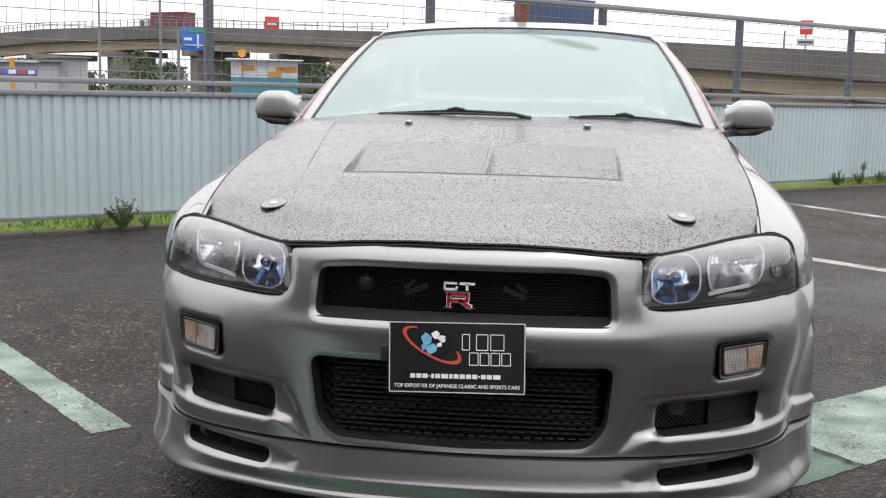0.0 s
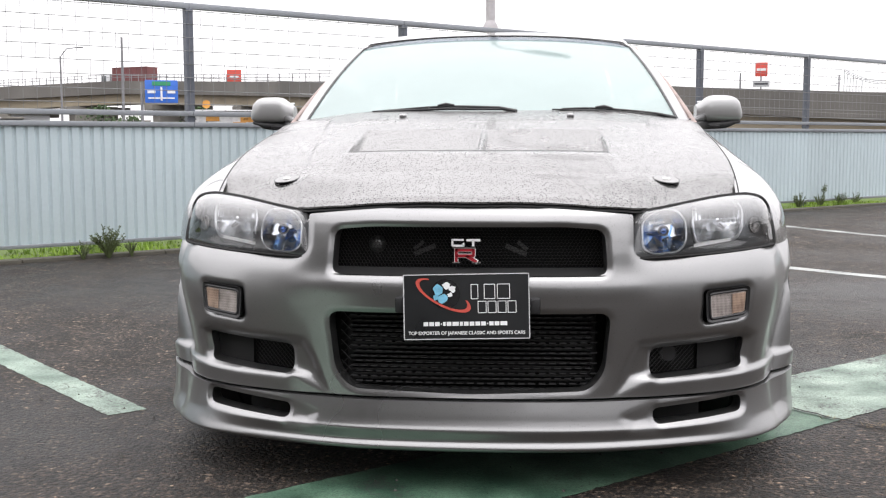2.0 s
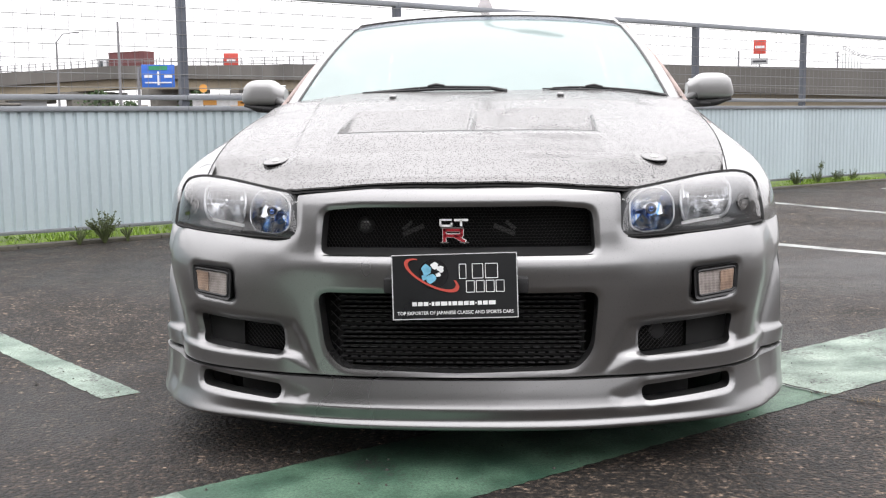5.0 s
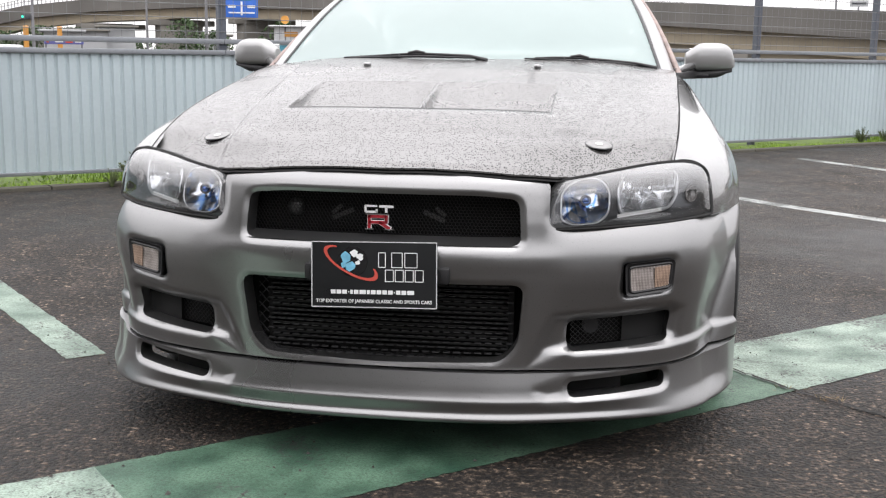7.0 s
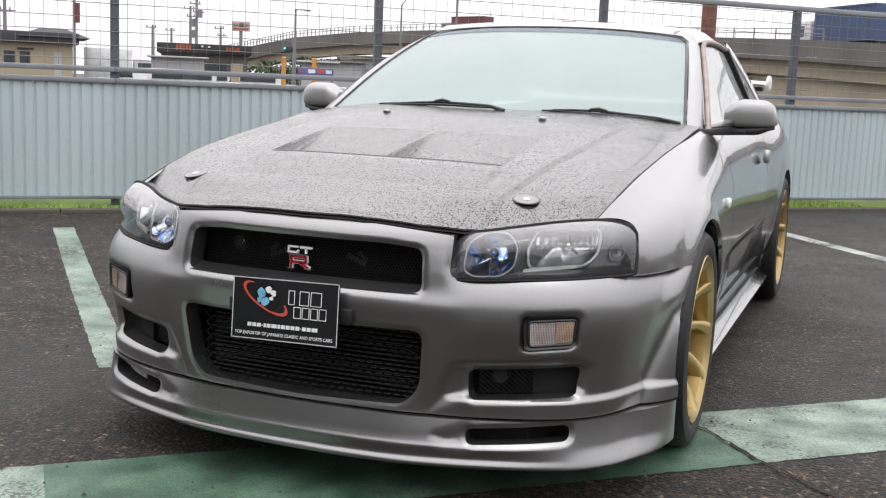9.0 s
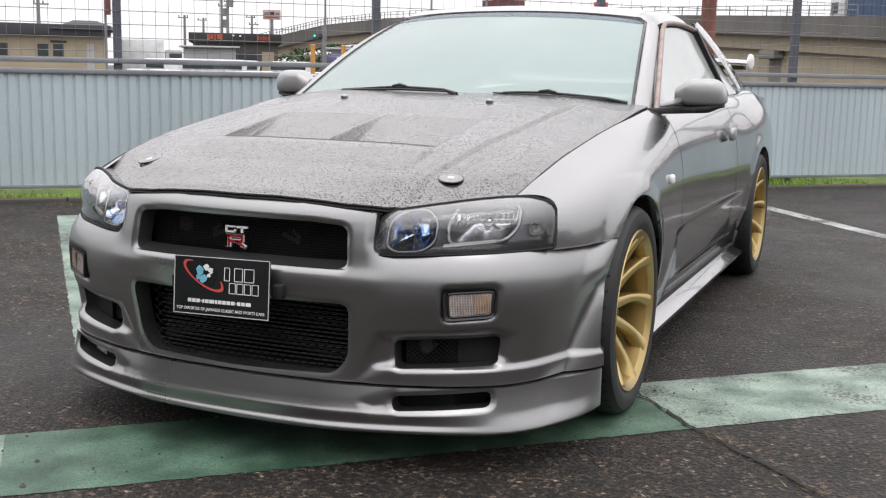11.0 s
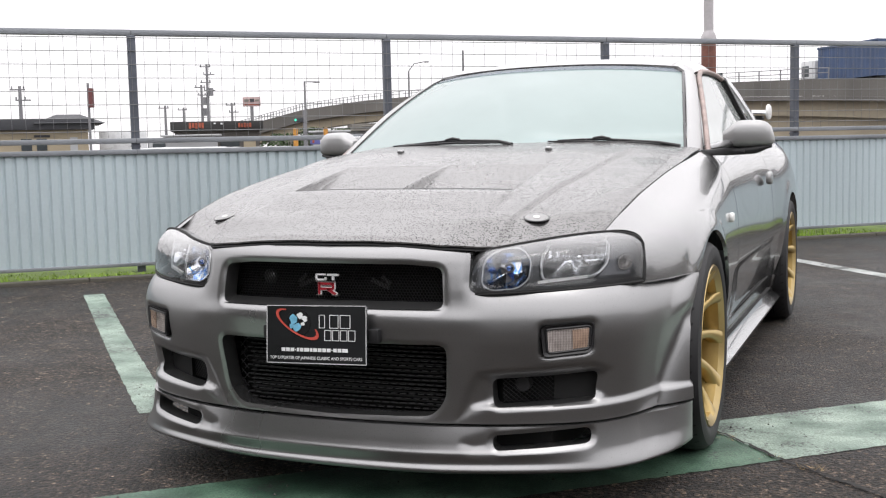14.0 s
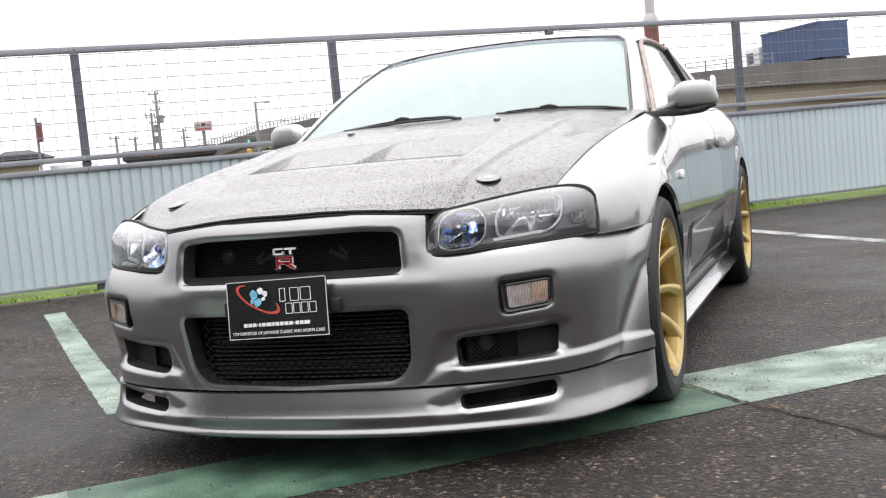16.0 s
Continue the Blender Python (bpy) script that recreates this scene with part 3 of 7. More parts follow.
# brackets and horns glimpsed behind the upper mesh
for sx in (-1, 1):
    arms = [bar_arrays((sx * 0.088, -0.757, 0.602), (sx * 0.140, -0.757, 0.580), 0.011, 0.006), bar_arrays((sx * 0.118, -0.755, 0.612), (sx * 0.142, -0.755, 0.592), 0.009, 0.006)]
    raw("latch_bracket", *merge(arms), M_BRACKET, car, "dull metal bracket")
v, f = ellipsoid((-0.235, -0.752, 0.605), (0.022, 0.012, 0.022), 10, 16, 1.0)
raw("horn", v, f, M_BRACKET, car, "dull metal horn", smooth=True)

# side ducts: mesh and a round lamp-like plug
for sx in (1, -1):
    seg = []
    for j in range(8):
        for i in range(10):
            x, z, y = 0.452 + i * 0.0125, 0.278 + j * 0.0125, -0.725 + 0.55 * (i * 0.0125)
            seg.append(bar_arrays((sx * x, y, z), (sx * (x + 0.0125), y + 0.0069, z + 0.0125), 0.0010, 0.003))
            seg.append(bar_arrays((sx * x, y, z + 0.0125), (sx * (x + 0.0125), y + 0.0069, z), 0.0010, 0.003))
    raw("duct_mesh", *merge(seg), M_MESH, car, "black diamond mesh in the duct")
    if sx > 0:
        bm = bmesh.new()
        disc(bm, (sx * 0.50, -0.690, 0.325), (0, -1, 0), 0.020, 0.03)
        part("duct_fitting", bm, M_INTAKE, car, "dull grey round fitting in the duct", auto=40)
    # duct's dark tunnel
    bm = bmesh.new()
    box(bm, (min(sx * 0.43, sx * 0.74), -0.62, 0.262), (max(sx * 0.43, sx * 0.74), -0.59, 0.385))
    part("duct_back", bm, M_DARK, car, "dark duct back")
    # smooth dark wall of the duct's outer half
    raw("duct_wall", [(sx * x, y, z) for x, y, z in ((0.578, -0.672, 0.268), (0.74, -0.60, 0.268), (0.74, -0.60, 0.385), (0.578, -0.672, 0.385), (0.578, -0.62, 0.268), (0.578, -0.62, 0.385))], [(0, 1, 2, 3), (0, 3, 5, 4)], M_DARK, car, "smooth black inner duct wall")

# turn signals
for sx in (1, -1):
    outer = [(sx * x, z) for x, z in rounded([(0.579, 0.496), (0.701, 0.502), (0.696, 0.425), (0.584, 0.416)], 0.014)]
    inner = [(sx * x, z) for x, z in rounded([(0.589, 0.487), (0.692, 0.493), (0.688, 0.433), (0.593, 0.425)], 0.010)]
    yf = lambda x: float(bump_y(np.interp(abs(x), plan_x, plan_s)))
    k = len(outer)
    v = [(x, yf(x) - 0.002, z) for x, z in outer] + [(x, yf(x) + 0.006, z) for x, z in inner] + [(x, yf(x) + 0.05, z) for x, z in outer]
    f = [(i, (i + 1) % k, k + (i + 1) % k, k + i) for i in range(k)] + [(i, 2 * k + i, 2 * k + (i + 1) % k, (i + 1) % k) for i in range(k)]
    sig = raw("turn_signal", v, f, M_BLACK, car, "turn signal with a ribbed lens in a black frame", auto=40)
    v = [(x, yf(x) + 0.004, z) for x, z in inner] + [(x, yf(x) + 0.02, z) for x, z in inner]
    f = [tuple(range(k))] + [(i, i + k, (i + 1) % k + k, (i + 1) % k) for i in range(k)]
    raw("lens_body", v, f, M_AMBERWHITE, sig, "pale clear lens with pinkish tint", auto=30)
    side = [(sx * x, z) for x, z in ((0.650, 0.4835), (0.688, 0.4865), (0.684, 0.4385), (0.652, 0.4345))]
    raw("amber_panel", [(x, yf(x) + d, z) for d in (0.0025, 0.006) for x, z in side], [(0, 1, 2, 3), (0, 4, 5, 1), (1, 5, 6, 2), (2, 6, 7, 3), (3, 7, 4, 0)], M_AMBERGRID, sig, "amber side of the lens")
    edge_ring = [(x, yf(x) + 0.0035, z) for x, z in inner]
    tube("lens_edge", edge_ring, 0.0032, M_BLACK, sig, "black lens edge", 6, closed=True)

# hood
hood_front = [(-0.692, -0.577), (-0.60, -0.650), (-0.50, -0.722), (-0.408, -0.772), (-0.31, -0.811), (-0.17, -0.830), (0, -0.836)]
hood_line = hood_front + [(-x, y) for x, y in hood_front[-2::-1]] + [(0.702, -0.48), (0.711, -0.38), (0.718, -0.27), (0.726, -0.10), (0.732, 0.08), (0.739, 0.26), (0.746, 0.42), (0.750, 0.66), (0.60, 0.575), (0.40, 0.505), (0.20, 0.462), (0, 0.448), (-0.20, 0.462), (-0.40, 0.505), (-0.60, 0.575), (-0.750, 0.66), (-0.746, 0.42), (-0.739, 0.26), (-0.732, 0.08), (-0.726, -0.10), (-0.718, -0.27), (-0.711, -0.38), (-0.702, -0.48)]
hood_sdf = poly_sdf(hood_line)
front_x, front_y = np.array([(x, y) for x, y in hood_front if x <= 0]).T
hood_mid = spline([-0.86, -0.74, -0.6, -0.34, 0, 0.27, 0.45, 0.66], [0.713, 0.746, 0.784, 0.842, 0.900, 0.948, 0.972, 0.992])
hood_edge = spline([-0.86, -0.70, -0.57, -0.48, -0.38, -0.27, -0.10, 0.08, 0.26, 0.42, 0.66], [0.655, 0.692, 0.727, 0.755, 0.781, 0.807, 0.837, 0.864, 0.887, 0.904, 0.929])
hood_side = spline([-0.86, -0.57, -0.48, -0.38, -0.27, -0.10, 0.08, 0.26, 0.42, 0.66], [0.680, 0.692, 0.702, 0.711, 0.718, 0.726, 0.732, 0.739, 0.746, 0.750])


def hood_z(x, y):
    h = np.abs(x)
    zc, ze = hood_mid(y), hood_edge(y)
    z = zc - (zc - ze) * (h / hood_side(y)) ** 3.6
    fy = np.interp(-h, front_x, front_y)
    z = z - 0.005 * (1 - smooth01(y - fy, 0.0, 0.03)) - 0.026 * np.clip((h - 0.10) / 0.31, 0, 1) ** 1.6 * (1 - smooth01(y - fy, 0.0, 0.16))
    crease = 0.43 + 0.10 * (y + 0.77)
    z = z - 0.009 * smooth01(h - crease, -0.002, 0.018) * (1 - smooth01(y, 0.25, 0.5)) + 0.009 * smooth01(h - crease, 0.05, 0.20)
    inside = np.minimum(np.minimum(0.368 - h, y + 0.352), 0)
    bend = np.clip(y + 0.46, 0, 0.0885)
    lipz = (0.06 * np.clip(y + 0.60, 0, 0.14) + 0.06 * bend - 1.80 * bend**2) * (1 - smooth01(y, -0.3735, -0.364)) * smooth01(-h, -0.395, -0.362)
    z = z + lipz
    dip = 0.046 * np.clip(1 - (y + 0.352) / 0.36, 0, 1) * smooth01(y, -0.3735, -0.362) * smooth01(-h, -0.371, -0.360)
    rib = 1 - smooth01(np.abs(x - 0.006), 0.004, 0.013)
    z = z - dip * (1 - rib)
    return z


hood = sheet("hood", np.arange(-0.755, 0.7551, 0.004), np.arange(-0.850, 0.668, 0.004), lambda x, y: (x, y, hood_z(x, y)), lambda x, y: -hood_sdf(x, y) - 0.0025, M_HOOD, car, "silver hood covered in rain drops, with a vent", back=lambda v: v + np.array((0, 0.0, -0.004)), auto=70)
# added strip stands in for the dark reflection along the vent's lip
tube("vent_lip_line", [(x, -0.3745, float(hood_z(np.array(x), np.array(-0.3745))) + 0.0006) for x in np.linspace(-0.362, 0.366, 40)], 0.0021, M_BRACKET, hood, "added dull strip for the dark reflected line on the vent lip", 6)
under = sheet("hood_seal", np.arange(-0.756, 0.7561, 0.008), np.arange(-0.848, 0.70, 0.008), lambda x, y: (x * 1.0, y, hood_z(x, y) - 0.0095 - 0.05 * (np.hypot(x / 0.37, (y + 0.1) / 0.25) < 1.25)), lambda x, y: -hood_sdf(x, y) + 0.0025, M_DARK, car, "black rubber seal round the hood")
for sx in (1, -1):
    c = Vector((sx * 0.504, -0.572, float(hood_z(np.array(0.504), np.array(-0.572)))))
    nrm = Vector((sx * 0.10, -0.24, 0.96))
    bm = bmesh.new()
    disc(bm, c + nrm * 0.0006, nrm, 0.036, 0.0018, 28)
    pin = part("hood_pin", bm, M_GLOSSBLACK, car, "round black hood pin plate", auto=40)
    bm = bmesh.new()
    disc(bm, c + nrm * 0.0019, nrm, 0.0325, 0.0010, 28)
    part("pin_cap", bm, M_PINCAP, pin, "silver cap", auto=40)
    bm = bmesh.new()
    disc(bm, c + nrm * 0.0032, nrm, 0.009, 0.0024, 14)
    part("pin_button", bm, M_WHITE, pin, "pale centre button", auto=40)
    nz = float(hood_z(np.array(0.285), np.array(0.267)))
    v, f = ellipsoid((sx * 0.285, 0.267, nz + 0.004), (0.013, 0.014, 0.008), 8, 14, 0.8)
    raw("washer_nozzle", v, f, M_PAINT_TOP, car, "small silver washer nozzle", smooth=True)

# fenders, doors and rear quarters: one body side, cut into panels
def chaikin(poly):
    """Cuts the corners of a closed outline twice."""
    for _ in range(2):
        poly = [(a[0] * (1 - f) + b[0] * f, a[1] * (1 - f) + b[1] * f) for a, b in zip(poly, poly[1:] + poly[:1]) for f in (0.25, 0.75)]
    return poly


lamp_shape = chaikin([(0.401, 0.685), (0.47, 0.696), (0.535, 0.707), (0.61, 0.7175), (0.68, 0.7235), (0.724, 0.7235), (0.759, 0.714), (0.780, 0.695), (0.789, 0.665), (0.792, 0.628), (0.793, 0.602), (0.792, 0.5925), (0.782, 0.5900), (0.70, 0.5875), (0.565, 0.583), (0.46, 0.580), (0.402, 0.578), (0.391, 0.579), (0.389, 0.592)])
lamp_sdf = poly_sdf(lamp_shape)
body_w = spline([-0.67, -0.62, -0.545, -0.5, -0.37, -0.24, -0.1, 0.1, 0.35, 0.8, 1.5, 2.1, 2.5, 2.76, 3.2, 3.55, 3.85], [0.708, 0.748, 0.789, 0.815, 0.864, 0.884, 0.894, 0.896, 0.888, 0.872, 0.864, 0.866, 0.884, 0.890, 0.880, 0.845, 0.79])
body_xe = spline([-0.67, -0.57, -0.48, -0.38, -0.27, -0.10, 0.08, 0.26, 0.42, 0.66, 0.8, 1.5, 2.6, 3.2, 3.85], [0.686, 0.6945, 0.7045, 0.7135, 0.7205, 0.7285, 0.7345, 0.7415, 0.7480, 0.7520, 0.752, 0.748, 0.742, 0.72, 0.66])
body_ze = spline([-0.67, -0.57, -0.48, -0.38, -0.27, -0.10, 0.08, 0.26, 0.42, 0.66, 0.8, 1.5, 2.6, 3.2, 3.85], [0.706, 0.727, 0.755, 0.781, 0.807, 0.837, 0.864, 0.887, 0.904, 0.927, 0.932, 0.940, 0.962, 0.975, 0.945])


for sx in (1, -1):
    gap = [(sx * float(hood_side(np.array(y)) + 0.0006), y) for y in np.linspace(-0.572, 0.655, 16)]
    tube("side_gap_rubber", [(x, y, float(body_ze(np.array(y))) - 0.0012) for x, y in gap], 0.0016, M_DARK, hood, "black rubber along the side gap", 6)


def side_point(sx):
    def f(y, t):
        th = np.clip(t, 0, 1) * math.pi / 2
        xe, ze, w = body_xe(y), body_ze(y), body_w(y)
        roll = 0.34 * (1 - 0.7 * smooth01(y, -0.1, 0.7)) * (1 - smooth01(y, 0.8, 2.2))
        x = xe + (w - xe) * np.sin(th) ** (1.25 - 0.7 * roll)
        z = 0.57 + (ze - 0.57) * (np.cos(th) ** 0.80 - roll * 0.62 * np.sin(2 * th) * (1 - np.sin(th)))
        low = np.maximum(t - 1, 0)
        z = np.where(t > 1, 0.57 - low * 0.62, z)
        door = smooth01(y, 0.55, 0.9) * (1 - smooth01(y, 2.1, 2.5))
        x = x - np.where(t > 1, 0.16 * low**2, 0.0) - 0.010 * door * smooth01(low, 0.10, 0.16)
        for ya in (0.0, REAR_AXLE):
            rr = np.hypot(y - ya, z - WHEEL_Z)
            x = x + 0.010 * (1 - smooth01(rr, ARCH_R, ARCH_R + 0.09)) * (z < 0.75)
        return sx * x, y, z

    return f


def side_z(y, t):
    return side_point(1)(y, t)[2]


def fender_keep(y, t):
    z = side_z(y, t)
    k = np.minimum(np.hypot(y, z - WHEEL_Z) - ARCH_R, 0.748 - y)
    k = np.minimum(k, np.where(y < -0.1, z - 0.589, z - 0.20))
    x = side_point(1)(y, t)[0]
    k = np.minimum(k, np.maximum(x - 0.6995, y + 0.572))
    return np.where(y < -0.40, np.minimum(k, lamp_sdf(x, z) - 0.004), k)


def door_keep(y, t):
    z = side_z(y, t)
    return np.minimum(np.minimum(y - 0.756, 2.06 - y), z - 0.285)


def quarter_keep(y, t):
    z = side_z(y, t)
    k = np.minimum(np.hypot(y - REAR_AXLE, z - WHEEL_Z) - ARCH_R, y - 2.068)
    return np.minimum(k, z - 0.20)


T_GRID = np.arange(0, 1.6001, 0.025)
inward = lambda v: np.stack([v[:, 0] * 0.965, v[:, 1], v[:, 2] - 0.006], -1)
for sx in (1, -1):
    sheet("front_fender", np.arange(-0.66, 0.7601, 0.0062), np.arange(0, 1.6001, 0.0125), side_point(sx), fender_keep, M_PAINT_TOP, car, "silver front fender", back=lambda v: np.stack([v[:, 0] * 0.988, v[:, 1] + 0.003, v[:, 2] - 0.006], -1), auto=60)
    door = sheet("door", np.arange(0.745, 2.0701, 0.03), T_GRID, side_point(sx), door_keep, M_DOOR, car, "silver side door", back=inward, auto=60)
    sheet("rear_quarter", np.arange(2.06, 3.8501, 0.02), T_GRID, side_point(sx), quarter_keep, M_DOOR, car, "silver flared rear quarter", back=inward, auto=60)
    # door handle, side lamp, moulding
    v, f = ellipsoid((sx * 0.868, 1.86, 0.79), (0.014, 0.055, 0.030), 10, 16, 0.6)
    raw("door_handle", v, f, M_PAINT_LIT, door, "silver pull handle", smooth=True)
    v, f = ellipsoid((sx * 0.881, 0.50, 0.694), (0.010, 0.024, 0.017), 10, 16, 0.7)
    raw("side_marker", v, f, M_WHITE, car, "small pale side marker lamp", smooth=True)
    # sill skirt
    sk = []
    prof = [(0.800, 0.292), (0.828, 0.283), (0.816, 0.212), (0.828, 0.192), (0.868, 0.172), (0.866, 0.160), (0.80, 0.150)]
    ys = np.linspace(0.33, REAR_AXLE - 0.35, 16)
    v = [(sx * (x), y, z) for y in ys for x, z in prof]
    f = [(i * 7 + j, i * 7 + j + 1, (i + 1) * 7 + j + 1, (i + 1) * 7 + j) for i in range(15) for j in range(6)] + [tuple(range(7)), tuple(range(15 * 7 + 6, 15 * 7 - 1, -1))]
    raw("side_skirt", v, f, M_DOOR, car, "silver side skirt", smooth=True, auto=35)
    # dark joint over the skirt, and a dark strip for the groove's shadow
    tube("skirt_joint", [(sx * 0.824, y, 0.2905) for y in np.linspace(0.36, REAR_AXLE - 0.38, 6)], 0.0045, M_DARK, car, "black joint over the skirt", 6)
    tube("skirt_groove_shade", [(sx * 0.8185, y, 0.214) for y in np.linspace(0.36, REAR_AXLE - 0.38, 6)], 0.0060, M_DARK, car, "dark strip for the shade in the skirt's groove", 6)
    # wheel wells
    for ya in (0.0, REAR_AXLE):
        arc = np.linspace(-0.15, math.pi + 0.15, 20)
        R = ARCH_R + 0.010
        v = [(sx * xx, ya + R * math.cos(a), WHEEL_Z + R * math.sin(a)) for xx in (0.872, 0.54) for a in arc]
        f = [(i, i + 1, 20 + i + 1, 20 + i) for i in range(19)] + [tuple(range(20, 40))]
        raw("wheel_well", v, f, M_DARK, car, "black wheel well liner")

# underbody keeps the light out from below
bm = bmesh.new()
box(bm, (-0.78, 0.42, 0.13), (0.78, REAR_AXLE - 0.42, 0.34))
box(bm, (-0.58, -0.70, 0.125), (0.58, 0.45, 0.20))
box(bm, (-0.52, -0.62, 0.155), (0.52, 0.45, 0.36))
box(bm, (-0.52, REAR_AXLE - 0.45, 0.20), (0.52, REAR_AXLE + 0.9, 0.40))
box(bm, (-0.60, -0.40, 0.40), (0.60, 0.70, 0.64))
part("underbody", bm, M_DARK, car, "black underbody")
# trays that close the nose from below
mid = [(x, y + 0.035) for x, y in plan if x <= 0.43]
ring = [(-x, y) for x, y in mid[:0:-1]] + mid + [(0.43, 0.42), (-0.43, 0.42)]
k = len(ring)
raw("front_tray", [(x, y, z) for z in (0.122, 0.130) for x, y in ring], [tuple(range(k - 1, -1, -1)), tuple(range(k, 2 * k))] + [(i, (i + 1) % k, k + (i + 1) % k, k + i) for i in range(k)], M_DARK, car, "black tray under the nose")
for sx in (1, -1):
    out = [(0.40, -0.80)] + [(x - 0.01, y + 0.05) for x, y in plan if 0.40 < x < 0.84] + [(0.80, -0.37), (0.40, -0.37)]
    k = len(out)
    raw("corner_tray", [(sx * x, y, z) for z in (0.236, 0.241) for x, y in out], [tuple(range(k - 1, -1, -1)), tuple(range(k, 2 * k))] + [(i, (i + 1) % k, k + (i + 1) % k, k + i) for i in range(k)], M_DARK, car, "black tray behind the bumper corner")
bm = bmesh.new()
box(bm, (-0.72, 0.66, 0.34), (0.72, 3.0, 0.40))
part("cabin_floor", bm, M_SEAT, car, "dark cabin floor")

# headlights
lamp_line = spline([0.38, 0.45, 0.55, 0.64, 0.70, 0.745, 0.79], [-0.834, -0.820, -0.777, -0.720, -0.668, -0.618, -0.560])


def lamp_y(x, z):
    return lamp_line(x) + (z - 0.585) * (0.40 + 0.18 * smooth01(x, 0.5, 0.62) * (1 - smooth01(x, 0.66, 0.76))) + 0.010 + 0.016 * np.clip(1 + lamp_sdf(x, z) / 0.040, 0, 1) ** 2 * smooth01(z, 0.62, 0.70)


def lamp_in(x, z):
    return lamp_y(x, z) + 0.034 * smooth01(x, 0.515, 0.60)


bowl_a = poly_sdf(rounded([(0.423, 0.600), (0.423, 0.668), (0.470, 0.694), (0.515, 0.690), (0.536, 0.662), (0.536, 0.612), (0.512, 0.590), (0.450, 0.586)], 0.024))
bowl_b = poly_sdf(rounded([(0.562, 0.604), (0.555, 0.660), (0.572, 0.706), (0.664, 0.7195), (0.704, 0.690), (0.702, 0.640), (0.680, 0.610)], 0.020))
bowl_c = poly_sdf(rounded([(0.727, 0.632), (0.727, 0.650), (0.736, 0.660), (0.750, 0.657), (0.757, 0.645), (0.755, 0.629), (0.745, 0.621), (0.733, 0.622)], 0.012))
for sx in (1, -1):
    gx, gz = np.arange(0.385, 0.796, 0.0055), np.arange(0.572, 0.736, 0.0055)
    house = sheet("headlight", gx, gz, lambda x, z: (sx * x, lamp_y(x, z) + 0.012 + (0.012 + lamp_in(x, z) - lamp_y(x, z)) * smooth01(-lamp_sdf(x, z), 0.0, 0.02) + 0.075 * (np.minimum(bowl_a(x, z), np.minimum(bowl_b(x, z), bowl_c(x, z))) < -0.003), z), lambda x, z: -lamp_sdf(x, z), M_HEADHOUSE, car, "clear headlight with chrome bowls and a blue lens", back=fold(0.03))
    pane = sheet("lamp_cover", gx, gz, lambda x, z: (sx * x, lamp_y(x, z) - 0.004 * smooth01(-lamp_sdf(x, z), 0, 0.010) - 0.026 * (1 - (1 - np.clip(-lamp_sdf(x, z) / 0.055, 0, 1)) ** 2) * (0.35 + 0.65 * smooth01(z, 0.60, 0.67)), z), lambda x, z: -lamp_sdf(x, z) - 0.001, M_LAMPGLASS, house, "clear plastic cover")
    pane.visible_shadow = False
    rim = [(sx * x, float(lamp_y(np.array(x), np.array(z))) + 0.003, z) for x, z in lamp_shape]
    tube("lamp_seal", rim, 0.0052, M_DARK, house, "black seal round the lamp", 6, closed=True)
    # bowls: inner round one with blue film, outer fluted one, small side reflector
    for nm, ring, dep, m1, fl, lab in (
        ("bowl", rounded([(0.423, 0.600), (0.423, 0.668), (0.470, 0.694), (0.515, 0.690), (0.536, 0.662), (0.536, 0.612), (0.512, 0.590), (0.450, 0.586)], 0.024), 0.050, M_BLUEBOWL, 0, "chrome bowl with blue film"),
        ("fluted_bowl", rounded([(0.562, 0.604), (0.555, 0.660), (0.572, 0.706), (0.664, 0.7195), (0.704, 0.690), (0.702, 0.640), (0.680, 0.610)], 0.020), 0.034, M_REFLECTOR, 1, "fluted chrome bowl"),
        ("side_reflector", rounded([(0.727, 0.632), (0.727, 0.650), (0.736, 0.660), (0.750, 0.657), (0.757, 0.645), (0.755, 0.629), (0.745, 0.621), (0.733, 0.622)], 0.012), 0.022, M_SMOKE, 0, "dim ribbed side reflector"),
    ):
        sdf = poly_sdf(ring)
        px, pz = [p[0] for p in ring], [p[1] for p in ring]
        cx, cz = (min(px) + max(px)) / 2, (min(pz) + max(pz)) / 2

        def bowl_at(x, z, sdf=sdf, dep=dep, fl=fl, cz=cz):
            d = np.clip(-sdf(x, z) / 0.048, 0, 1)
            y = lamp_in(x, z) + 0.020 + dep * (1 - (1 - d) ** 2.2)
            y = y - fl * 0.015 * np.abs(np.sin(np.pi * x / 0.0135)) * smooth01(z, cz - 0.014, cz + 0.000) * smooth01(-sdf(x, z), 0.002, 0.008)
            return sx * x, y, z

        bowl = sheet(nm, np.arange(min(px), max(px) + 0.003, 0.0028), np.arange(min(pz), max(pz) + 0.003, 0.0028), bowl_at, lambda x, z, sdf=sdf: -sdf(x, z), m1, house, lab)
        rimline = [(sx * x, float(lamp_in(np.array(x), np.array(z))) + 0.015, z) for x, z in ring]
        tube("bowl_rim", rimline, {"bowl": 0.0024, "fluted_bowl": 0.0042, "side_reflector": 0.0016}[nm], M_LAMPRIM if nm != "side_reflector" else M_SMOKE, bowl, "bright rim", 6, closed=True)
        yc = float(lamp_in(np.array(cx), np.array(cz)))
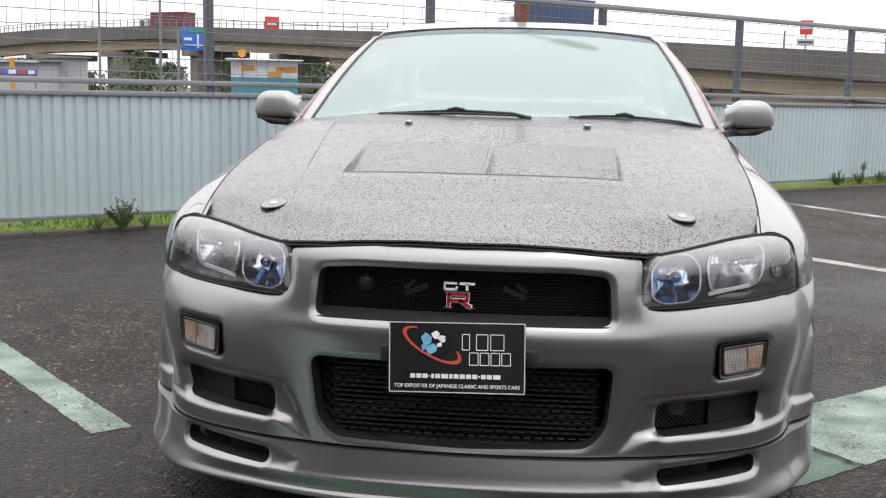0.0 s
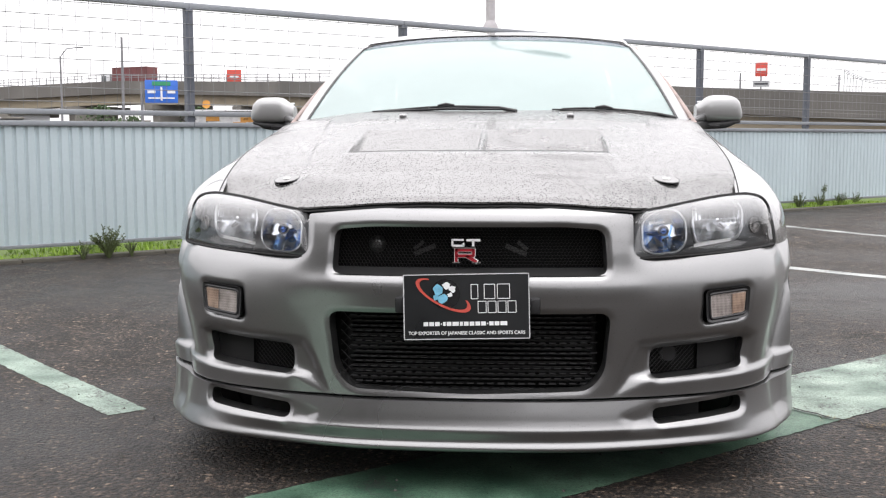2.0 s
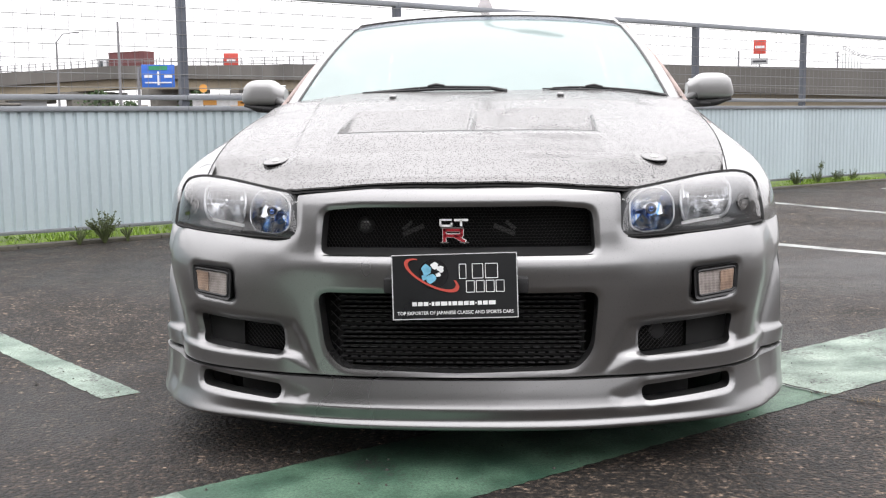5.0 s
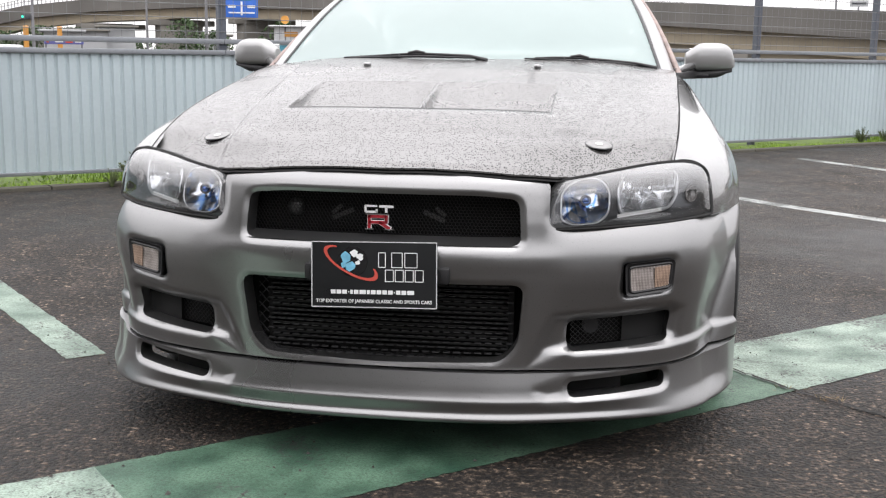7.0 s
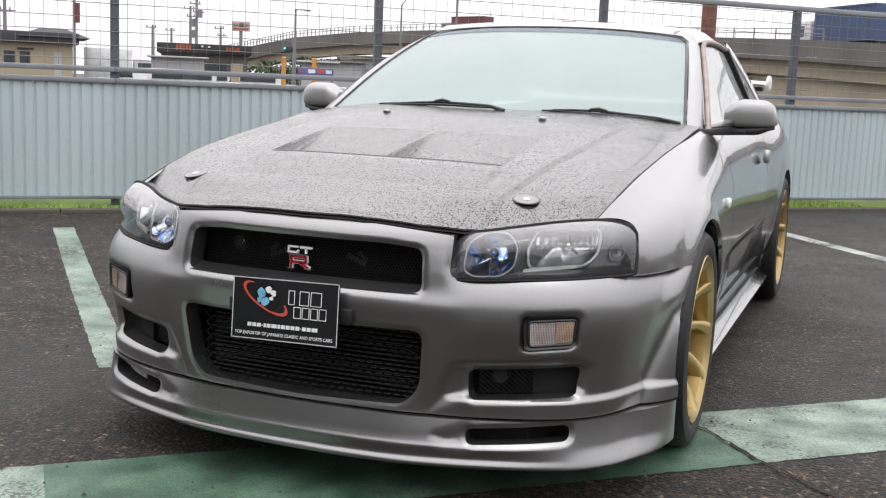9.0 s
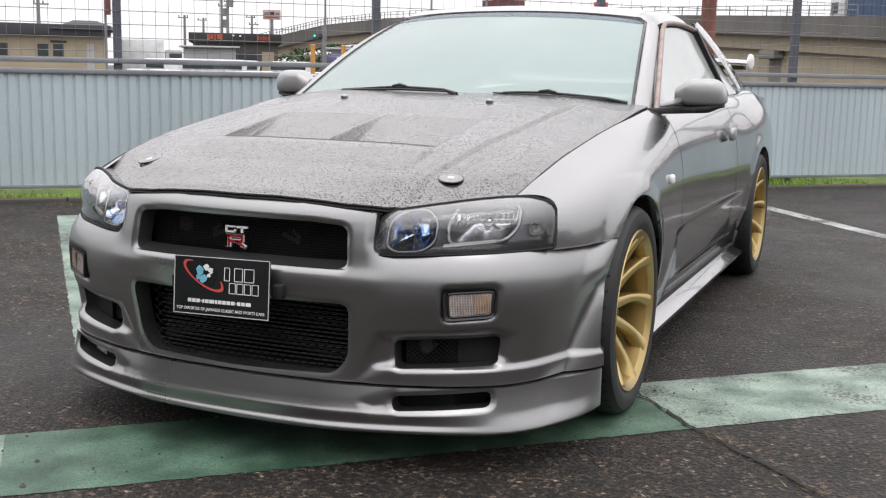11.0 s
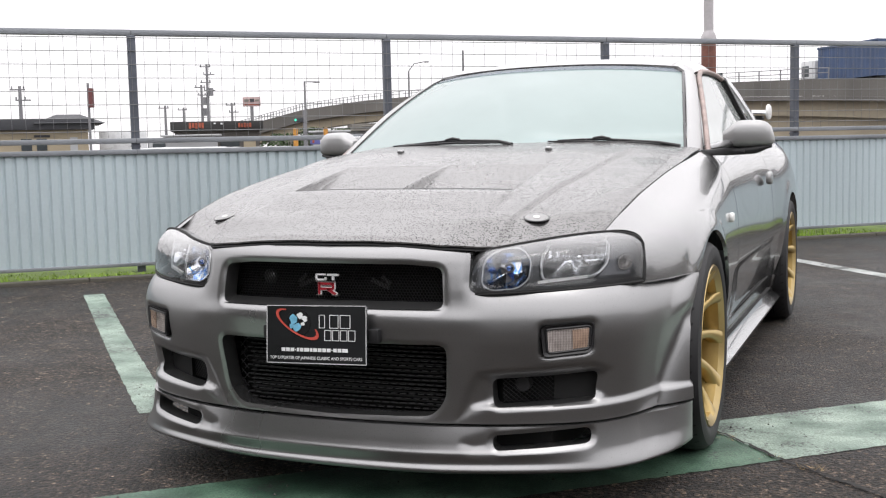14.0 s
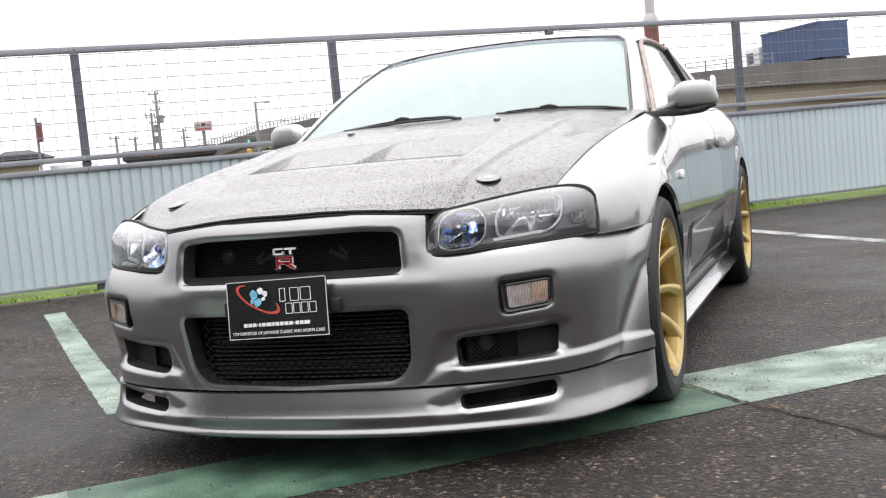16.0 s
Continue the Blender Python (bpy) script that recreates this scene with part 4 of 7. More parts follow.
        if nm == "bowl":
            v, f = ellipsoid((sx * cx, yc + 0.048, cz), (0.0095, 0.016, 0.0095), 10, 18, 1.0)
            raw("bulb", v, f, M_BLUELENS, bowl, "blue-tinted bulb cap", smooth=True)
            v, f = lathe([(0.010, 0.0), (0.0135, 0.003), (0.0135, -0.003), (0.010, -0.008)], seg=24)
            q = Vector((0, -1, 0)).to_track_quat("X", "Z").to_matrix()
            raw("bulb_ring", [q @ Vector(p) + Vector((sx * cx, yc + 0.044, cz)) for p in v], f, M_SMOKE, bowl, "dark ring", smooth=True)
            for dx, w, z0, z1, d in ((-0.018, 0.012, 0.012, 0.034, 0.046),):
                raw("bulb_post", *bar_arrays((sx * (cx + dx), yc + d, cz + z0), (sx * (cx + dx * 0.92), yc + d, cz + z1), w, 0.006), M_BLUELENS, bowl, "blue post")
        elif nm == "fluted_bowl":
            v, f = ellipsoid((sx * cx, yc + 0.040, cz - 0.004), (0.0125, 0.016, 0.0125), 8, 14, 1.0)
            raw("bulb", v, f, M_CHROME, bowl, "bulb cap", smooth=True)
            for an in (-50, 0, 50, 180):
                dx, dz = math.sin(radians(an)), -math.cos(radians(an))
                raw("bulb_arm", *bar_arrays((sx * (cx + dx * 0.010), yc + 0.046, cz - 0.004 + dz * 0.010), (sx * (cx + dx * 0.032), yc + 0.050, cz - 0.004 + dz * 0.032), 0.0035, 0.004), M_SMOKE, bowl, "dark bulb holder arm")
    x0, x1 = 0.556, 0.664
    raw("chrome_strip", *bar_arrays((sx * x0, float(lamp_in(np.array(x0), np.array(0.6))) + 0.012, 0.6025), (sx * x1, float(lamp_in(np.array(x1), np.array(0.608))) + 0.012, 0.6105), 0.007, 0.012), M_WHITE, house, "bright strip under the bowl")

# windscreen, pillars and roof
def ws_point(u, v):
    """u across from -1 to 1, v from the cowl (0) to the roof (1)."""
    h = np.abs(u)
    xb, xt = 0.694, 0.562
    x = u * (xb + (xt - xb) * v)
    yb, yt = 0.425 + 0.215 * h**2.2, 1.235 + 0.10 * h**2.2
    zb, zt = 0.962 - 0.026 * h**2, 1.304 - 0.028 * h**2.4
    y = yb + (yt - yb) * v
    z = zb + (zt - zb) * v + 0.022 * np.sin(np.pi * v)
    return x, y, z


ws_cut = poly_sdf(rounded([(-1, -0.02), (1, -0.02), (1, 0.93), (0.93, 1.0), (-0.93, 1.0), (-1, 0.93)], 0.04))
screen = sheet("windscreen", np.linspace(-1.0, 1.0, 61), np.linspace(0, 1.0, 41), ws_point, lambda u, v: -ws_cut(u, v) + 0.0, M_SCREEN, car, "wet windscreen with a pale veil for the mirrored white sky")
screen.visible_shadow = False
edge = [ws_point(np.array(-1.0), np.array(v)) for v in np.linspace(0, 0.93, 14)] + [ws_point(np.array(u), np.array(1.0)) for u in np.linspace(-0.94, 0.94, 25)] + [ws_point(np.array(1.0), np.array(v)) for v in np.linspace(0.93, 0, 14)]
tube("screen_seal", [(float(a), float(b) + 0.002, float(c) + 0.002) for a, b, c in edge], 0.0058, M_GLOSSBLACK, screen, "black rubber screen seal", 8)
band = sheet("shade_band", np.linspace(-0.985, 0.985, 61), np.linspace(0.925, 0.992, 5), lambda u, v: tuple(c + d for c, d in zip(ws_point(u, v), (0, -0.0012, 0.0028))), None, M_SHADEBAND, screen, "blue-tinted shade band along the top edge")
band.visible_shadow = False
cow = [ws_point(np.array(u), np.array(0.0)) for u in np.linspace(-1, 1, 21)]
v = [(float(a), float(b) + 0.02, float(c) + 0.006) for a, b, c in cow] + [(float(a) * 1.02, float(b) - 0.045, float(c) - 0.02) for a, b, c in cow]
raw("cowl", v, [(i, i + 1, 21 + i + 1, 21 + i) for i in range(20)], M_BLACK, car, "black cowl panel", smooth=True)

roof_z = spline([1.20, 1.30, 1.5, 1.75, 2.0, 2.3, 2.5], [1.304, 1.323, 1.348, 1.358, 1.353, 1.325, 1.290])


def roof_point(u, y):
    h = np.abs(u)
    x = u * 0.594
    yy = y + 0.10 * h**2.2 * (1 - smooth01(y, 1.24, 1.5))
    return x, yy, roof_z(y) - 0.030 * h**2.4 - 0.045 * smooth01(h, 0.93, 1.0)


sheet("roof", np.linspace(-1, 1, 49), np.arange(1.238, 2.50, 0.025), roof_point, None, M_PAINT_TOP, car, "silver roof beaded with rain", back=lambda v: v + np.array((0, 0, -0.02)))
for sx in (1, -1):
    # A-pillar: a curved strip between screen and door frame
    v, f = [], []
    ts = np.linspace(0, 1, 14)
    for t in ts:
        a = np.array([float(c) for c in ws_point(np.array(1.0), np.array(t * 0.985))])
        lift = 0.012 * math.sin(math.pi * t) + 0.010
        out = np.array((0.060 - 0.012 * t, 0.045 + 0.01 * t, -0.012 - 0.012 * t))
        for k2, up in ((0.12, 0.004), (0.3, lift), (0.65, lift + 0.002), (0.95, lift - 0.010), (1.0, lift - 0.035)):
            p = a + out * k2 + np.array((0, -0.2, 1.0)) * up * 0.9
            v.append((sx * p[0], p[1], p[2]))
    f = [(i * 5 + j, i * 5 + j + 1, (i + 1) * 5 + j + 1, (i + 1) * 5 + j) for i in range(13) for j in range(4)]
    raw("a_pillar", v, f, M_PAINT_LIT, car, "silver windscreen pillar", smooth=True)
    # door frame: reddish strip behind the pillar and over the glass
    fr = []
    for t in np.linspace(0.0, 1, 12):
        a = np.array([float(c) for c in ws_point(np.array(1.0), np.array(t * 0.985))])
        fr.append((sx * (a[0] + 0.074 - 0.020 * t), a[1] + 0.065 + 0.02 * t, a[2] - 0.015 - 0.018 * t))
    for y in np.linspace(1.48, 2.15, 7):
        fr.append((sx * (0.612 - 0.0 * y), y, float(roof_z(np.array(y))) - 0.078))
    tube("window_frame", fr, 0.011, M_REDTRIM, car, "dull red-brown edge of the door frame", 8)
    fr2 = [(x - sx * 0.006, y + 0.018, z - 0.016) for x, y, z in fr]
    tube("window_seal", fr2, 0.006, M_GLOSSBLACK, car, "black window seal", 6)
    # side glass
    top = [(0.69, 0.86, 0.985), (0.650, 1.12, 1.13), (0.612, 1.42, 1.245), (0.606, 1.75, 1.272), (0.605, 2.10, 1.262)]
    low = [(0.742, 0.78, 0.935), (0.742, 1.05, 0.940), (0.742, 1.42, 0.945), (0.742, 1.75, 0.950), (0.742, 2.30, 0.956)]
    v = [(sx * a, b, c) for a, b, c in low] + [(sx * a, b, c) for a, b, c in top]
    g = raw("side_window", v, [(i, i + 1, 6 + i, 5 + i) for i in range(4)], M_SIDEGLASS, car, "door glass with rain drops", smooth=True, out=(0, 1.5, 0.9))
    g.visible_shadow = False
    v = [(sx * a, b, c) for a, b, c in ((0.742, 2.36, 0.957), (0.742, 2.72, 0.962), (0.628, 2.42, 1.19), (0.605, 2.15, 1.258))]
    g = raw("quarter_window", v, [(0, 1, 2, 3)], M_SIDEGLASS, car, "rear quarter glass", out=(0, 1.5, 0.9))
    g.visible_shadow = False
    tube("b_pillar", [(sx * 0.742, 2.33, 0.955), (sx * 0.612, 2.12, 1.265)], 0.022, M_GLOSSBLACK, car, "black B-pillar", 8)
    # C-pillar
    v, f = [], []
    for t in np.linspace(0, 1, 10):
        y0, y1 = 2.15 + 0.62 * t, 2.40 + 0.75 * t
        z0 = 1.268 - 0.31 * t**1.15
        x0 = 0.612 + 0.135 * t
        v += [(sx * x0, y0, z0 + 0.015), (sx * (x0 - 0.004), y0 + 0.03, z0 + 0.035), (sx * (x0 - 0.03), y1 - 0.05, z0 + 0.048), (sx * (x0 - 0.075), y1, z0 + 0.045)]
    f = [(i * 4 + j, i * 4 + j + 1, (i + 1) * 4 + j + 1, (i + 1) * 4 + j) for i in range(9) for j in range(3)]
    raw("c_pillar", v, f, M_PAINT_TOP, car, "silver rear pillar", smooth=True)
v = [(-0.54, 2.48, 1.285), (0.54, 2.48, 1.285), (0.66, 3.12, 1.005), (-0.66, 3.12, 1.005)]
raw("rear_window", v, [(0, 1, 2, 3)], M_SIDEGLASS, car, "rear window", out=(0, 1.5, 0.9)).visible_shadow = False
trunk = sheet("trunk_lid", np.linspace(-0.735, 0.735, 25), np.linspace(3.06, 3.85, 17), lambda x, y: (x, y, 0.995 - 0.03 * np.abs(x / 0.735) ** 3 - 0.05 * (y - 3.06)), None, M_PAINT_TOP, car, "silver trunk lid", back=lambda v: v + np.array((0, 0, -0.03)))
bm = bmesh.new()
box(bm, (-0.74, 3.72, 0.25), (0.74, 3.86, 0.90), None, 0.05)
part("rear_bumper", bm, M_PAINT, car, "silver tail", auto=40)

# rear wing
wing_prof = [(-0.11, 0.0), (-0.06, 0.016), (0.02, 0.022), (0.10, 0.014), (0.12, 0.006), (0.05, 0.002), (-0.05, -0.006)]
xs = np.linspace(-0.690, 0.690, 15)
v = [(x, 3.46 + a, 1.140 + b - 0.012 * abs(x / 0.690) ** 3) for x in xs for a, b in wing_prof]
f = [(i * 7 + j, i * 7 + (j + 1) % 7, (i + 1) * 7 + (j + 1) % 7, (i + 1) * 7 + j) for i in range(14) for j in range(7)]
wing = raw("rear_wing", v, f, M_PAINT_TOP, car, "silver rear wing blade", smooth=True, auto=45)
bm = bmesh.new()
box(bm, (-0.66, 3.43, 1.092), (0.66, 3.55, 1.117), None, 0.006)
part("lower_blade", bm, M_BLACK, wing, "black lower blade", auto=40)
for sx in (1, -1):
    v, f = ellipsoid((sx * 0.696, 3.46, 1.138), (0.012, 0.115, 0.046), 10, 24, 0.8)
    raw("end_plate", v, f, M_WHITE, wing, "pale end plate", smooth=True)
    bm = bmesh.new()
    box(bm, (sx * 0.47 - 0.015, 3.40, 0.93), (sx * 0.47 + 0.015, 3.52, 1.14), None, 0.008)
    part("wing_post", bm, M_PAINT, wing, "silver wing post", auto=40)

# door mirrors: a rounded housing on a flat black foot that reaches in to the door's front corner
def mirror_housing(sx):
    rows, around = 15, 26
    verts, faces = [], []
    for i in range(rows):
        t = i / (rows - 1)
        x = 0.796 + 0.184 * t
        full = min(1.0, 0.40 + 2.6 * t) if t < 0.25 else 1.0
        end = math.sqrt(max(0.0, 1 - max(0.0, (t - 0.62) / 0.38) ** 2.4))
        low, top = 0.937 + 0.016 * (1 - end), 0.943 + (0.068 + 0.030 * min(1, t * 3.2)) * (0.35 + 0.65 * end) * (0.80 + 0.20 * full)
        deep = 0.062 * (0.45 + 0.55 * full) * (0.35 + 0.65 * end)
        yc = 0.915 + 0.028 * t
        zc, hz = (low + top) / 2, (top - low) / 2
        for j in range(around):
            a = 2 * math.pi * j / around
            c, d = math.cos(a), math.sin(a)
            pw = 0.62
            verts.append((sx * x, yc + deep * math.copysign(abs(c) ** pw, c), zc + hz * math.copysign(abs(d) ** pw, d)))
    for i in range(rows - 1):
        for j in range(around):
            faces.append((i * around + j, i * around + (j + 1) % around, (i + 1) * around + (j + 1) % around, (i + 1) * around + j))
    faces += [tuple(range(around)), tuple((rows - 1) * around + j for j in range(around))]
    return verts, faces


def mirror_foot(sx):
    rows, around = 13, 16
    verts, faces = [], []
    for i in range(rows):
        t = i / (rows - 1)
        x = 0.748 + 0.224 * t
        yc = 0.660 + 0.262 * smooth01(t, 0.0, 0.45) + 0.012 * t
        ry = 0.014 + 0.030 * smooth01(t, 0.05, 0.45) - 0.026 * smooth01(t, 0.78, 1.0)
        rz = 0.0120 + 0.004 * smooth01(t, 0.1, 0.4) - 0.010 * smooth01(t, 0.72, 1.0)
        zc = 0.920 + 0.010 * t + 0.010 * smooth01(t, 0.7, 1.0)
        for j in range(around):
            a = 2 * math.pi * j / around
            c, d = math.cos(a), math.sin(a)
            verts.append((sx * x, float(yc + ry * math.copysign(abs(c) ** 0.7, c)), float(zc + rz * math.copysign(abs(d) ** 0.55, d))))
    for i in range(rows - 1):
        for j in range(around):
            faces.append((i * around + j, i * around + (j + 1) % around, (i + 1) * around + (j + 1) % around, (i + 1) * around + j))
    faces += [tuple(range(around)), tuple((rows - 1) * around + j for j in range(around))]
    return verts, faces


for sx in (1, -1):
    mir = raw("door_mirror", *mirror_housing(sx), M_PAINT_LIT, car, "silver door mirror with black base", smooth=True, auto=50, out=(sx * 0.88, 0.93, 0.98))
    foot = raw("mirror_base", *mirror_foot(sx), M_BLACK, mir, "black lower shell and foot", smooth=True, auto=50, out=(sx * 0.88, 0.9, 0.92))
    bm = bmesh.new()
    box(bm, (sx * 0.860 - 0.022, 0.852, 0.914), (sx * 0.860 + 0.022, 0.860, 0.926), None, 0.003)
    part("mirror_slot", bm, M_GLOSSBLACK, foot, "dark recess in the foot", auto=40)
    tube("mirror_arm", [(sx * 0.752, 0.735, 0.934), (sx * 0.79, 0.82, 0.944), (sx * 0.83, 0.90, 0.956)], [0.014, 0.016, 0.020], M_PAINT_TOP, mir, "silver mirror arm", 12)
    bm = bmesh.new()
    box(bm, (sx * 0.885 - 0.070, 0.995, 0.955), (sx * 0.885 + 0.070, 1.000, 1.022), None, 0.002)
    part("mirror_glass", bm, M_CHROME, mir, "mirror glass")

# wipers
def ws_at(x, v, lift):
    p = ws_point(np.array(x / (0.688 - 0.116 * v)), np.array(v))
    return (float(p[0]), float(p[1]) - 0.3 * lift, float(p[2]) + lift)


for pts, arm in (
    ([(-0.53, 0.004), (-0.34, 0.012), (-0.14, 0.014), (0.05, 0.004)], [(0.10, -0.02), (0.04, 0.012), (-0.06, 0.022), (-0.15, 0.031), (-0.24, 0.024), (-0.42, 0.012)]),
    ([(0.225, 0.010), (0.38, 0.012), (0.53, 0.012), (0.668, 0.004)], [(0.675, -0.01), (0.60, 0.016), (0.50, 0.024), (0.41, 0.031), (0.33, 0.024), (0.26, 0.013)]),
):
    blade = tube("wiper", [ws_at(x, v, 0.012) for x, v in pts], [0.0028, 0.0045, 0.0048, 0.0035], M_BLACK, car, "black wiper on the windscreen", 8)
    tube("wiper_arm", [ws_at(x, v, 0.014) for x, v in arm], [0.008, 0.0060, 0.0052, 0.0046, 0.0038, 0.0028], M_BLACK, blade, "black wiper arm", 8)
    for f in (0.30, 0.55, 0.78):
        a, b = pts[0], pts[-1]
        x = a[0] + (b[0] - a[0]) * f
        tube("wiper_strut", [ws_at(x, 0.010, 0.012), ws_at(x, 0.024, 0.014)], 0.0026, M_BLACK, blade, "black wiper bridge", 6)
    hx, hv = arm[3]
    tube("wiper_joint", [ws_at(hx - 0.03, hv - 0.003, 0.018), ws_at(hx, hv + 0.004, 0.020), ws_at(hx + 0.03, hv - 0.003, 0.018)], [0.004, 0.0062, 0.004], M_BLACK, blade, "black wiper joint", 8)

# dashboard and seats behind the pale glass
bm = bmesh.new()
box(bm, (-0.66, 0.72, 0.60), (0.66, 1.10, 0.90), None, 0.05)
part("dashboard", bm, M_SEAT, car, "dark dashboard", auto=40)

# wheels
def make_wheel():
    prof = [(0.170, -0.20), (0.232, -0.20), (0.244, -0.19), (0.236, -0.17), (0.222, -0.10), (0.226, -0.020), (0.240, -0.010), (0.2500, -0.004), (0.2530, -0.010), (0.2470, -0.016)]
    v, f = lathe(prof, seg=64)
    wheel = raw("wheel", v, f, M_GOLD, car, "gold alloy wheel with slim spokes and a low tyre", smooth=True, auto=40)
    tp = [(0.246, -0.014), (0.262, -0.004), (0.285, 0.0), (0.308, -0.006), (0.321, -0.022), (TYRE_R, -0.040), (TYRE_R, -0.075), (TYRE_R - 0.007, -0.078), (TYRE_R - 0.007, -0.084), (TYRE_R, -0.087), (TYRE_R, -0.150), (TYRE_R - 0.007, -0.153), (TYRE_R - 0.007, -0.159), (TYRE_R, -0.162), (TYRE_R, -0.205), (0.318, -0.228), (0.28, -0.245), (0.244, -0.235)]
    v, f = lathe(tp, seg=72)
    tyre = raw("tyre", v, f, M_RUBBER, wheel, "black low-profile tyre", smooth=True, auto=35)
    grooves = []
    for i in range(44):
        a = 2 * math.pi * i / 44
        c, s2 = math.cos(a), math.sin(a)
        c2, s3 = math.cos(a + 0.05), math.sin(a + 0.05)
        r = TYRE_R + 0.0006
        grooves.append(([(-0.020, r * c * 0.99, r * s2 * 0.99), (-0.070, r * c2, r * s3), (-0.070, r * math.cos(a + 0.075), r * math.sin(a + 0.075)), (-0.020, r * math.cos(a + 0.02) * 0.99, r * math.sin(a + 0.02) * 0.99)], [(0, 1, 2, 3)]))
    raw("tread_grooves", *merge(grooves), M_DARK, tyre, "dark tread grooves")
    # ten spokes, each a tapered bowed bar
    for i in range(10):
        a = 2 * math.pi * i / 10
        ring = []
        for t in np.linspace(0, 1, 9):
            r = 0.040 + 0.196 * t
            w = 0.0135 + 0.012 * (1 - t) ** 2.5 + 0.012 * (max(0, t - 0.70) / 0.30) ** 1.5
            x = -0.094 + 0.084 * t**1.25
            d = 0.044 - 0.010 * t
            bend = 0.16 * math.sin(math.pi * t * 0.9)
            for dx, dw in ((0, -0.72), (0.002, 0.0), (0, 0.72), (-0.006, 1.0), (-d, 1.0), (-d, -1.0), (-0.006, -1.0)):
                yy, zz = dw * w, r
                ca, sa = math.cos(a + bend), math.sin(a + bend)
                ring.append((x + dx, yy * ca - zz * sa, yy * sa + zz * ca))
        f = [(k * 7 + j, k * 7 + (j + 1) % 7, (k + 1) * 7 + (j + 1) % 7, (k + 1) * 7 + j) for k in range(8) for j in range(7)]
        raw("spoke", ring, f, M_GOLD, wheel, smooth=True, auto=55)
    v, f = lathe([(0.0, -0.070), (0.026, -0.070), (0.030, -0.074), (0.034, -0.082), (0.058, -0.086), (0.066, -0.115), (0.0, -0.115)], seg=32)
    raw("hub", v, f, M_GOLD, wheel, "gold hub with cap", smooth=True, auto=35)
    for i in range(5):
        a = 2 * math.pi * (i + 0.5) / 5
        bm = bmesh.new()
        disc(bm, (-0.080, 0.047 * math.cos(a), 0.047 * math.sin(a)), (1, 0, 0), 0.009, 0.02, 8)
        part("lug_nut", bm, M_BRAKE, wheel, "dark wheel nut", auto=40)
    v, f = lathe([(0.07, -0.135), (0.16, -0.135), (0.162, -0.15), (0.07, -0.15)], seg=40)
    raw("brake_disc", v, f, M_BRAKE, wheel, "dull brake disc", smooth=True, auto=40)
    v, f = lathe([(0.02, -0.188), (0.236, -0.189)], seg=40)
    raw("barrel_shade", v, f, M_DARK, wheel, "dark inner barrel")
    return wheel


OUT_X = 0.899
proto = make_wheel()
spin = [(OUT_X, 0.0, 0, 0.2), (-OUT_X, 0.0, 180, 0.7), (OUT_X, REAR_AXLE, 0, 1.0), (-OUT_X, REAR_AXLE, 180, 0.4)]
for i, (x, y, rz, sp) in enumerate(spin):
    m = Matrix.Translation((x, y, WHEEL_Z)) @ Matrix.Rotation(radians(rz + (0.6 if y == 0 else 0)), 4, "Z") @ Matrix.Rotation(sp, 4, "X")
    if i:
        copy_thing(proto, m)
    else:
        proto_m = m
proto.matrix_basis = proto_m

# show plate on the bumper
plate_m = pose(-0.001, -0.9205, 0.4725, -6, -1.35, 0.4)
pl = [(x, z) for x, z in rounded([(-0.150, -0.078), (0.150, -0.078), (0.150, 0.078), (-0.150, 0.078)], 0.004)]
v, f = plate_of(pl, -0.002, 0.002)
board = raw("show_plate", [plate_m @ Vector(p) for p in v], f, M_PLATE, car, "black advertising plate with white lettering, globe and red ring")


def on_plate(name, vf, material, label, lift=0.0035):
    return raw(name, [plate_m @ (Vector(p) + Vector((0, -lift, 0))) for p in vf[0]], vf[1], material, board, label)


rim = [bar_arrays(a, b, 0.0022, 0.002) for a, b in (((-0.1485, 0, -0.0765), (0.1485, 0, -0.0765)), ((0.1485, 0, -0.0765), (0.1485, 0, 0.0765)), ((0.1485, 0, 0.0765), (-0.1485, 0, 0.0765)), ((-0.1485, 0, 0.0765), (-0.1485, 0, -0.0765)))]
on_plate("plate_edge", merge(rim), M_PLATERIM, "thin pale edge", 0.002)
# globe: dark ball with blue and white land
gl_c = (-0.050, 0.030)
on_plate("globe", plate_of([(gl_c[0] + 0.036 * math.cos(a), gl_c[1] + 0.036 * math.sin(a)) for a in np.linspace(0, 2 * math.pi, 28, endpoint=False)], 0, 0.001), M_GLOSSBLACK, "dark globe", 0.003)
rng = random.Random(4)
land = []
for cx, cz, r, mm in ((-0.016, 0.010, 0.015, 0), (-0.006, -0.010, 0.013, 0), (0.004, 0.020, 0.010, 1), (0.018, 0.012, 0.009, 1), (0.012, -0.002, 0.007, 1), (-0.022, -0.008, 0.008, 0)):
    pts = [(gl_c[0] + cx + r * rng.uniform(0.6, 1.15) * math.cos(a), gl_c[1] + cz + r * rng.uniform(0.6, 1.1) * math.sin(a)) for a in np.linspace(0, 2 * math.pi, 11, endpoint=False)]
    land.append((pts, mm))
for pts, mm in land:
    on_plate("globe_land", plate_of(pts, 0, 0.0006), (M_PLATEBLUE, M_PLATEWHITE)[mm], "pale blue and white land", 0.0042)
ring = []
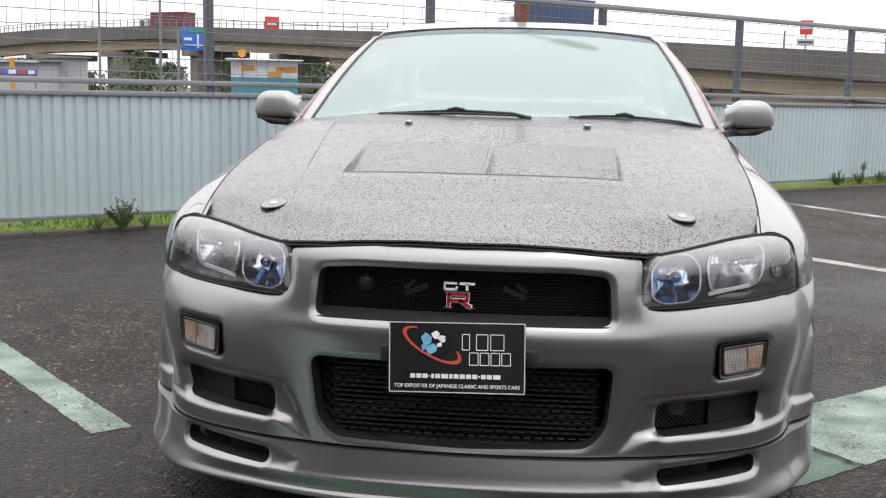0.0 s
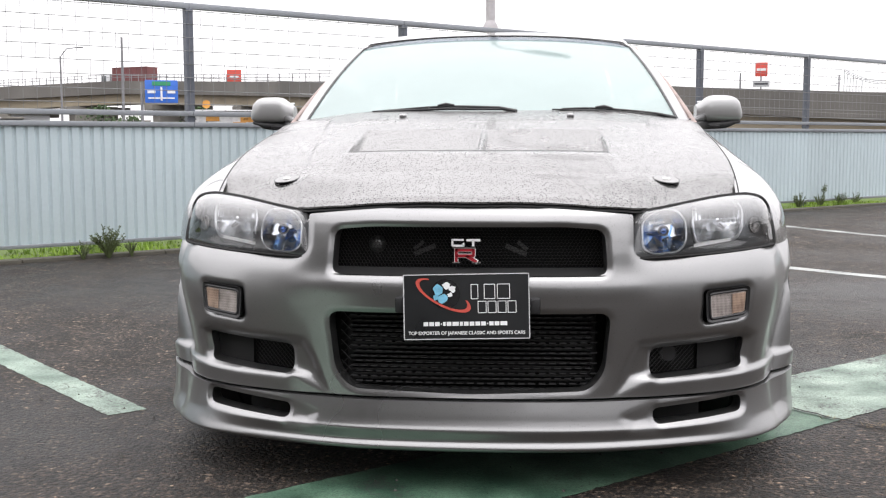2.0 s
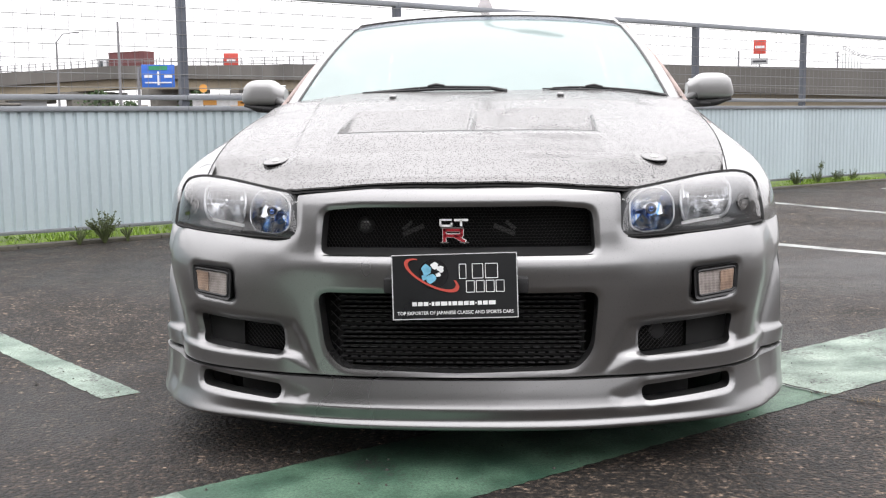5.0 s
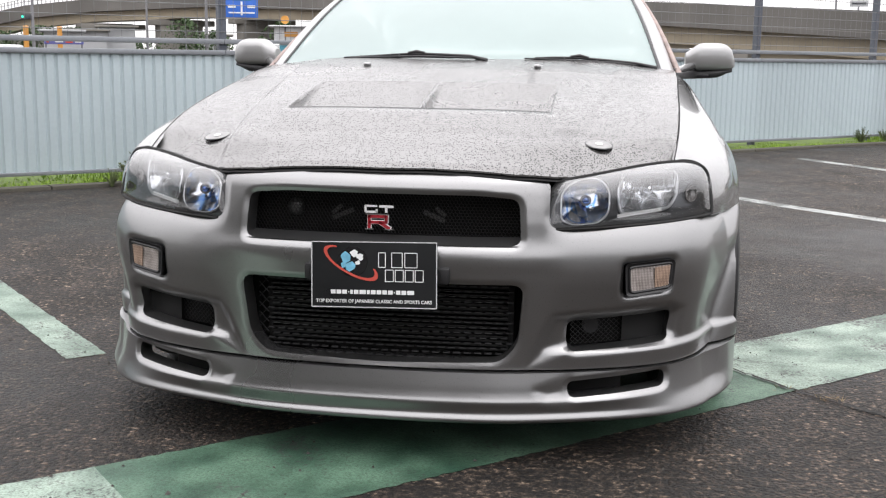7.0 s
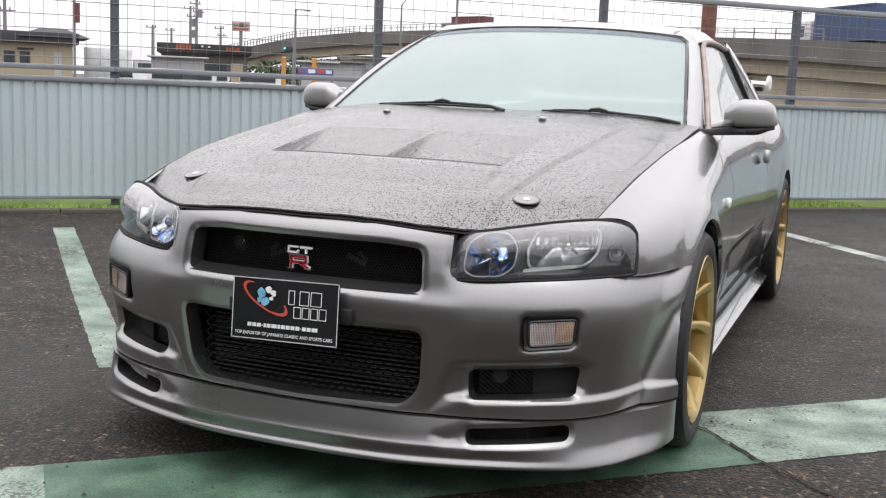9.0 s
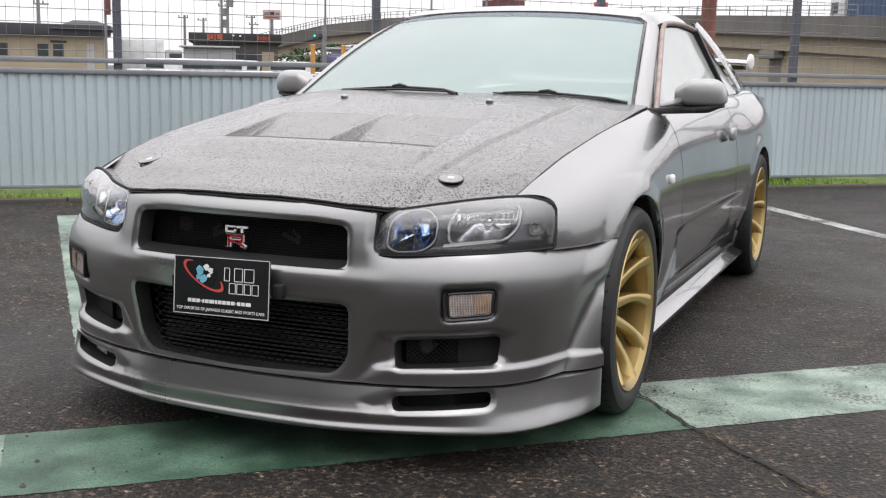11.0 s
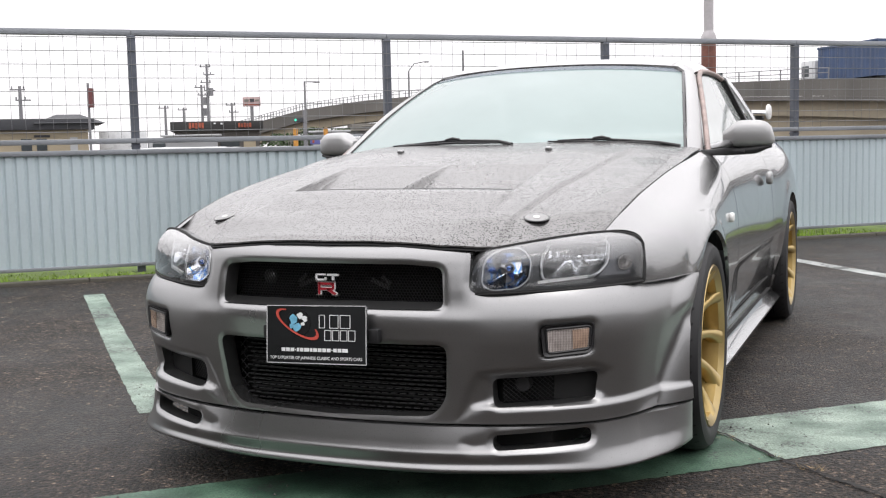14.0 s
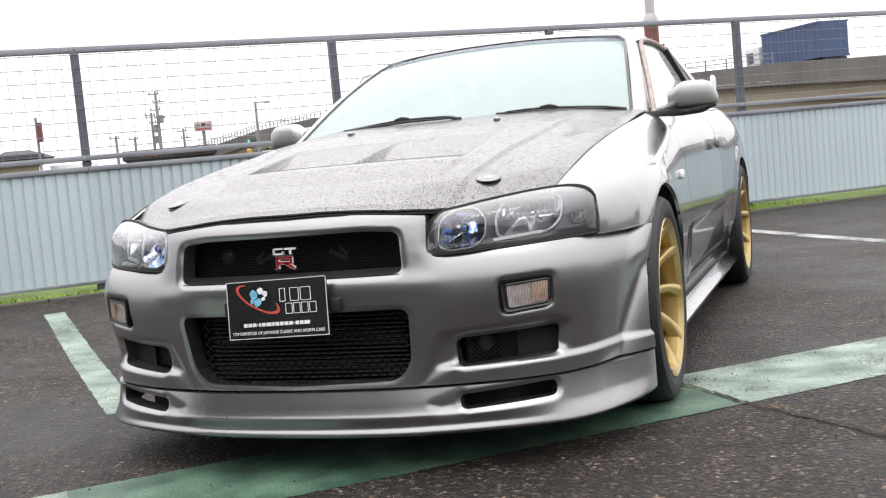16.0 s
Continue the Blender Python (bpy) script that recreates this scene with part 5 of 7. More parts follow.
for k2 in range(40):
    a0, a1 = 2 * math.pi * k2 / 40, 2 * math.pi * (k2 + 1) / 40
    if 0.62 < a0 < 2.35:
        continue
    pt = lambda a, s: (gl_c[0] - 0.004 + s * (0.068 * math.cos(a) * math.cos(0.5) + 0.024 * math.sin(a) * math.sin(0.5)), gl_c[1] - 0.002 + s * (-0.068 * math.cos(a) * math.sin(0.5) + 0.024 * math.sin(a) * math.cos(0.5)))
    w = 0.035 + 0.07 * (0.5 - 0.5 * math.sin(a0))
    q = [pt(a0, 1 - w), pt(a1, 1 - w), pt(a1, 1 + w), pt(a0, 1 + w)]
    ring.append(([(x, 0, z) for x, z in q], [(0, 1, 2, 3)]))
on_plate("globe_ring", merge(ring), M_PLATERED, "red swoosh ring", 0.0050)


def hollow(x0, x1, z0, z1, w=0.0016):
    """An outlined block that stands for a letter of a logo."""
    e = ((x0, z0, x1, z0), (x1, z0, x1, z1), (x1, z1, x0, z1), (x0, z1, x0, z0))
    return merge([bar_arrays((a, 0, b), (c, 0, d), w, 0.001) for a, b, c, d in e])


blocks = [hollow(0.012 + i * 0.031, 0.012 + i * 0.031 + (0.016, 0.025, 0.029)[i], 0.018, 0.052) for i in range(3)]
blocks += [hollow(0.028 + i * 0.0235, 0.028 + i * 0.0235 + 0.019, -0.015, 0.012) for i in range(4)]
for block in blocks:
    on_plate("logo_block", block, M_PLATEWHITE, "white outlined logo block", 0.0045)
x = -0.102
for wd in (0.011, 0.011, 0.011, 0.003, 0.006, 0.011, 0.015, 0.007, 0.011, 0.011, 0.011, 0.011, 0.003, 0.010, 0.011, 0.016):
    on_plate("web_bar", bar_arrays((x, 0, -0.0405), (x + wd, 0, -0.0405), 0.0095 if wd > 0.004 else 0.003, 0.001), M_PLATEWHITE, "", 0.0045)
    x += wd + 0.0026
fc = bpy.data.curves.new("slogan", "FONT")
fc.body = "TOP EXPORTER OF JAPANESE CLASSIC AND SPORTS CARS"
fc.size, fc.align_x, fc.align_y, fc.offset = 0.0112, "CENTER", "CENTER", 0.00018
fo = new("slogan_curve", fc)
bpy.context.view_layer.update()
wid = fo.dimensions.x
me = bpy.data.meshes.new_from_object(fo.evaluated_get(bpy.context.evaluated_depsgraph_get()))
bpy.data.objects.remove(fo)
me.transform(plate_m @ pose(0, -0.0045, -0.0625, 90, 0, 0) @ Matrix.Diagonal((0.276 / max(wid, 0.01), 1, 1, 1)))
link("slogan", me, M_PLATEWHITE, board, "white slogan lettering", smooth=False)
for sx in (1, -1):
    bm = bmesh.new()
    box(bm, (sx * 0.158 - 0.016, -0.905, 0.452), (sx * 0.158 + 0.016, -0.880, 0.490), None, 0.006)
    part("plate_bracket", bm, M_BLACK, car, "black plate bracket", auto=40)

M_SIGNALWHITE = mat("badge_white", (0.80, 0.80, 0.80), 0.3, coat=0.5)
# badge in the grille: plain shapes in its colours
badge_m = pose(-0.006, -0.838, 0.596, 0, 0, 0)
def badge(name, segs, w, material, label, lift=0.0):
    v, f = merge([bar_arrays((a, -lift, b), (c, -lift, d), w, 0.006) for a, b, c, d in segs])
    return raw(name, [badge_m @ Vector(p) for p in v], f, material, car, label)


badge("badge_block", [(-0.034, 0.0135, -0.005, 0.0135), (-0.034, 0.0275, -0.006, 0.0275), (-0.0335, 0.012, -0.0335, 0.029), (-0.0065, 0.012, -0.0065, 0.020)], 0.0045, M_SIGNALWHITE, "white angular badge block")
badge("badge_bar", [(0.000, 0.0270, 0.034, 0.0270), (0.017, 0.0120, 0.017, 0.027)], 0.0056, M_SIGNALWHITE, "white badge bar and stem")
badge("badge_red", [(-0.024, -0.026, -0.024, 0.006), (-0.026, 0.003, 0.018, 0.003), (0.018, 0.006, 0.018, -0.011), (0.020, -0.011, -0.024, -0.011), (0.000, -0.011, 0.026, -0.026)], 0.0072, M_BADGERED, "red lower badge shape", 0.002)
badge("badge_outline", [(-0.024, -0.027, -0.024, 0.007), (-0.028, 0.003, 0.019, 0.003), (0.018, 0.007, 0.018, -0.012), (0.021, -0.011, -0.024, -0.011), (0.000, -0.011, 0.028, -0.027)], 0.0098, M_SIGNALWHITE, "white outline of the red shape", 0.0005)
badge("badge_foot", [(-0.034, -0.0275, -0.014, -0.0275)], 0.0026, M_CHROME, "chrome badge edge", 0.003)
badge("badge_foot", [(0.014, -0.0275, 0.036, -0.0275)], 0.0026, M_CHROME, "chrome badge edge", 0.003)
badge("badge_brow", [(-0.033, 0.0085, 0.024, 0.0085)], 0.0024, M_CHROME, "chrome badge edge", 0.003)


# ---- the parking place ----
UX, UY = 0.737, 0.676


def lot(u, n, z=0.0):
    """A place in the car park: u along the fence, n towards it."""
    return (UX * u - UY * n, UY * u + UX * n, z)


LOT_M = Matrix(((UX, -UY, 0, 0), (UY, UX, 0, 0), (0, 0, 1, 0), (0, 0, 0, 1)))
FENCE_N, POST_U0, POST_STEP = 5.02, -0.611, 1.976


def asphalt_mat():
    m, n, l, b = nodes_of("wet_asphalt")
    big, mid, fine = noise_tex(n, l, 0.55, 4.0, 0.6), noise_tex(n, l, 5.0, 4.0), noise_tex(n, l, 60.0, 5.0, 0.78)
    vor = n.new("ShaderNodeTexVoronoi")
    vor.inputs["Scale"].default_value = 82.0
    tc = n.new("ShaderNodeTexCoord")
    l.new(tc.outputs["Object"], vor.inputs["Vector"])
    c1 = ramp(n, l, fine.outputs["Fac"], [(0.40, (0.0022, 0.0018, 0.0015)), (0.50, (0.0165, 0.0137, 0.0115)), (0.61, (0.118, 0.100, 0.086))])
    c2 = ramp(n, l, mid.outputs["Fac"], [(0.32, 0.42), (0.68, 1.06)])
    c3 = ramp(n, l, big.outputs["Fac"], [(0.35, (0.50, 0.44, 0.40)), (0.52, (0.92, 0.81, 0.70)), (0.65, (1.28, 1.18, 1.06))])
    mul = n.new("ShaderNodeMix")
    mul.data_type, mul.blend_type = "RGBA", "MULTIPLY"
    mul.inputs["Factor"].default_value = 1.0
    l.new(c1.outputs["Color"], mul.inputs["A"])
    l.new(c2.outputs["Color"], mul.inputs["B"])
    mul2 = n.new("ShaderNodeMix")
    mul2.data_type, mul2.blend_type = "RGBA", "MULTIPLY"
    mul2.inputs["Factor"].default_value = 1.0
    l.new(mul.outputs["Result"], mul2.inputs["A"])
    l.new(c3.outputs["Color"], mul2.inputs["B"])
    coarse = noise_tex(n, l, 16.0, 7.0, 0.8)
    c5 = ramp(n, l, coarse.outputs["Fac"], [(0.36, 0.35), (0.50, 0.92), (0.62, 2.2)])
    mul4 = n.new("ShaderNodeMix")
    mul4.data_type, mul4.blend_type = "RGBA", "MULTIPLY"
    mul4.inputs["Factor"].default_value = 1.0
    l.new(mul2.outputs["Result"], mul4.inputs["A"])
    l.new(c5.outputs["Color"], mul4.inputs["B"])
    stone = n.new("ShaderNodeSeparateColor")
    l.new(vor.outputs["Color"], stone.inputs["Color"])
    c4 = ramp(n, l, stone.outputs["Red"], [(0.0, (0.45, 0.42, 0.40)), (0.7, (0.95, 0.93, 0.90)), (0.90, (1.7, 1.65, 1.58)), (1.0, (3.8, 3.7, 3.5))])
    mul3 = n.new("ShaderNodeMix")
    mul3.data_type, mul3.blend_type = "RGBA", "MULTIPLY"
    mul3.inputs["Factor"].default_value = 1.0
    l.new(mul4.outputs["Result"], mul3.inputs["A"])
    l.new(c4.outputs["Color"], mul3.inputs["B"])
    l.new(mul3.outputs["Result"], b.inputs["Base Color"])
    rr = ramp(n, l, big.outputs["Fac"], [(0.35, 0.40), (0.65, 0.74)])
    l.new(rr.outputs["Color"], b.inputs["Roughness"])
    b.inputs["Specular IOR Level"].default_value = 0.40
    h = n.new("ShaderNodeMath")
    h.operation = "MULTIPLY_ADD"
    h.inputs[1].default_value = -0.7
    l.new(vor.outputs["Distance"], h.inputs[0])
    l.new(fine.outputs["Fac"], h.inputs[2])
    bp = n.new("ShaderNodeBump")
    bp.inputs["Strength"].default_value, bp.inputs["Distance"].default_value = 1.0, 0.012
    l.new(h.outputs[0], bp.inputs["Height"])
    l.new(bp.outputs["Normal"], b.inputs["Normal"])
    return m


def worn_paint(name, col, keep, pale=None):
    """Road paint, chipped so that the asphalt shows through."""
    m, n, l, b = nodes_of(name)
    big, fine = noise_tex(n, l, 2.6, 5.0, 0.65), noise_tex(n, l, 70.0, 4.0, 0.75)
    s = n.new("ShaderNodeMath")
    s.operation = "MULTIPLY_ADD"
    s.inputs[1].default_value = 0.85
    l.new(fine.outputs["Fac"], s.inputs[0])
    l.new(big.outputs["Fac"], s.inputs[2])
    mask = ramp(n, l, s.outputs[0], [(keep + 0.09, 0.0), (keep + 0.16, 1.0)])
    blot = noise_tex(n, l, 3.4, 4.0, 0.6)
    tone = ramp(n, l, blot.outputs["Fac"], [(0.35, tuple(v * 0.78 for v in col)), (0.62, tuple(min(1, v * 1.15) for v in (pale or col)))])
    mx = n.new("ShaderNodeMix")
    mx.data_type = "RGBA"
    mx.inputs["A"].default_value = (0.045, 0.05, 0.045, 1)
    l.new(mask.outputs["Color"], mx.inputs["Factor"])
    grime, speck = noise_tex(n, l, 7.0, 6.0, 0.7), noise_tex(n, l, 160.0, 3.0, 0.7)
    g1 = ramp(n, l, grime.outputs["Fac"], [(0.34, (0.62, 0.68, 0.64)), (0.50, (0.97, 0.98, 0.97)), (0.66, (1.16, 1.13, 1.13))])
    g2 = ramp(n, l, speck.outputs["Fac"], [(0.36, 0.55), (0.50, 1.0), (0.66, 1.25)])
    src = tone
    for g in (g1, g2):
        mul = n.new("ShaderNodeMix")
        mul.data_type, mul.blend_type = "RGBA", "MULTIPLY"
        mul.inputs["Factor"].default_value = 1.0
        l.new(src.outputs["Color" if src is tone else "Result"], mul.inputs["A"])
        l.new(g.outputs["Color"], mul.inputs["B"])
        src = mul
    l.new(src.outputs["Result"], mx.inputs["B"])
    l.new(mx.outputs["Result"], b.inputs["Base Color"])
    b.inputs["Roughness"].default_value = 0.55
    bp = n.new("ShaderNodeBump")
    bp.inputs["Strength"].default_value, bp.inputs["Distance"].default_value = 0.7, 0.003
    l.new(fine.outputs["Fac"], bp.inputs["Height"])
    l.new(bp.outputs["Normal"], b.inputs["Normal"])
    return m


M_ASPHALT = asphalt_mat()
M_PALEGREEN = worn_paint("pale_green_line", (0.138, 0.208, 0.162), 0.71, (0.242, 0.305, 0.256))
M_GREEN = worn_paint("green_line", (0.030, 0.086, 0.054), 0.63, (0.082, 0.150, 0.102))
M_WHITELINE = worn_paint("white_line", (0.36, 0.37, 0.36), 0.74)
M_GRIT = mat("grit", (0.06, 0.055, 0.05), 0.8, var=0.6, scale=25.0)
M_STRAW = mat("dry_straw", (0.30, 0.21, 0.10), 0.8, var=0.4, scale=20.0)
M_CRACK = mat("crack_fill", (0.016, 0.015, 0.014), 0.9)
M_CONCRETE = mat("concrete", (0.075, 0.070, 0.055), 0.85, var=0.25, scale=1.5, bump=0.003, bscale=40)
M_GALV = mat("galvanised_steel", (0.26, 0.275, 0.295), 0.42, metal=0.55, var=0.15, scale=2.0)
M_POSTSTEEL = mat("post_steel", (0.115, 0.125, 0.15), 0.5, metal=0.4, var=0.22, scale=5.0)
M_SHEET = mat("corrugated_sheet", (0.465, 0.545, 0.575), 0.45, metal=0.2, var=0.07, scale=0.9, stretch=(1, 1, 0.25))
M_WIRE = mat("mesh_wire", (0.20, 0.205, 0.21), 0.5, metal=0.5)
M_GRASS = mat("grass", (0.20, 0.31, 0.035), 0.8, var=0.45, scale=3.0)
M_WEED = mat("weed", (0.085, 0.11, 0.04), 0.8, var=0.4, scale=9.0)
M_SOIL = mat("soil", (0.11, 0.165, 0.03), 0.95, var=0.4, scale=4.0, bump=0.01, bscale=20)
M_RUST = mat("rusty_pole", (0.20, 0.085, 0.065), 0.8, var=0.45, scale=6.0, bump=0.002, bscale=60)
M_POLEPAINT = mat("pole_paint", (0.42, 0.40, 0.41), 0.6, var=0.2, scale=4.0)
M_DECK = mat("parapet_concrete", (0.135, 0.128, 0.118), 0.9, var=0.3, scale=0.25, stretch=(1, 1, 0.2))
M_GIRDER = mat("girder_beige", (0.36, 0.31, 0.23), 0.8, var=0.2, scale=0.3)
M_HALL = mat("unseen_hall_grey", (0.215, 0.225, 0.222), 0.7, var=0.2, scale=0.5, stretch=(4, 1, 0.3))
M_WING = mat("shading_wing_brown", (0.10, 0.096, 0.09), 0.7, var=0.25, scale=0.5, stretch=(4, 1, 0.3))
M_PIER = mat("pier_concrete", (0.20, 0.19, 0.17), 0.9, var=0.2, scale=0.4)
M_CONTAINER_RED = mat("container_red", (0.14, 0.045, 0.045), 0.6, var=0.2, scale=0.8)
M_CONTAINER_BLUE = mat("container_blue", (0.045, 0.075, 0.15), 0.6, var=0.2, scale=0.8)
M_CAB_WHITE = mat("cab_white", (0.55, 0.56, 0.57), 0.35)
M_GLASSDARK = mat("vehicle_glass", (0.05, 0.06, 0.065), 0.1)
M_SIGNBLUE = mat("sign_blue", (0.03, 0.13, 0.52), 0.45)
M_BANNER = mat("banner_violet", (0.12, 0.13, 0.36), 0.6)
M_SIGNGREEN = mat("sign_green", (0.03, 0.25, 0.12), 0.45)
M_SIGNWHITE = mat("sign_white", (0.70, 0.72, 0.74), 0.45)
M_SIGNRED = mat("sign_red", (0.55, 0.07, 0.05), 0.5)
M_ORANGE = mat("sign_orange", (0.30, 0.07, 0.035), 0.5, var=0.4, scale=3.0)
M_FASCIA = mat("fascia_black", (0.020, 0.019, 0.019), 0.6)
M_STOREWALL = mat("store_wall", (0.11, 0.10, 0.09), 0.8, var=0.3, scale=0.8)
M_SHOPWALL = mat("shop_wall", (0.40, 0.34, 0.24), 0.8, var=0.15, scale=0.4)
M_SHOPROOF = mat("shop_roof", (0.045, 0.047, 0.053), 0.7, var=0.2, scale=0.6)
M_WALLGREY = mat("pale_wall", (0.42, 0.43, 0.44), 0.7, var=0.15, scale=0.3)
M_SIGNPALE = mat("faded_pink_board", (0.46, 0.34, 0.33), 0.6, var=0.2, scale=2.0)
M_TREE = mat("far_leaves", (0.045, 0.075, 0.03), 0.9, var=0.5, scale=1.0)
M_FARPOLE = mat("utility_pole", (0.20, 0.20, 0.21), 0.8)
M_CARWHITE = mat("car_white", (0.62, 0.63, 0.64), 0.3, coat=0.5)

# ground: one sheet to the horizon
RISE = 0.070


def ground_z(n):
    """The car park rises a little towards the fence."""
    return RISE * float(smooth01(n, 1.6, 4.9))


rows = [-1500.0, -40.0, 0.0, 1.2] + [1.6 + 0.15 * i for i in range(23)] + [6.0, 40.0, 1500.0]
v = [lot(u, n, ground_z(n)) for n in rows for u in (-1500, -30, 0, 30, 1500)]
raw("ground", v, [(i * 5 + j, i * 5 + j + 1, i * 5 + j + 6, i * 5 + j + 5) for i in range(len(rows) - 1) for j in range(4)], M_ASPHALT, None, smooth=True)
tagged(bpy.data.objects["ground"], "wet dark asphalt of a car park", "asphalt", kind="structure")


def ragged(u0, u1, n0, n1, rng, wob=0.0035, step=0.022, lean=0.0):
    """A painted band on the ground with slightly ragged edges."""
    pts_a, pts_b = [], []
    long_u = (u1 - u0) > (n1 - n0)
    k = max(2, int(((u1 - u0) if long_u else (n1 - n0)) / step))
    for i in range(k + 1):
        t = i / k
        if long_u:
            pts_a.append((u0 + (u1 - u0) * t, n0 + rng.uniform(-wob, wob)))
            pts_b.append((u0 + (u1 - u0) * t, n1 + rng.uniform(-wob, wob)))
        else:
            pts_a.append((u0 + rng.uniform(-wob, wob), n0 + (n1 - n0) * t))
            pts_b.append((u1 + rng.uniform(-wob, wob), n0 + (n1 - n0) * t))
    v = [lot(a + lean * (b - 0.67), b, 0.0018 + ground_z(b)) for a, b in pts_a + pts_b]
    f = [(i, i + 1, k + 1 + i + 1, k + 1 + i) for i in range(k)]
    return v, f


rng = random.Random(11)
BAND0, BAND1 = -0.808, -0.328
for name, u0, u1, mm, lab in (("green_band", -1.19, 0.77, M_GREEN, "worn dark green painted band"), ("pale_green_band", 0.77, 7.5, M_PALEGREEN, "worn pale green painted band"), ("pale_green_band", -6.0, -1.19, M_PALEGREEN, "worn pale green painted band")):
    tagged(raw(name, *ragged(u0, u1, BAND0, BAND1, rng), mm, None), lab, "road marking", kind="structure")
for u0, mm, lab in ((-0.990, M_PALEGREEN, "worn pale green bay line"), (4.165, M_WHITELINE, "worn white bay line"), (6.86, M_WHITELINE, "worn white bay line"), (9.42, M_WHITELINE, "worn white bay line"), (-3.55, M_WHITELINE, "worn white bay line")):
    tagged(raw("bay_line", *ragged(u0, u0 + 0.130, 0.665, 4.03, rng, lean=-0.023), mm, None), lab, "road marking", "bay lines", "structure")


def crack(pts, w):
    r = random.Random(5)
    line = []
    for (a, b), (c, d) in zip(pts, pts[1:]):
        k = max(2, int(math.hypot(c - a, d - b) / 0.02))
        for i in range(k):
            t = i / k
            line.append((a + (c - a) * t + r.uniform(-0.006, 0.006), b + (d - b) * t + r.uniform(-0.006, 0.006)))
    v, f = [], []
    for i, (x, y) in enumerate(line):
        ww = w * r.uniform(0.35, 1.2)
        v += [(x - ww * 0.5, y - ww * 0.5, 0.0072), (x + ww * 0.5, y + ww * 0.5, 0.0072)]
    f = [(2 * i, 2 * i + 1, 2 * i + 3, 2 * i + 2) for i in range(len(line) - 1)]
    return v, f


tagged(raw("asphalt_crack", *crack([(0.76, 0.27), (0.86, 0.20), (0.942, 0.115), (1.03, 0.00), (1.076, -0.055), (1.18, -0.15), (1.29, -0.262), (1.40, -0.36), (1.482, -0.448), (1.59, -0.58), (1.682, -0.70), (1.9, -0.90), (2.2, -1.2)], 0.012), M_CRACK, None), "dark crack across the asphalt", "crack", kind="structure")

tagged(raw("asphalt_crack", *crack([(1.682, -0.70), (1.60, -0.78), (1.50, -0.80), (1.42, -0.86)], 0.006), M_CRACK, None), "thin dark branch of a crack", "crack", kind="structure")
rng = random.Random(8)
v, f = [], []
for cx, cy, k in ((1.20, -0.165, 26), (1.475, -0.44, 34), (1.70, -0.72, 30), (0.93, 0.12, 14), (1.085, -0.06, 12)):
    for i in range(k):
        x, y = cx + rng.gauss(0, 0.022), cy + rng.gauss(0, 0.016)
        a, ln, w = rng.uniform(0, 6.28), rng.uniform(0.012, 0.04), rng.uniform(0.0008, 0.0018)
        dx, dy = math.cos(a), math.sin(a)
        o = len(v)
        v += [(x - w * dy, y + w * dx, 0.003), (x + w * dy, y - w * dx, 0.003), (x + ln * dx, y + ln * dy, 0.005 + rng.uniform(0, 0.016))]
        f.append((o, o + 1, o + 2))
tagged(raw("dry_grass", v, f, M_STRAW, None), "straw-coloured dry grass in the crack", "grass", kind="stuff")

# grit and small pebbles lying about
rng = random.Random(21)
v, f = [], []
for i in range(900):
    x, y = rng.uniform(-2.2, 3.0), rng.uniform(-1.6, 2.5)
    r = rng.uniform(0.0015, 0.005) * (1.8 if rng.random() < 0.06 else 1)
    o = len(v)
    v += [(x + r * rng.uniform(0.7, 1.3) * math.cos(k * 1.257), y + r * rng.uniform(0.7, 1.3) * math.sin(k * 1.257), 0.003) for k in range(5)] + [(x, y, 0.004 + r * 0.9)]
    f += [(o + k, o + (k + 1) % 5, o + 5) for k in range(5)]
tagged(raw("grit", v, f, M_GRIT, None), "small dark stones and grit on the asphalt", "grit", kind="stuff")

# kerb and verge
bm = bmesh.new()
for k in range(-9, 26):
    box(bm, (k * 1.0 + 0.004, FENCE_N - 0.32, 0.03), (k * 1.0 + 0.996, FENCE_N - 0.20, 0.092), LOT_M, 0.006)
kerb = part("kerb", bm, M_CONCRETE, None, auto=40)
tagged(kerb, "low weathered concrete kerb", "kerb", kind="structure")
v = []
f = []
rng = random.Random(2)
for i in range(0, 141):
    u = -9 + i * 0.25
    for n, z in ((FENCE_N - 0.205, 0.078), (FENCE_N - 0.05, 0.095), (FENCE_N + 0.3, 0.105), (FENCE_N + 1.4, 0.085)):
        v.append(lot(u, n, z + rng.uniform(-0.01, 0.015)))
    if i:
        o = i * 4
        f += [(o - 4 + j, o + j, o + j + 1, o - 3 + j) for j in range(3)]
tagged(raw("verge", v, f, M_SOIL, None, smooth=True), "strip of soil under the fence", "verge", kind="structure")
v, f = [], []
for i in range(26000):
    u, n = rng.uniform(-8.5, 24), FENCE_N - 0.19 + abs(rng.gauss(0, 0.33))
    h, w, a = rng.uniform(0.02, 0.075) * (0.55 + 0.45 * math.sin(u * 2.1) * math.sin(u * 0.7 + 1)), rng.uniform(0.004, 0.010), rng.uniform(0, 6.28)
    x, y, _ = lot(u, n)
    z = 0.085
    o = len(v)
    v += [(x - w * math.cos(a), y - w * math.sin(a), z), (x + w * math.cos(a), y + w * math.sin(a), z), (x + rng.uniform(-0.03, 0.03), y + rng.uniform(-0.03, 0.03), z + h)]
    f.append((o, o + 1, o + 2))
tagged(raw("grass", v, f, M_GRASS, None), "bright green grass under the fence", "grass", kind="stuff")


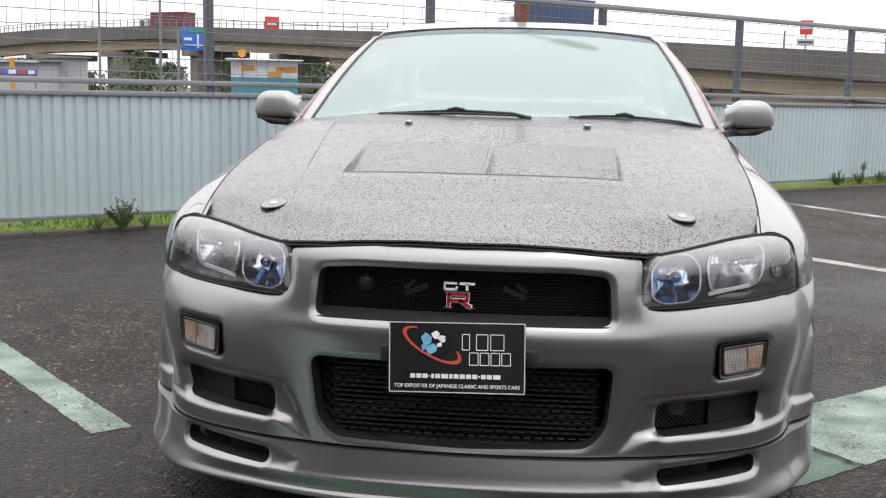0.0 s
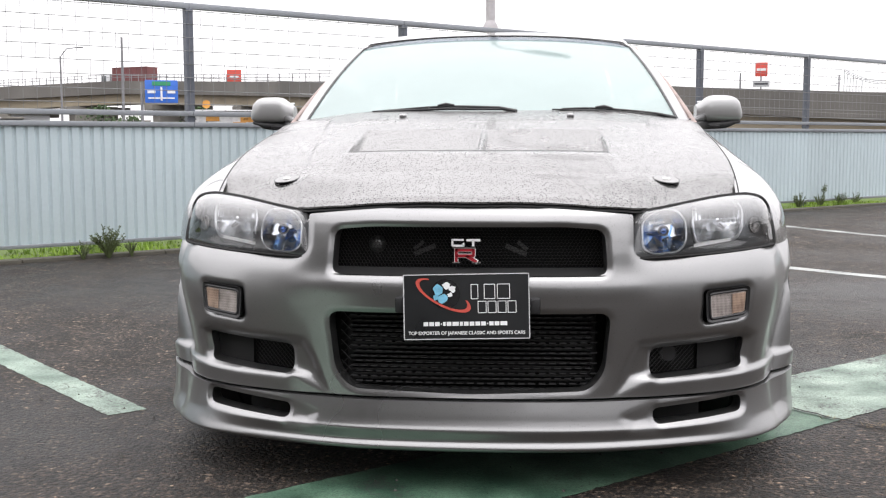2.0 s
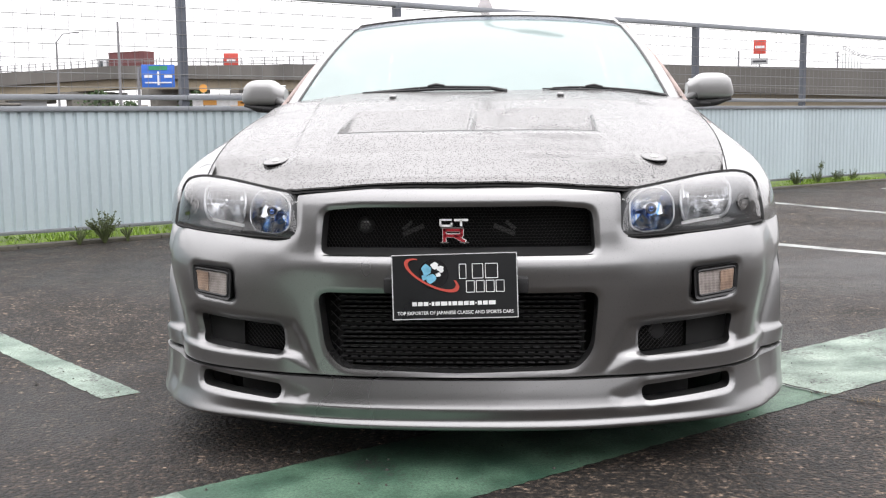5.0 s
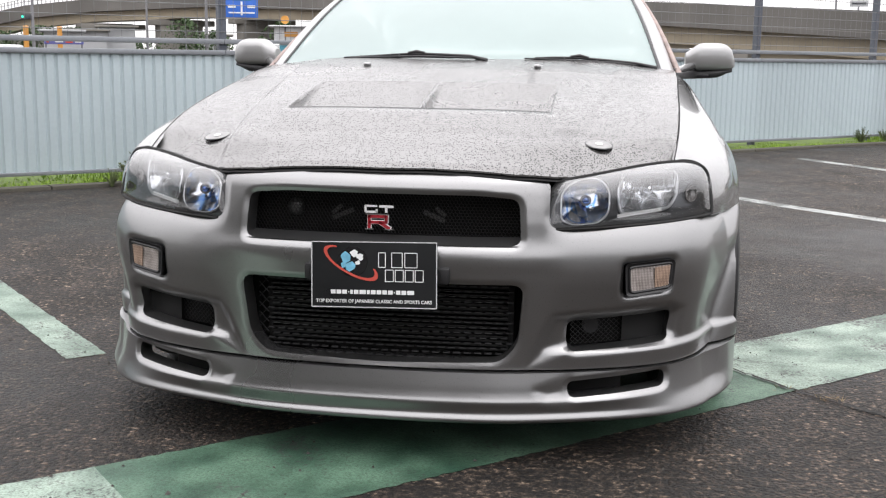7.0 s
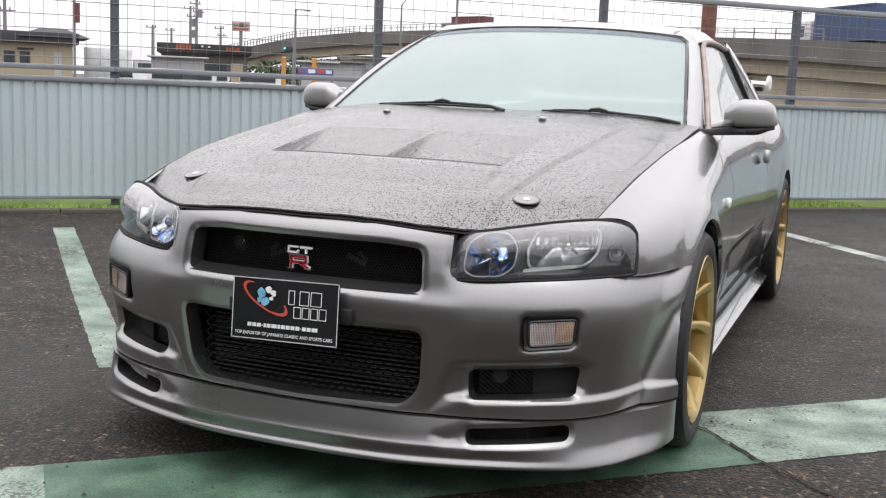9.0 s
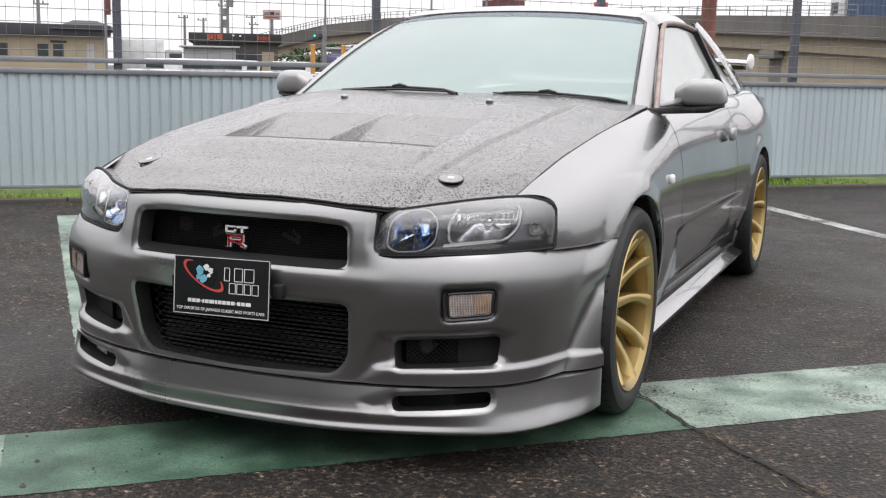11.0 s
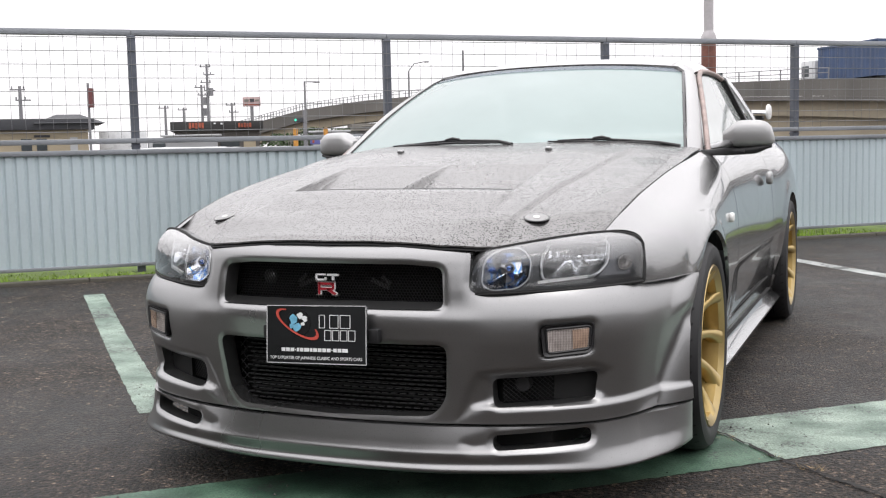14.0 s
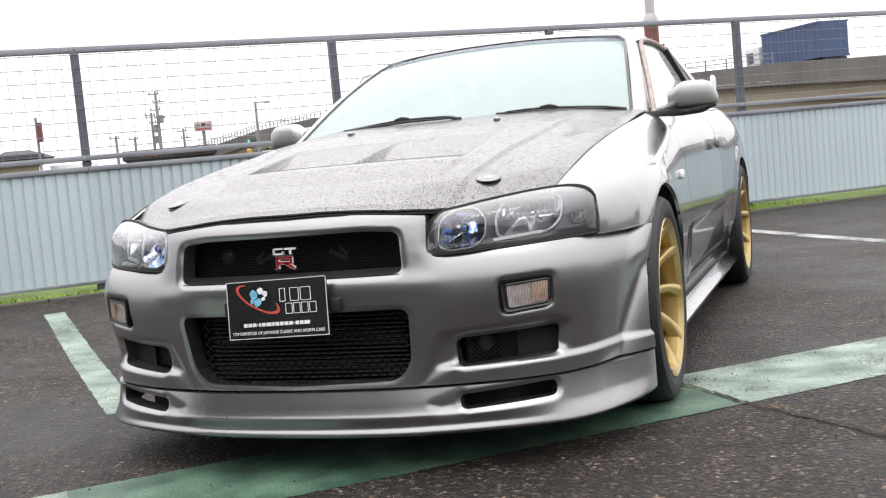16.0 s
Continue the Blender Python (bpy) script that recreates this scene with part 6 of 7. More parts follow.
def weed(u, n, size, seed, spread=1.0, stems=16):
    r = random.Random(seed)
    x0, y0, _ = lot(u, n)
    top = empty("weed", "scruffy green weed at the kerb", "weed", "weeds", at=(x0, y0, 0.085))
    st, lv, lf = [], [], []
    for i in range(stems):
        a, lean = r.uniform(0, 6.28), r.uniform(0.1, 0.8) * spread
        h = size * r.uniform(0.5, 1.0) / (1 + 0.55 * lean * lean)
        p1 = (lean * h * 0.4 * math.cos(a), lean * h * 0.4 * math.sin(a), h * 0.55)
        p2 = (lean * h * 0.8 * math.cos(a), lean * h * 0.8 * math.sin(a), h)
        st.append(tube_arrays([(0, 0, -0.02), p1, p2], [0.004, 0.003, 0.0015], 5))
        for k in range(16):
            t = r.uniform(0.25, 1)
            c = Vector(p1) * (1 - t) + Vector(p2) * t
            s = size * r.uniform(0.04, 0.10)
            d = Vector((r.uniform(-1, 1), r.uniform(-1, 1), r.uniform(-0.3, 0.8))).normalized()
            e = d.cross(Vector((r.uniform(-1, 1), r.uniform(-1, 1), 0.3))).normalized()
            o = len(lv)
            lv += [c, c + d * s * 0.5 + e * s * 0.22, c + d * s, c + d * s * 0.5 - e * s * 0.22]
            lf.append((o, o + 1, o + 2, o + 3))
    tagged(raw("stem_tuft", *merge(st), M_WEED, top), kind="stuff")
    tagged(raw("foliage", lv, lf, M_WEED, top), kind="stuff")


for u, n, s, k, sp, st in ((0.57, 4.66, 0.25, 1, 1.7, 44), (0.40, 4.68, 0.13, 2, 1.6, 20), (0.74, 4.67, 0.12, 10, 1.6, 20), (9.50, 4.90, 0.30, 3, 0.25, 5), (9.40, 4.88, 0.16, 4, 1.5, 30), (8.95, 4.86, 0.20, 6, 1.7, 34), (9.85, 4.88, 0.18, 7, 1.7, 30), (10.2, 4.90, 0.16, 8, 1.6, 24), (-2.2, FENCE_N - 0.25, 0.12, 5, 1.2, 16), (4.6, FENCE_N - 0.28, 0.12, 9, 1.2, 16)):
    weed(u, n, s, k, sp, st)

# fence: posts, rails, wire mesh above, corrugated sheet below
fence = empty("fence", "grey steel fence, wire mesh over corrugated sheet", "fence", kind="structure", at=(0, 0, 0))
FENCE_TOP, RAIL_Z, SHEET_TOP, SHEET_LOW = 1.87, 1.075, 0.985, 0.155
K0, K1 = -4, 12
bm = bmesh.new()
box(bm, (-0.030, -0.030, 0.0), (0.030, 0.030, FENCE_TOP - 0.02), None, 0.006)
box(bm, (-0.034, -0.034, RAIL_Z - 0.045), (0.034, 0.034, RAIL_Z - 0.035))
me = bpy.data.meshes.new("post")
bm.to_mesh(me)
bm.free()
me.materials.append(M_POSTSTEEL)
sheet_v, sheet_f = [], []
pitch, x = 0.0760, 0.0
prof = []
while x < POST_STEP + 0.05:
    for dx, dy in ((0.0, 0.0), (0.044, 0.001), (0.053, 0.0085), (0.060, 0.0125), (0.067, 0.0085)):
        prof.append((x + dx, dy))
    x += pitch
prof = [p for p in prof if p[0] <= POST_STEP + 0.012]
kk = len(prof)
sheet_v = [(a, b, SHEET_LOW) for a, b in prof] + [(a, b, SHEET_TOP) for a, b in prof]
sheet_f = [(i, i + 1, kk + i + 1, kk + i) for i in range(kk - 1)]
sme = bpy.data.meshes.new("sheet")
sme.from_pydata(sheet_v, [], sheet_f)
sme.materials.append(M_SHEET)
for k in range(K0, K1 + 1):
    p = new("post", me)
    p.matrix_basis = Matrix.Translation(lot(POST_U0 + POST_STEP * k, FENCE_N)) @ LOT_M
    p.parent = fence
    if k < K1:
        s = new("corrugated_sheet", sme)
        s.matrix_basis = Matrix.Translation(lot(POST_U0 + POST_STEP * k, FENCE_N - 0.055)) @ LOT_M
        s.parent = fence
ua, ub = POST_U0 + POST_STEP * K0, POST_U0 + POST_STEP * K1
for nm, z0, z1, n0, n1, lab in (("top_rail", FENCE_TOP - 0.022, FENCE_TOP + 0.022, -0.028, 0.028, "grey top rail"), ("mesh_rail", RAIL_Z - 0.020, RAIL_Z + 0.018, -0.060, -0.031, "grey lower mesh rail"), ("sheet_rail", SHEET_TOP - 0.010, SHEET_TOP + 0.026, -0.075, -0.031, "grey cap rail of the sheet"), ("foot_rail", SHEET_LOW - 0.014, SHEET_LOW + 0.012, -0.068, -0.03, "grey foot rail of the sheet")):
    bm = bmesh.new()
    for k in range(K0, K1):
        box(bm, (POST_U0 + POST_STEP * k + 0.001, FENCE_N + n0, z0), (POST_U0 + POST_STEP * (k + 1) - 0.001, FENCE_N + n1, z1), LOT_M, 0.004)
    part(nm, bm, M_GALV, fence, lab, auto=40)
wires = []
W = 0.0016


def wire_box(a, b, w):
    a, b = np.array(a), np.array(b)
    t = (b - a) / np.linalg.norm(b - a)
    s = np.cross(t, (-UY, UX, 0))
    s = s / np.linalg.norm(s) * w
    q = np.array((-UY, UX, 0)) * w
    return [a + s, a + q, a - s, a - q, b + s, b + q, b - s, b - q], [(0, 1, 5, 4), (1, 2, 6, 5), (2, 3, 7, 6), (3, 0, 4, 7)]


zw = RAIL_Z + 0.07
while zw < FENCE_TOP - 0.03:
    wires.append(wire_box(lot(ua, FENCE_N - 0.038, zw), lot(ub, FENCE_N - 0.038, zw), 0.0026))
    zw += 0.098
nu = int((ub - ua) / 0.094)
for i in range(nu):
    u = ua + i * 0.094
    wires.append(wire_box(lot(u, FENCE_N - 0.038, RAIL_Z + 0.02), lot(u, FENCE_N - 0.038, FENCE_TOP - 0.02), W))
tagged(raw("wire_mesh", *merge(wires), M_WIRE, fence), "thin welded wire mesh", kind="stuff")

# rusty lamp pole just behind the fence
pole = empty("lamp_pole", "rust-stained steel pole behind the fence", "pole", at=(-0.22, 7.05, 0))
tube("pole_foot", [(0, 0, 0), (0, 0, 1.93)], 0.068, M_RUST, pole, "rusty red-brown lower tube", 16)
tube("pole_collar", [(0, 0, 1.90), (0, 0, 1.95), (0, 0, 2.0)], [0.072, 0.070, 0.046], M_POLEPAINT, pole, "grey weld collar", 16)
tube("pole_arm", [(0, 0, 5.15), (0.10, -0.05, 5.32), (0.45, -0.2, 5.40)], 0.030, M_POLEPAINT, pole, "grey lamp arm", 10)
v, f = ellipsoid((0.85, -0.38, 5.40), (0.46, 0.16, 0.07), 10, 20, 0.7, Matrix.Rotation(-0.42, 3, "Z"))
raw("lamp_head", v, f, M_POLEPAINT, pole, "grey lamp head", smooth=True)
tube("pole_shaft", [(0, 0, 1.98), (0, 0, 5.2)], 0.045, M_POLEPAINT, pole, "grey upper tube with rust patches", 14)

# ---- distance ----
# elevated road: nodes of x, y and the parapet's top
road_pts = [(34.0, 41.2, 2.45), (17.8, 55.8, 3.42), (-2.9, 74.6, 5.15), (-31.0, 112.0, 7.3), (-46.0, 118.0, 7.8), (-59.0, 117.5, 7.2), (-66.0, 115.1, 6.3), (-71.5, 113.2, 4.9), (-78.0, 111.0, 3.2)]
high = empty("elevated_road", "concrete elevated road with beige girders", "viaduct", kind="structure")


def along(pts, k):
    out = []
    for i in range(len(pts) - 1):
        for j in range(k):
            t = j / k
            out.append(tuple(pts[i][c] * (1 - t) + pts[i + 1][c] * t for c in range(3)))
    return out + [pts[-1]]


line = along(road_pts, 4)


def ribbon(name, z0, z1, d0, d1, material, lab, upto=None):
    """A band along the road: heights counted down from the parapet, depths across it."""
    v, f = [], []
    pts = line[:upto]
    for i, p in enumerate(pts):
        a, b = line[max(0, i - 1)], line[min(len(line) - 1, i + 1)]
        t = Vector((b[0] - a[0], b[1] - a[1], 0)).normalized()
        nn = Vector((-t.y, t.x, 0))
        if nn.y < 0:
            nn = -nn
        for d, z in ((d0, z0), (d1, z0), (d1, z1), (d0, z1)):
            v.append((p[0] + nn.x * d, p[1] + nn.y * d, max(p[2] + z, -0.2)))
    for i in range(len(pts) - 1):
        for j in range(4):
            f.append((i * 4 + j, i * 4 + (j + 1) % 4, (i + 1) * 4 + (j + 1) % 4, (i + 1) * 4 + j))
    return raw(name, v, f, material, high, lab)


ribbon("parapet", -1.15, 0.0, 0.0, 0.25, M_DECK, "stained grey parapet")
ribbon("far_parapet", -1.0, -0.1, 8.6, 8.85, M_DECK, "stained grey parapet")
ribbon("deck_slab", -1.45, -1.16, -0.15, 9.0, M_DECK, "grey road slab")
ribbon("girder", -2.55, -1.46, 0.7, 1.0, M_GIRDER, "beige steel girder")
ribbon("abutment", -9.0, -2.50, 1.3, 1.6, M_GIRDER, "beige wall under the ramp", 12)
ribbon("inner_girder", -2.45, -1.46, 6.0, 6.3, M_GIRDER, "beige steel girder")
for k, p in enumerate(line[::3]):
    if p[2] > 3.0:
        bm = bmesh.new()
        box(bm, (-0.8, 1.2, -0.2), (0.8, 6.5, p[2] - 2.5), Matrix.Translation((p[0], p[1], 0)) @ Matrix.Rotation(-0.74, 4, "Z"), 0.1)
        box(bm, (-0.9, 0.2, p[2] - 3.2), (0.9, 8.0, p[2] - 2.56), Matrix.Translation((p[0], p[1], 0)) @ Matrix.Rotation(-0.74, 4, "Z"), 0.1)
        part("pier", bm, M_PIER, high, "grey concrete pier", auto=40)


guard = []
for i in range(8, len(line) - 1):
    a, b = line[i], line[i + 1]
    for j in range(4):
        t = j / 4
        p = [a[c] * (1 - t) + b[c] * t for c in range(3)]
        guard.append(tube_arrays([(p[0], p[1], p[2] - 0.05), (p[0], p[1], p[2] + 0.75)], 0.05, 5))
    for dz in (0.40, 0.72):
        guard.append(tube_arrays([(a[0], a[1], a[2] + dz), (b[0], b[1], b[2] + dz)], 0.03, 4))
tagged(raw("guard_rail", *merge(guard), M_FARPOLE, high, "thin steel guard rail"), kind="stuff")


def on_road(s):
    """Place and heading s metres along the road from its near end."""
    for a, b in zip(road_pts, road_pts[1:]):
        d = math.dist(a[:2], b[:2])
        if s <= d:
            t = s / d
            return [a[c] + (b[c] - a[c]) * t for c in range(3)], math.atan2(b[1] - a[1], b[0] - a[0])
        s -= d


def truck(s, m_box, m_cab, lab, half, size, lane=2.6, flip=False):
    p, hd = on_road(s)
    nn = Vector((-math.sin(hd), math.cos(hd), 0))
    if nn.y < 0:
        nn = -nn
    z = p[2] - 1.15
    hd += math.pi if flip else 0
    top = empty("truck", lab, "truck", "trucks on the elevated road")
    top.matrix_basis = Matrix.Translation((p[0] + nn.x * lane, p[1] + nn.y * lane, z)) @ Matrix.Rotation(hd, 4, "Z") @ Matrix.Scale(size, 4)
    ring = []
    for i in range(57):
        ring.append((-half + i * 2 * half / 56, -1.235 if (i // 2) % 2 else -1.19))
    ring += [(x, -y) for x, y in ring[::-1]]
    k = len(ring)
    box_body = raw("container", [(x, y, z) for z in (1.25, 3.85) for x, y in ring], [tuple(range(k - 1, -1, -1)), tuple(range(k, 2 * k))] + [(i, (i + 1) % k, k + (i + 1) % k, k + i) for i in range(k)], m_box, top, "ribbed freight container")
    bm = bmesh.new()
    for zz in (1.25, 3.72):
        for yy in (-1.27, 1.19):
            box(bm, (-half - 0.03, yy, zz), (half + 0.03, yy + 0.08, zz + 0.14))
    part("container_rail", bm, m_box, box_body)
    bm = bmesh.new()
    box(bm, (-half - 2.5, -1.15, 0.7), (-half - 0.5, 1.15, 3.0), None, 0.18)
    cab = part("cab", bm, m_cab, top, "truck cab", auto=40)
    bm = bmesh.new()
    box(bm, (-half - 2.54, -1.0, 1.75), (-half - 2.45, 1.0, 2.7), None, 0.02)
    box(bm, (-half - 2.2, -1.18, 1.75), (-half - 1.3, 1.18, 2.6), None, 0.02)
    part("cab_glass", bm, M_GLASSDARK, cab, "dark cab glass")
    bm = bmesh.new()
    box(bm, (-half - 2.1, -1.0, 0.55), (half, 1.0, 1.2))
    part("chassis", bm, M_DARK, top, "dark chassis")
    for xx in (-half - 1.7, -half + 1.1, half - 2.0, half - 0.8):
        for yy in (-1.0, 1.0):
            bm = bmesh.new()
            disc(bm, (xx, yy, 0.5), (0, 1, 0), 0.5, 0.3, 18)
            part("truck_wheel", bm, M_RUBBER, top, auto=40)


truck(112.5, M_CONTAINER_RED, M_CAB_WHITE, "red container truck on the elevated road", 3.6, 0.72, flip=True)
truck(50.0, M_CONTAINER_BLUE, M_CAB_WHITE, "blue container truck with a white cab", 3.7, 0.90, flip=True)


def sign_board(name, lab, cat, at, yaw, w, h, z, material, extras, pole_r=0.09, poles=(0,)):
    top = empty(name, lab, cat, at=(at[0], at[1], 0))
    top.rotation_euler = (0, 0, radians(yaw))
    bm = bmesh.new()
    box(bm, (-w / 2, -0.05, z), (w / 2, 0.05, z + h), None, 0.03)
    b = part("board", bm, material, top, auto=40)
    for x0, x1, z0, z1, mm in extras:
        bm = bmesh.new()
        box(bm, (x0 * w, -0.075, z + z0 * h), (x1 * w, -0.055, z + z1 * h))
        part("marking", bm, mm, b)
    for px in poles:
        tube("pole", [(px, 0.15, 0), (px, 0.15, z + h * 0.9)], pole_r, M_FARPOLE, top, "grey pole", 8)


def polar(az, d, eye=(0.15, -3.5)):
    """Azimuth in degrees to the right of the car's axis, and distance."""
    return (eye[0] + d * math.sin(radians(az)), eye[1] + d * math.cos(radians(az)))


sign_board("road_sign", "blue road direction sign on a grey pole", "road sign", polar(-18.7, 66), 18, 1.85, 1.30, 3.15, M_SIGNBLUE, [(-0.28, 0.28, 0.76, 0.94, M_SIGNGREEN), (-0.03, 0.03, 0.10, 0.70, M_SIGNWHITE), (-0.40, 0.40, 0.18, 0.24, M_SIGNWHITE), (-0.42, -0.18, 0.42, 0.54, M_SIGNWHITE), (0.18, 0.42, 0.42, 0.54, M_SIGNWHITE)], poles=(-1.1,))
sign_board("billboard", "red advertising sign with a white line on a pole", "billboard", polar(11.6, 150), -10, 1.55, 1.8, 9.3, M_SIGNRED, [(-0.38, 0.38, 0.40, 0.58, M_SIGNWHITE)])
sign_board("roof_sign", "grey lettered sign below the red billboard", "sign", polar(11.6, 148), -10, 2.1, 0.8, 7.85, M_WALLGREY, [(-0.4, 0.4, 0.35, 0.65, M_SHOPROOF)])
sign_board("billboard", "red advertising sign beyond the elevated road", "billboard", polar(-15.1, 150), 14, 1.9, 1.6, 8.9, M_SIGNRED, [(-0.3, 0.3, 0.3, 0.5, M_SIGNWHITE)])
sign_board("pole_sign", "grey and red sign board on a tall pole", "sign", polar(-32.2, 95, (1.44, -3.48)), 32, 1.48, 0.80, 5.03, M_SIGNPALE, [(-0.42, -0.16, 0.50, 0.74, M_PIER), (-0.10, 0.14, 0.46, 0.80, M_SHOPROOF), (0.20, 0.42, 0.52, 0.72, M_PIER), (-0.40, 0.40, 0.16, 0.30, M_ORANGE)], 0.14)


def shop(name, lab, at, yaw, w, d, h, m_wall, m_roof, roof_h, extras=()):
    top = empty(name, lab, "building", at=(at[0], at[1], 0))
    top.rotation_euler = (0, 0, radians(yaw))
    bm = bmesh.new()
    box(bm, (-w / 2, 0, 0), (w / 2, d, h))
    wall = part("wall", bm, m_wall, top)
    bm = bmesh.new()
    box(bm, (-w / 2 - 0.3, -0.5, h), (w / 2 + 0.3, d + 0.3, h + roof_h), None, 0.05)
    part("roof", bm, m_roof, top, auto=40)
    for nm, x0, x1, z0, z1, mm in extras:
        bm = bmesh.new()
        yf = -0.62 if z0 >= h else -0.06
        box(bm, (x0, yf, z0), (x1, yf + 0.11, z1))
        part(nm, bm, mm, wall)
    return top


E14 = (1.44, -3.48)
E9 = (1.345, -3.27)
M_LITGREEN = bpy.data.materials.new("green_signal_lens")
M_LITGREEN.use_nodes = True
M_LITGREEN.node_tree.nodes["Principled BSDF"].inputs["Base Color"].default_value = (0.02, 0.4, 0.25, 1)
M_LITGREEN.node_tree.nodes["Principled BSDF"].inputs["Emission Color"].default_value = (0.08, 0.9, 0.6, 1)
M_LITGREEN.node_tree.nodes["Principled BSDF"].inputs["Emission Strength"].default_value = 1.0
M_POSTORANGE = mat("orange_post_paint", (0.55, 0.26, 0.05), 0.5)
M_TEAL = mat("teal_sheet", (0.06, 0.22, 0.29), 0.6, var=0.2)
place = shop("shop", "beige low shop with a dark roof band", polar(-43.3, 62, E9), 43.3, 6.5, 7, 2.5, M_SHOPWALL, M_SHOPROOF, 0.58, [("window", -2.1, -1.6, 1.42, 2.05, M_GLASSDARK), ("window", -0.15, 0.38, 1.42, 2.05, M_GLASSDARK), ("window", 0.62, 1.14, 1.42, 2.05, M_GLASSDARK), ("door", 2.3, 2.68, 0.1, 2.1, M_WALLGREY), ("awning", 0.5, 1.3, 2.12, 2.24, M_SHOPROOF)])
v = [(0.5, -0.7, 2.84), (4.1, -0.7, 2.84), (4.1, 5.0, 2.84), (0.5, 5.0, 2.84), (1.7, 1.2, 3.36), (2.9, 1.2, 3.36), (2.9, 3.2, 3.36), (1.7, 3.2, 3.36)]
raw("hip_roof", v, [(0, 1, 5, 4), (1, 2, 6, 5), (2, 3, 7, 6), (3, 0, 4, 7), (4, 5, 6, 7), (0, 3, 2, 1)], M_SHOPROOF, place, "dark hipped roof")
shop("store", "long low store with a black sign fascia", polar(-34.0, 84, E9), 34.0, 6.2, 9, 2.80, M_STOREWALL, M_FASCIA, 0.70, [("sign_mark", -2.05 + 0.23 * i, -1.88 + 0.23 * i, 2.98 + 0.06 * (i % 2), 3.40, M_ORANGE) for i in range(5)] + [("sign_mark", 1.55 + 0.2 * i, 1.70 + 0.2 * i, 3.02, 3.34 - 0.05 * (i % 2), M_ORANGE) for i in range(5)] + [("sign_lamp", -0.25, -0.10, 3.28, 3.38, M_SIGNWHITE), ("sign_lamp", 0.25, 0.40, 3.26, 3.36, M_SIGNWHITE), ("window", -2.8, -0.6, 0.6, 2.1, M_GLASSDARK), ("window", 0.2, 1.6, 0.6, 2.1, M_GLASSDARK), ("roller_door", 1.9, 2.8, 0.2, 2.2, M_SHOPWALL)])
shop("annex", "pale flat-roofed annex in front of the store", polar(-35.3, 80, E9), 34.0, 3.6, 3, 2.35, M_WALLGREY, M_WALLGREY, 0.12)
shop("container_store", "grey storage container under the elevated road", polar(-28.3, 70, E9), 28, 2.1, 3, 2.25, M_WALLGREY, M_WALLGREY, 0.12)
for az, d, w, h in ((-26.4, 96, 3.4, 2.8), (-24.9, 98, 3.0, 3.2), (-20.2, 97, 2.6, 2.6)):
    shop("warehouse", "low grey warehouse beyond the elevated road", polar(az, d), -az, w, 4, h, M_WALLGREY, M_PIER, 0.15)
shop("painted_container", "white and orange container on a teal base", polar(-15.4, 60), 15.4, 3.5, 2.2, 2.50, M_CARWHITE, M_CARWHITE, 0.08, [("teal_base", -1.75, 1.75, 0.2, 1.62, M_TEAL), ("orange_panel", -1.2, -0.5, 2.0, 2.25, M_POSTORANGE), ("orange_panel", 0.2, 0.9, 1.66, 1.95, M_POSTORANGE), ("orange_panel", 0.6, 1.7, 1.95, 2.2, M_POSTORANGE), ("vent", 0.75, 1.0, 2.05, 2.15, M_GLASSDARK)])
sign_board("banner", "blue and red banner with white marks", "banner", polar(-27.2, 55), 27.2, 1.75, 0.34, 1.40, M_BANNER, [(-0.44, -0.38, 0.2, 0.8, M_ORANGE), (-0.22, -0.02, 0.25, 0.80, M_SIGNWHITE), (0.04, 0.22, 0.2, 0.8, M_SIGNRED), (0.28, 0.44, 0.25, 0.75, M_SIGNWHITE)], 0.04, (-0.8, 0.8))


def box_truck(az, d, yaw):
    x, y = polar(az, d, E9)
    top = empty("box_truck", "white box truck parked by the shops", "truck", at=(x, y, 0))
    top.rotation_euler = (0, 0, radians(yaw))
    bm = bmesh.new()
    box(bm, (-1.35, -0.9, 0.75), (1.25, 0.9, 2.48), None, 0.04)
    part("cargo_box", bm, M_CARWHITE, top, "white cargo box", auto=40)
    bm = bmesh.new()
    box(bm, (1.32, -0.85, 0.45), (2.25, 0.85, 1.95), None, 0.12)
    cab = part("cab", bm, M_WALLGREY, top, "grey cab", auto=40)
    bm = bmesh.new()
    box(bm, (1.55, -0.88, 1.2), (2.27, 0.88, 1.75), None, 0.05)
    part("cab_glass", bm, M_GLASSDARK, cab)
    for xx in (-0.8, 1.7):
        for yy in (-0.8, 0.8):
            bm = bmesh.new()
            disc(bm, (xx, yy, 0.38), (0, 1, 0), 0.38, 0.22, 18)
            part("truck_wheel", bm, M_RUBBER, top, auto=40)


box_truck(-38.6, 66, 38.6)


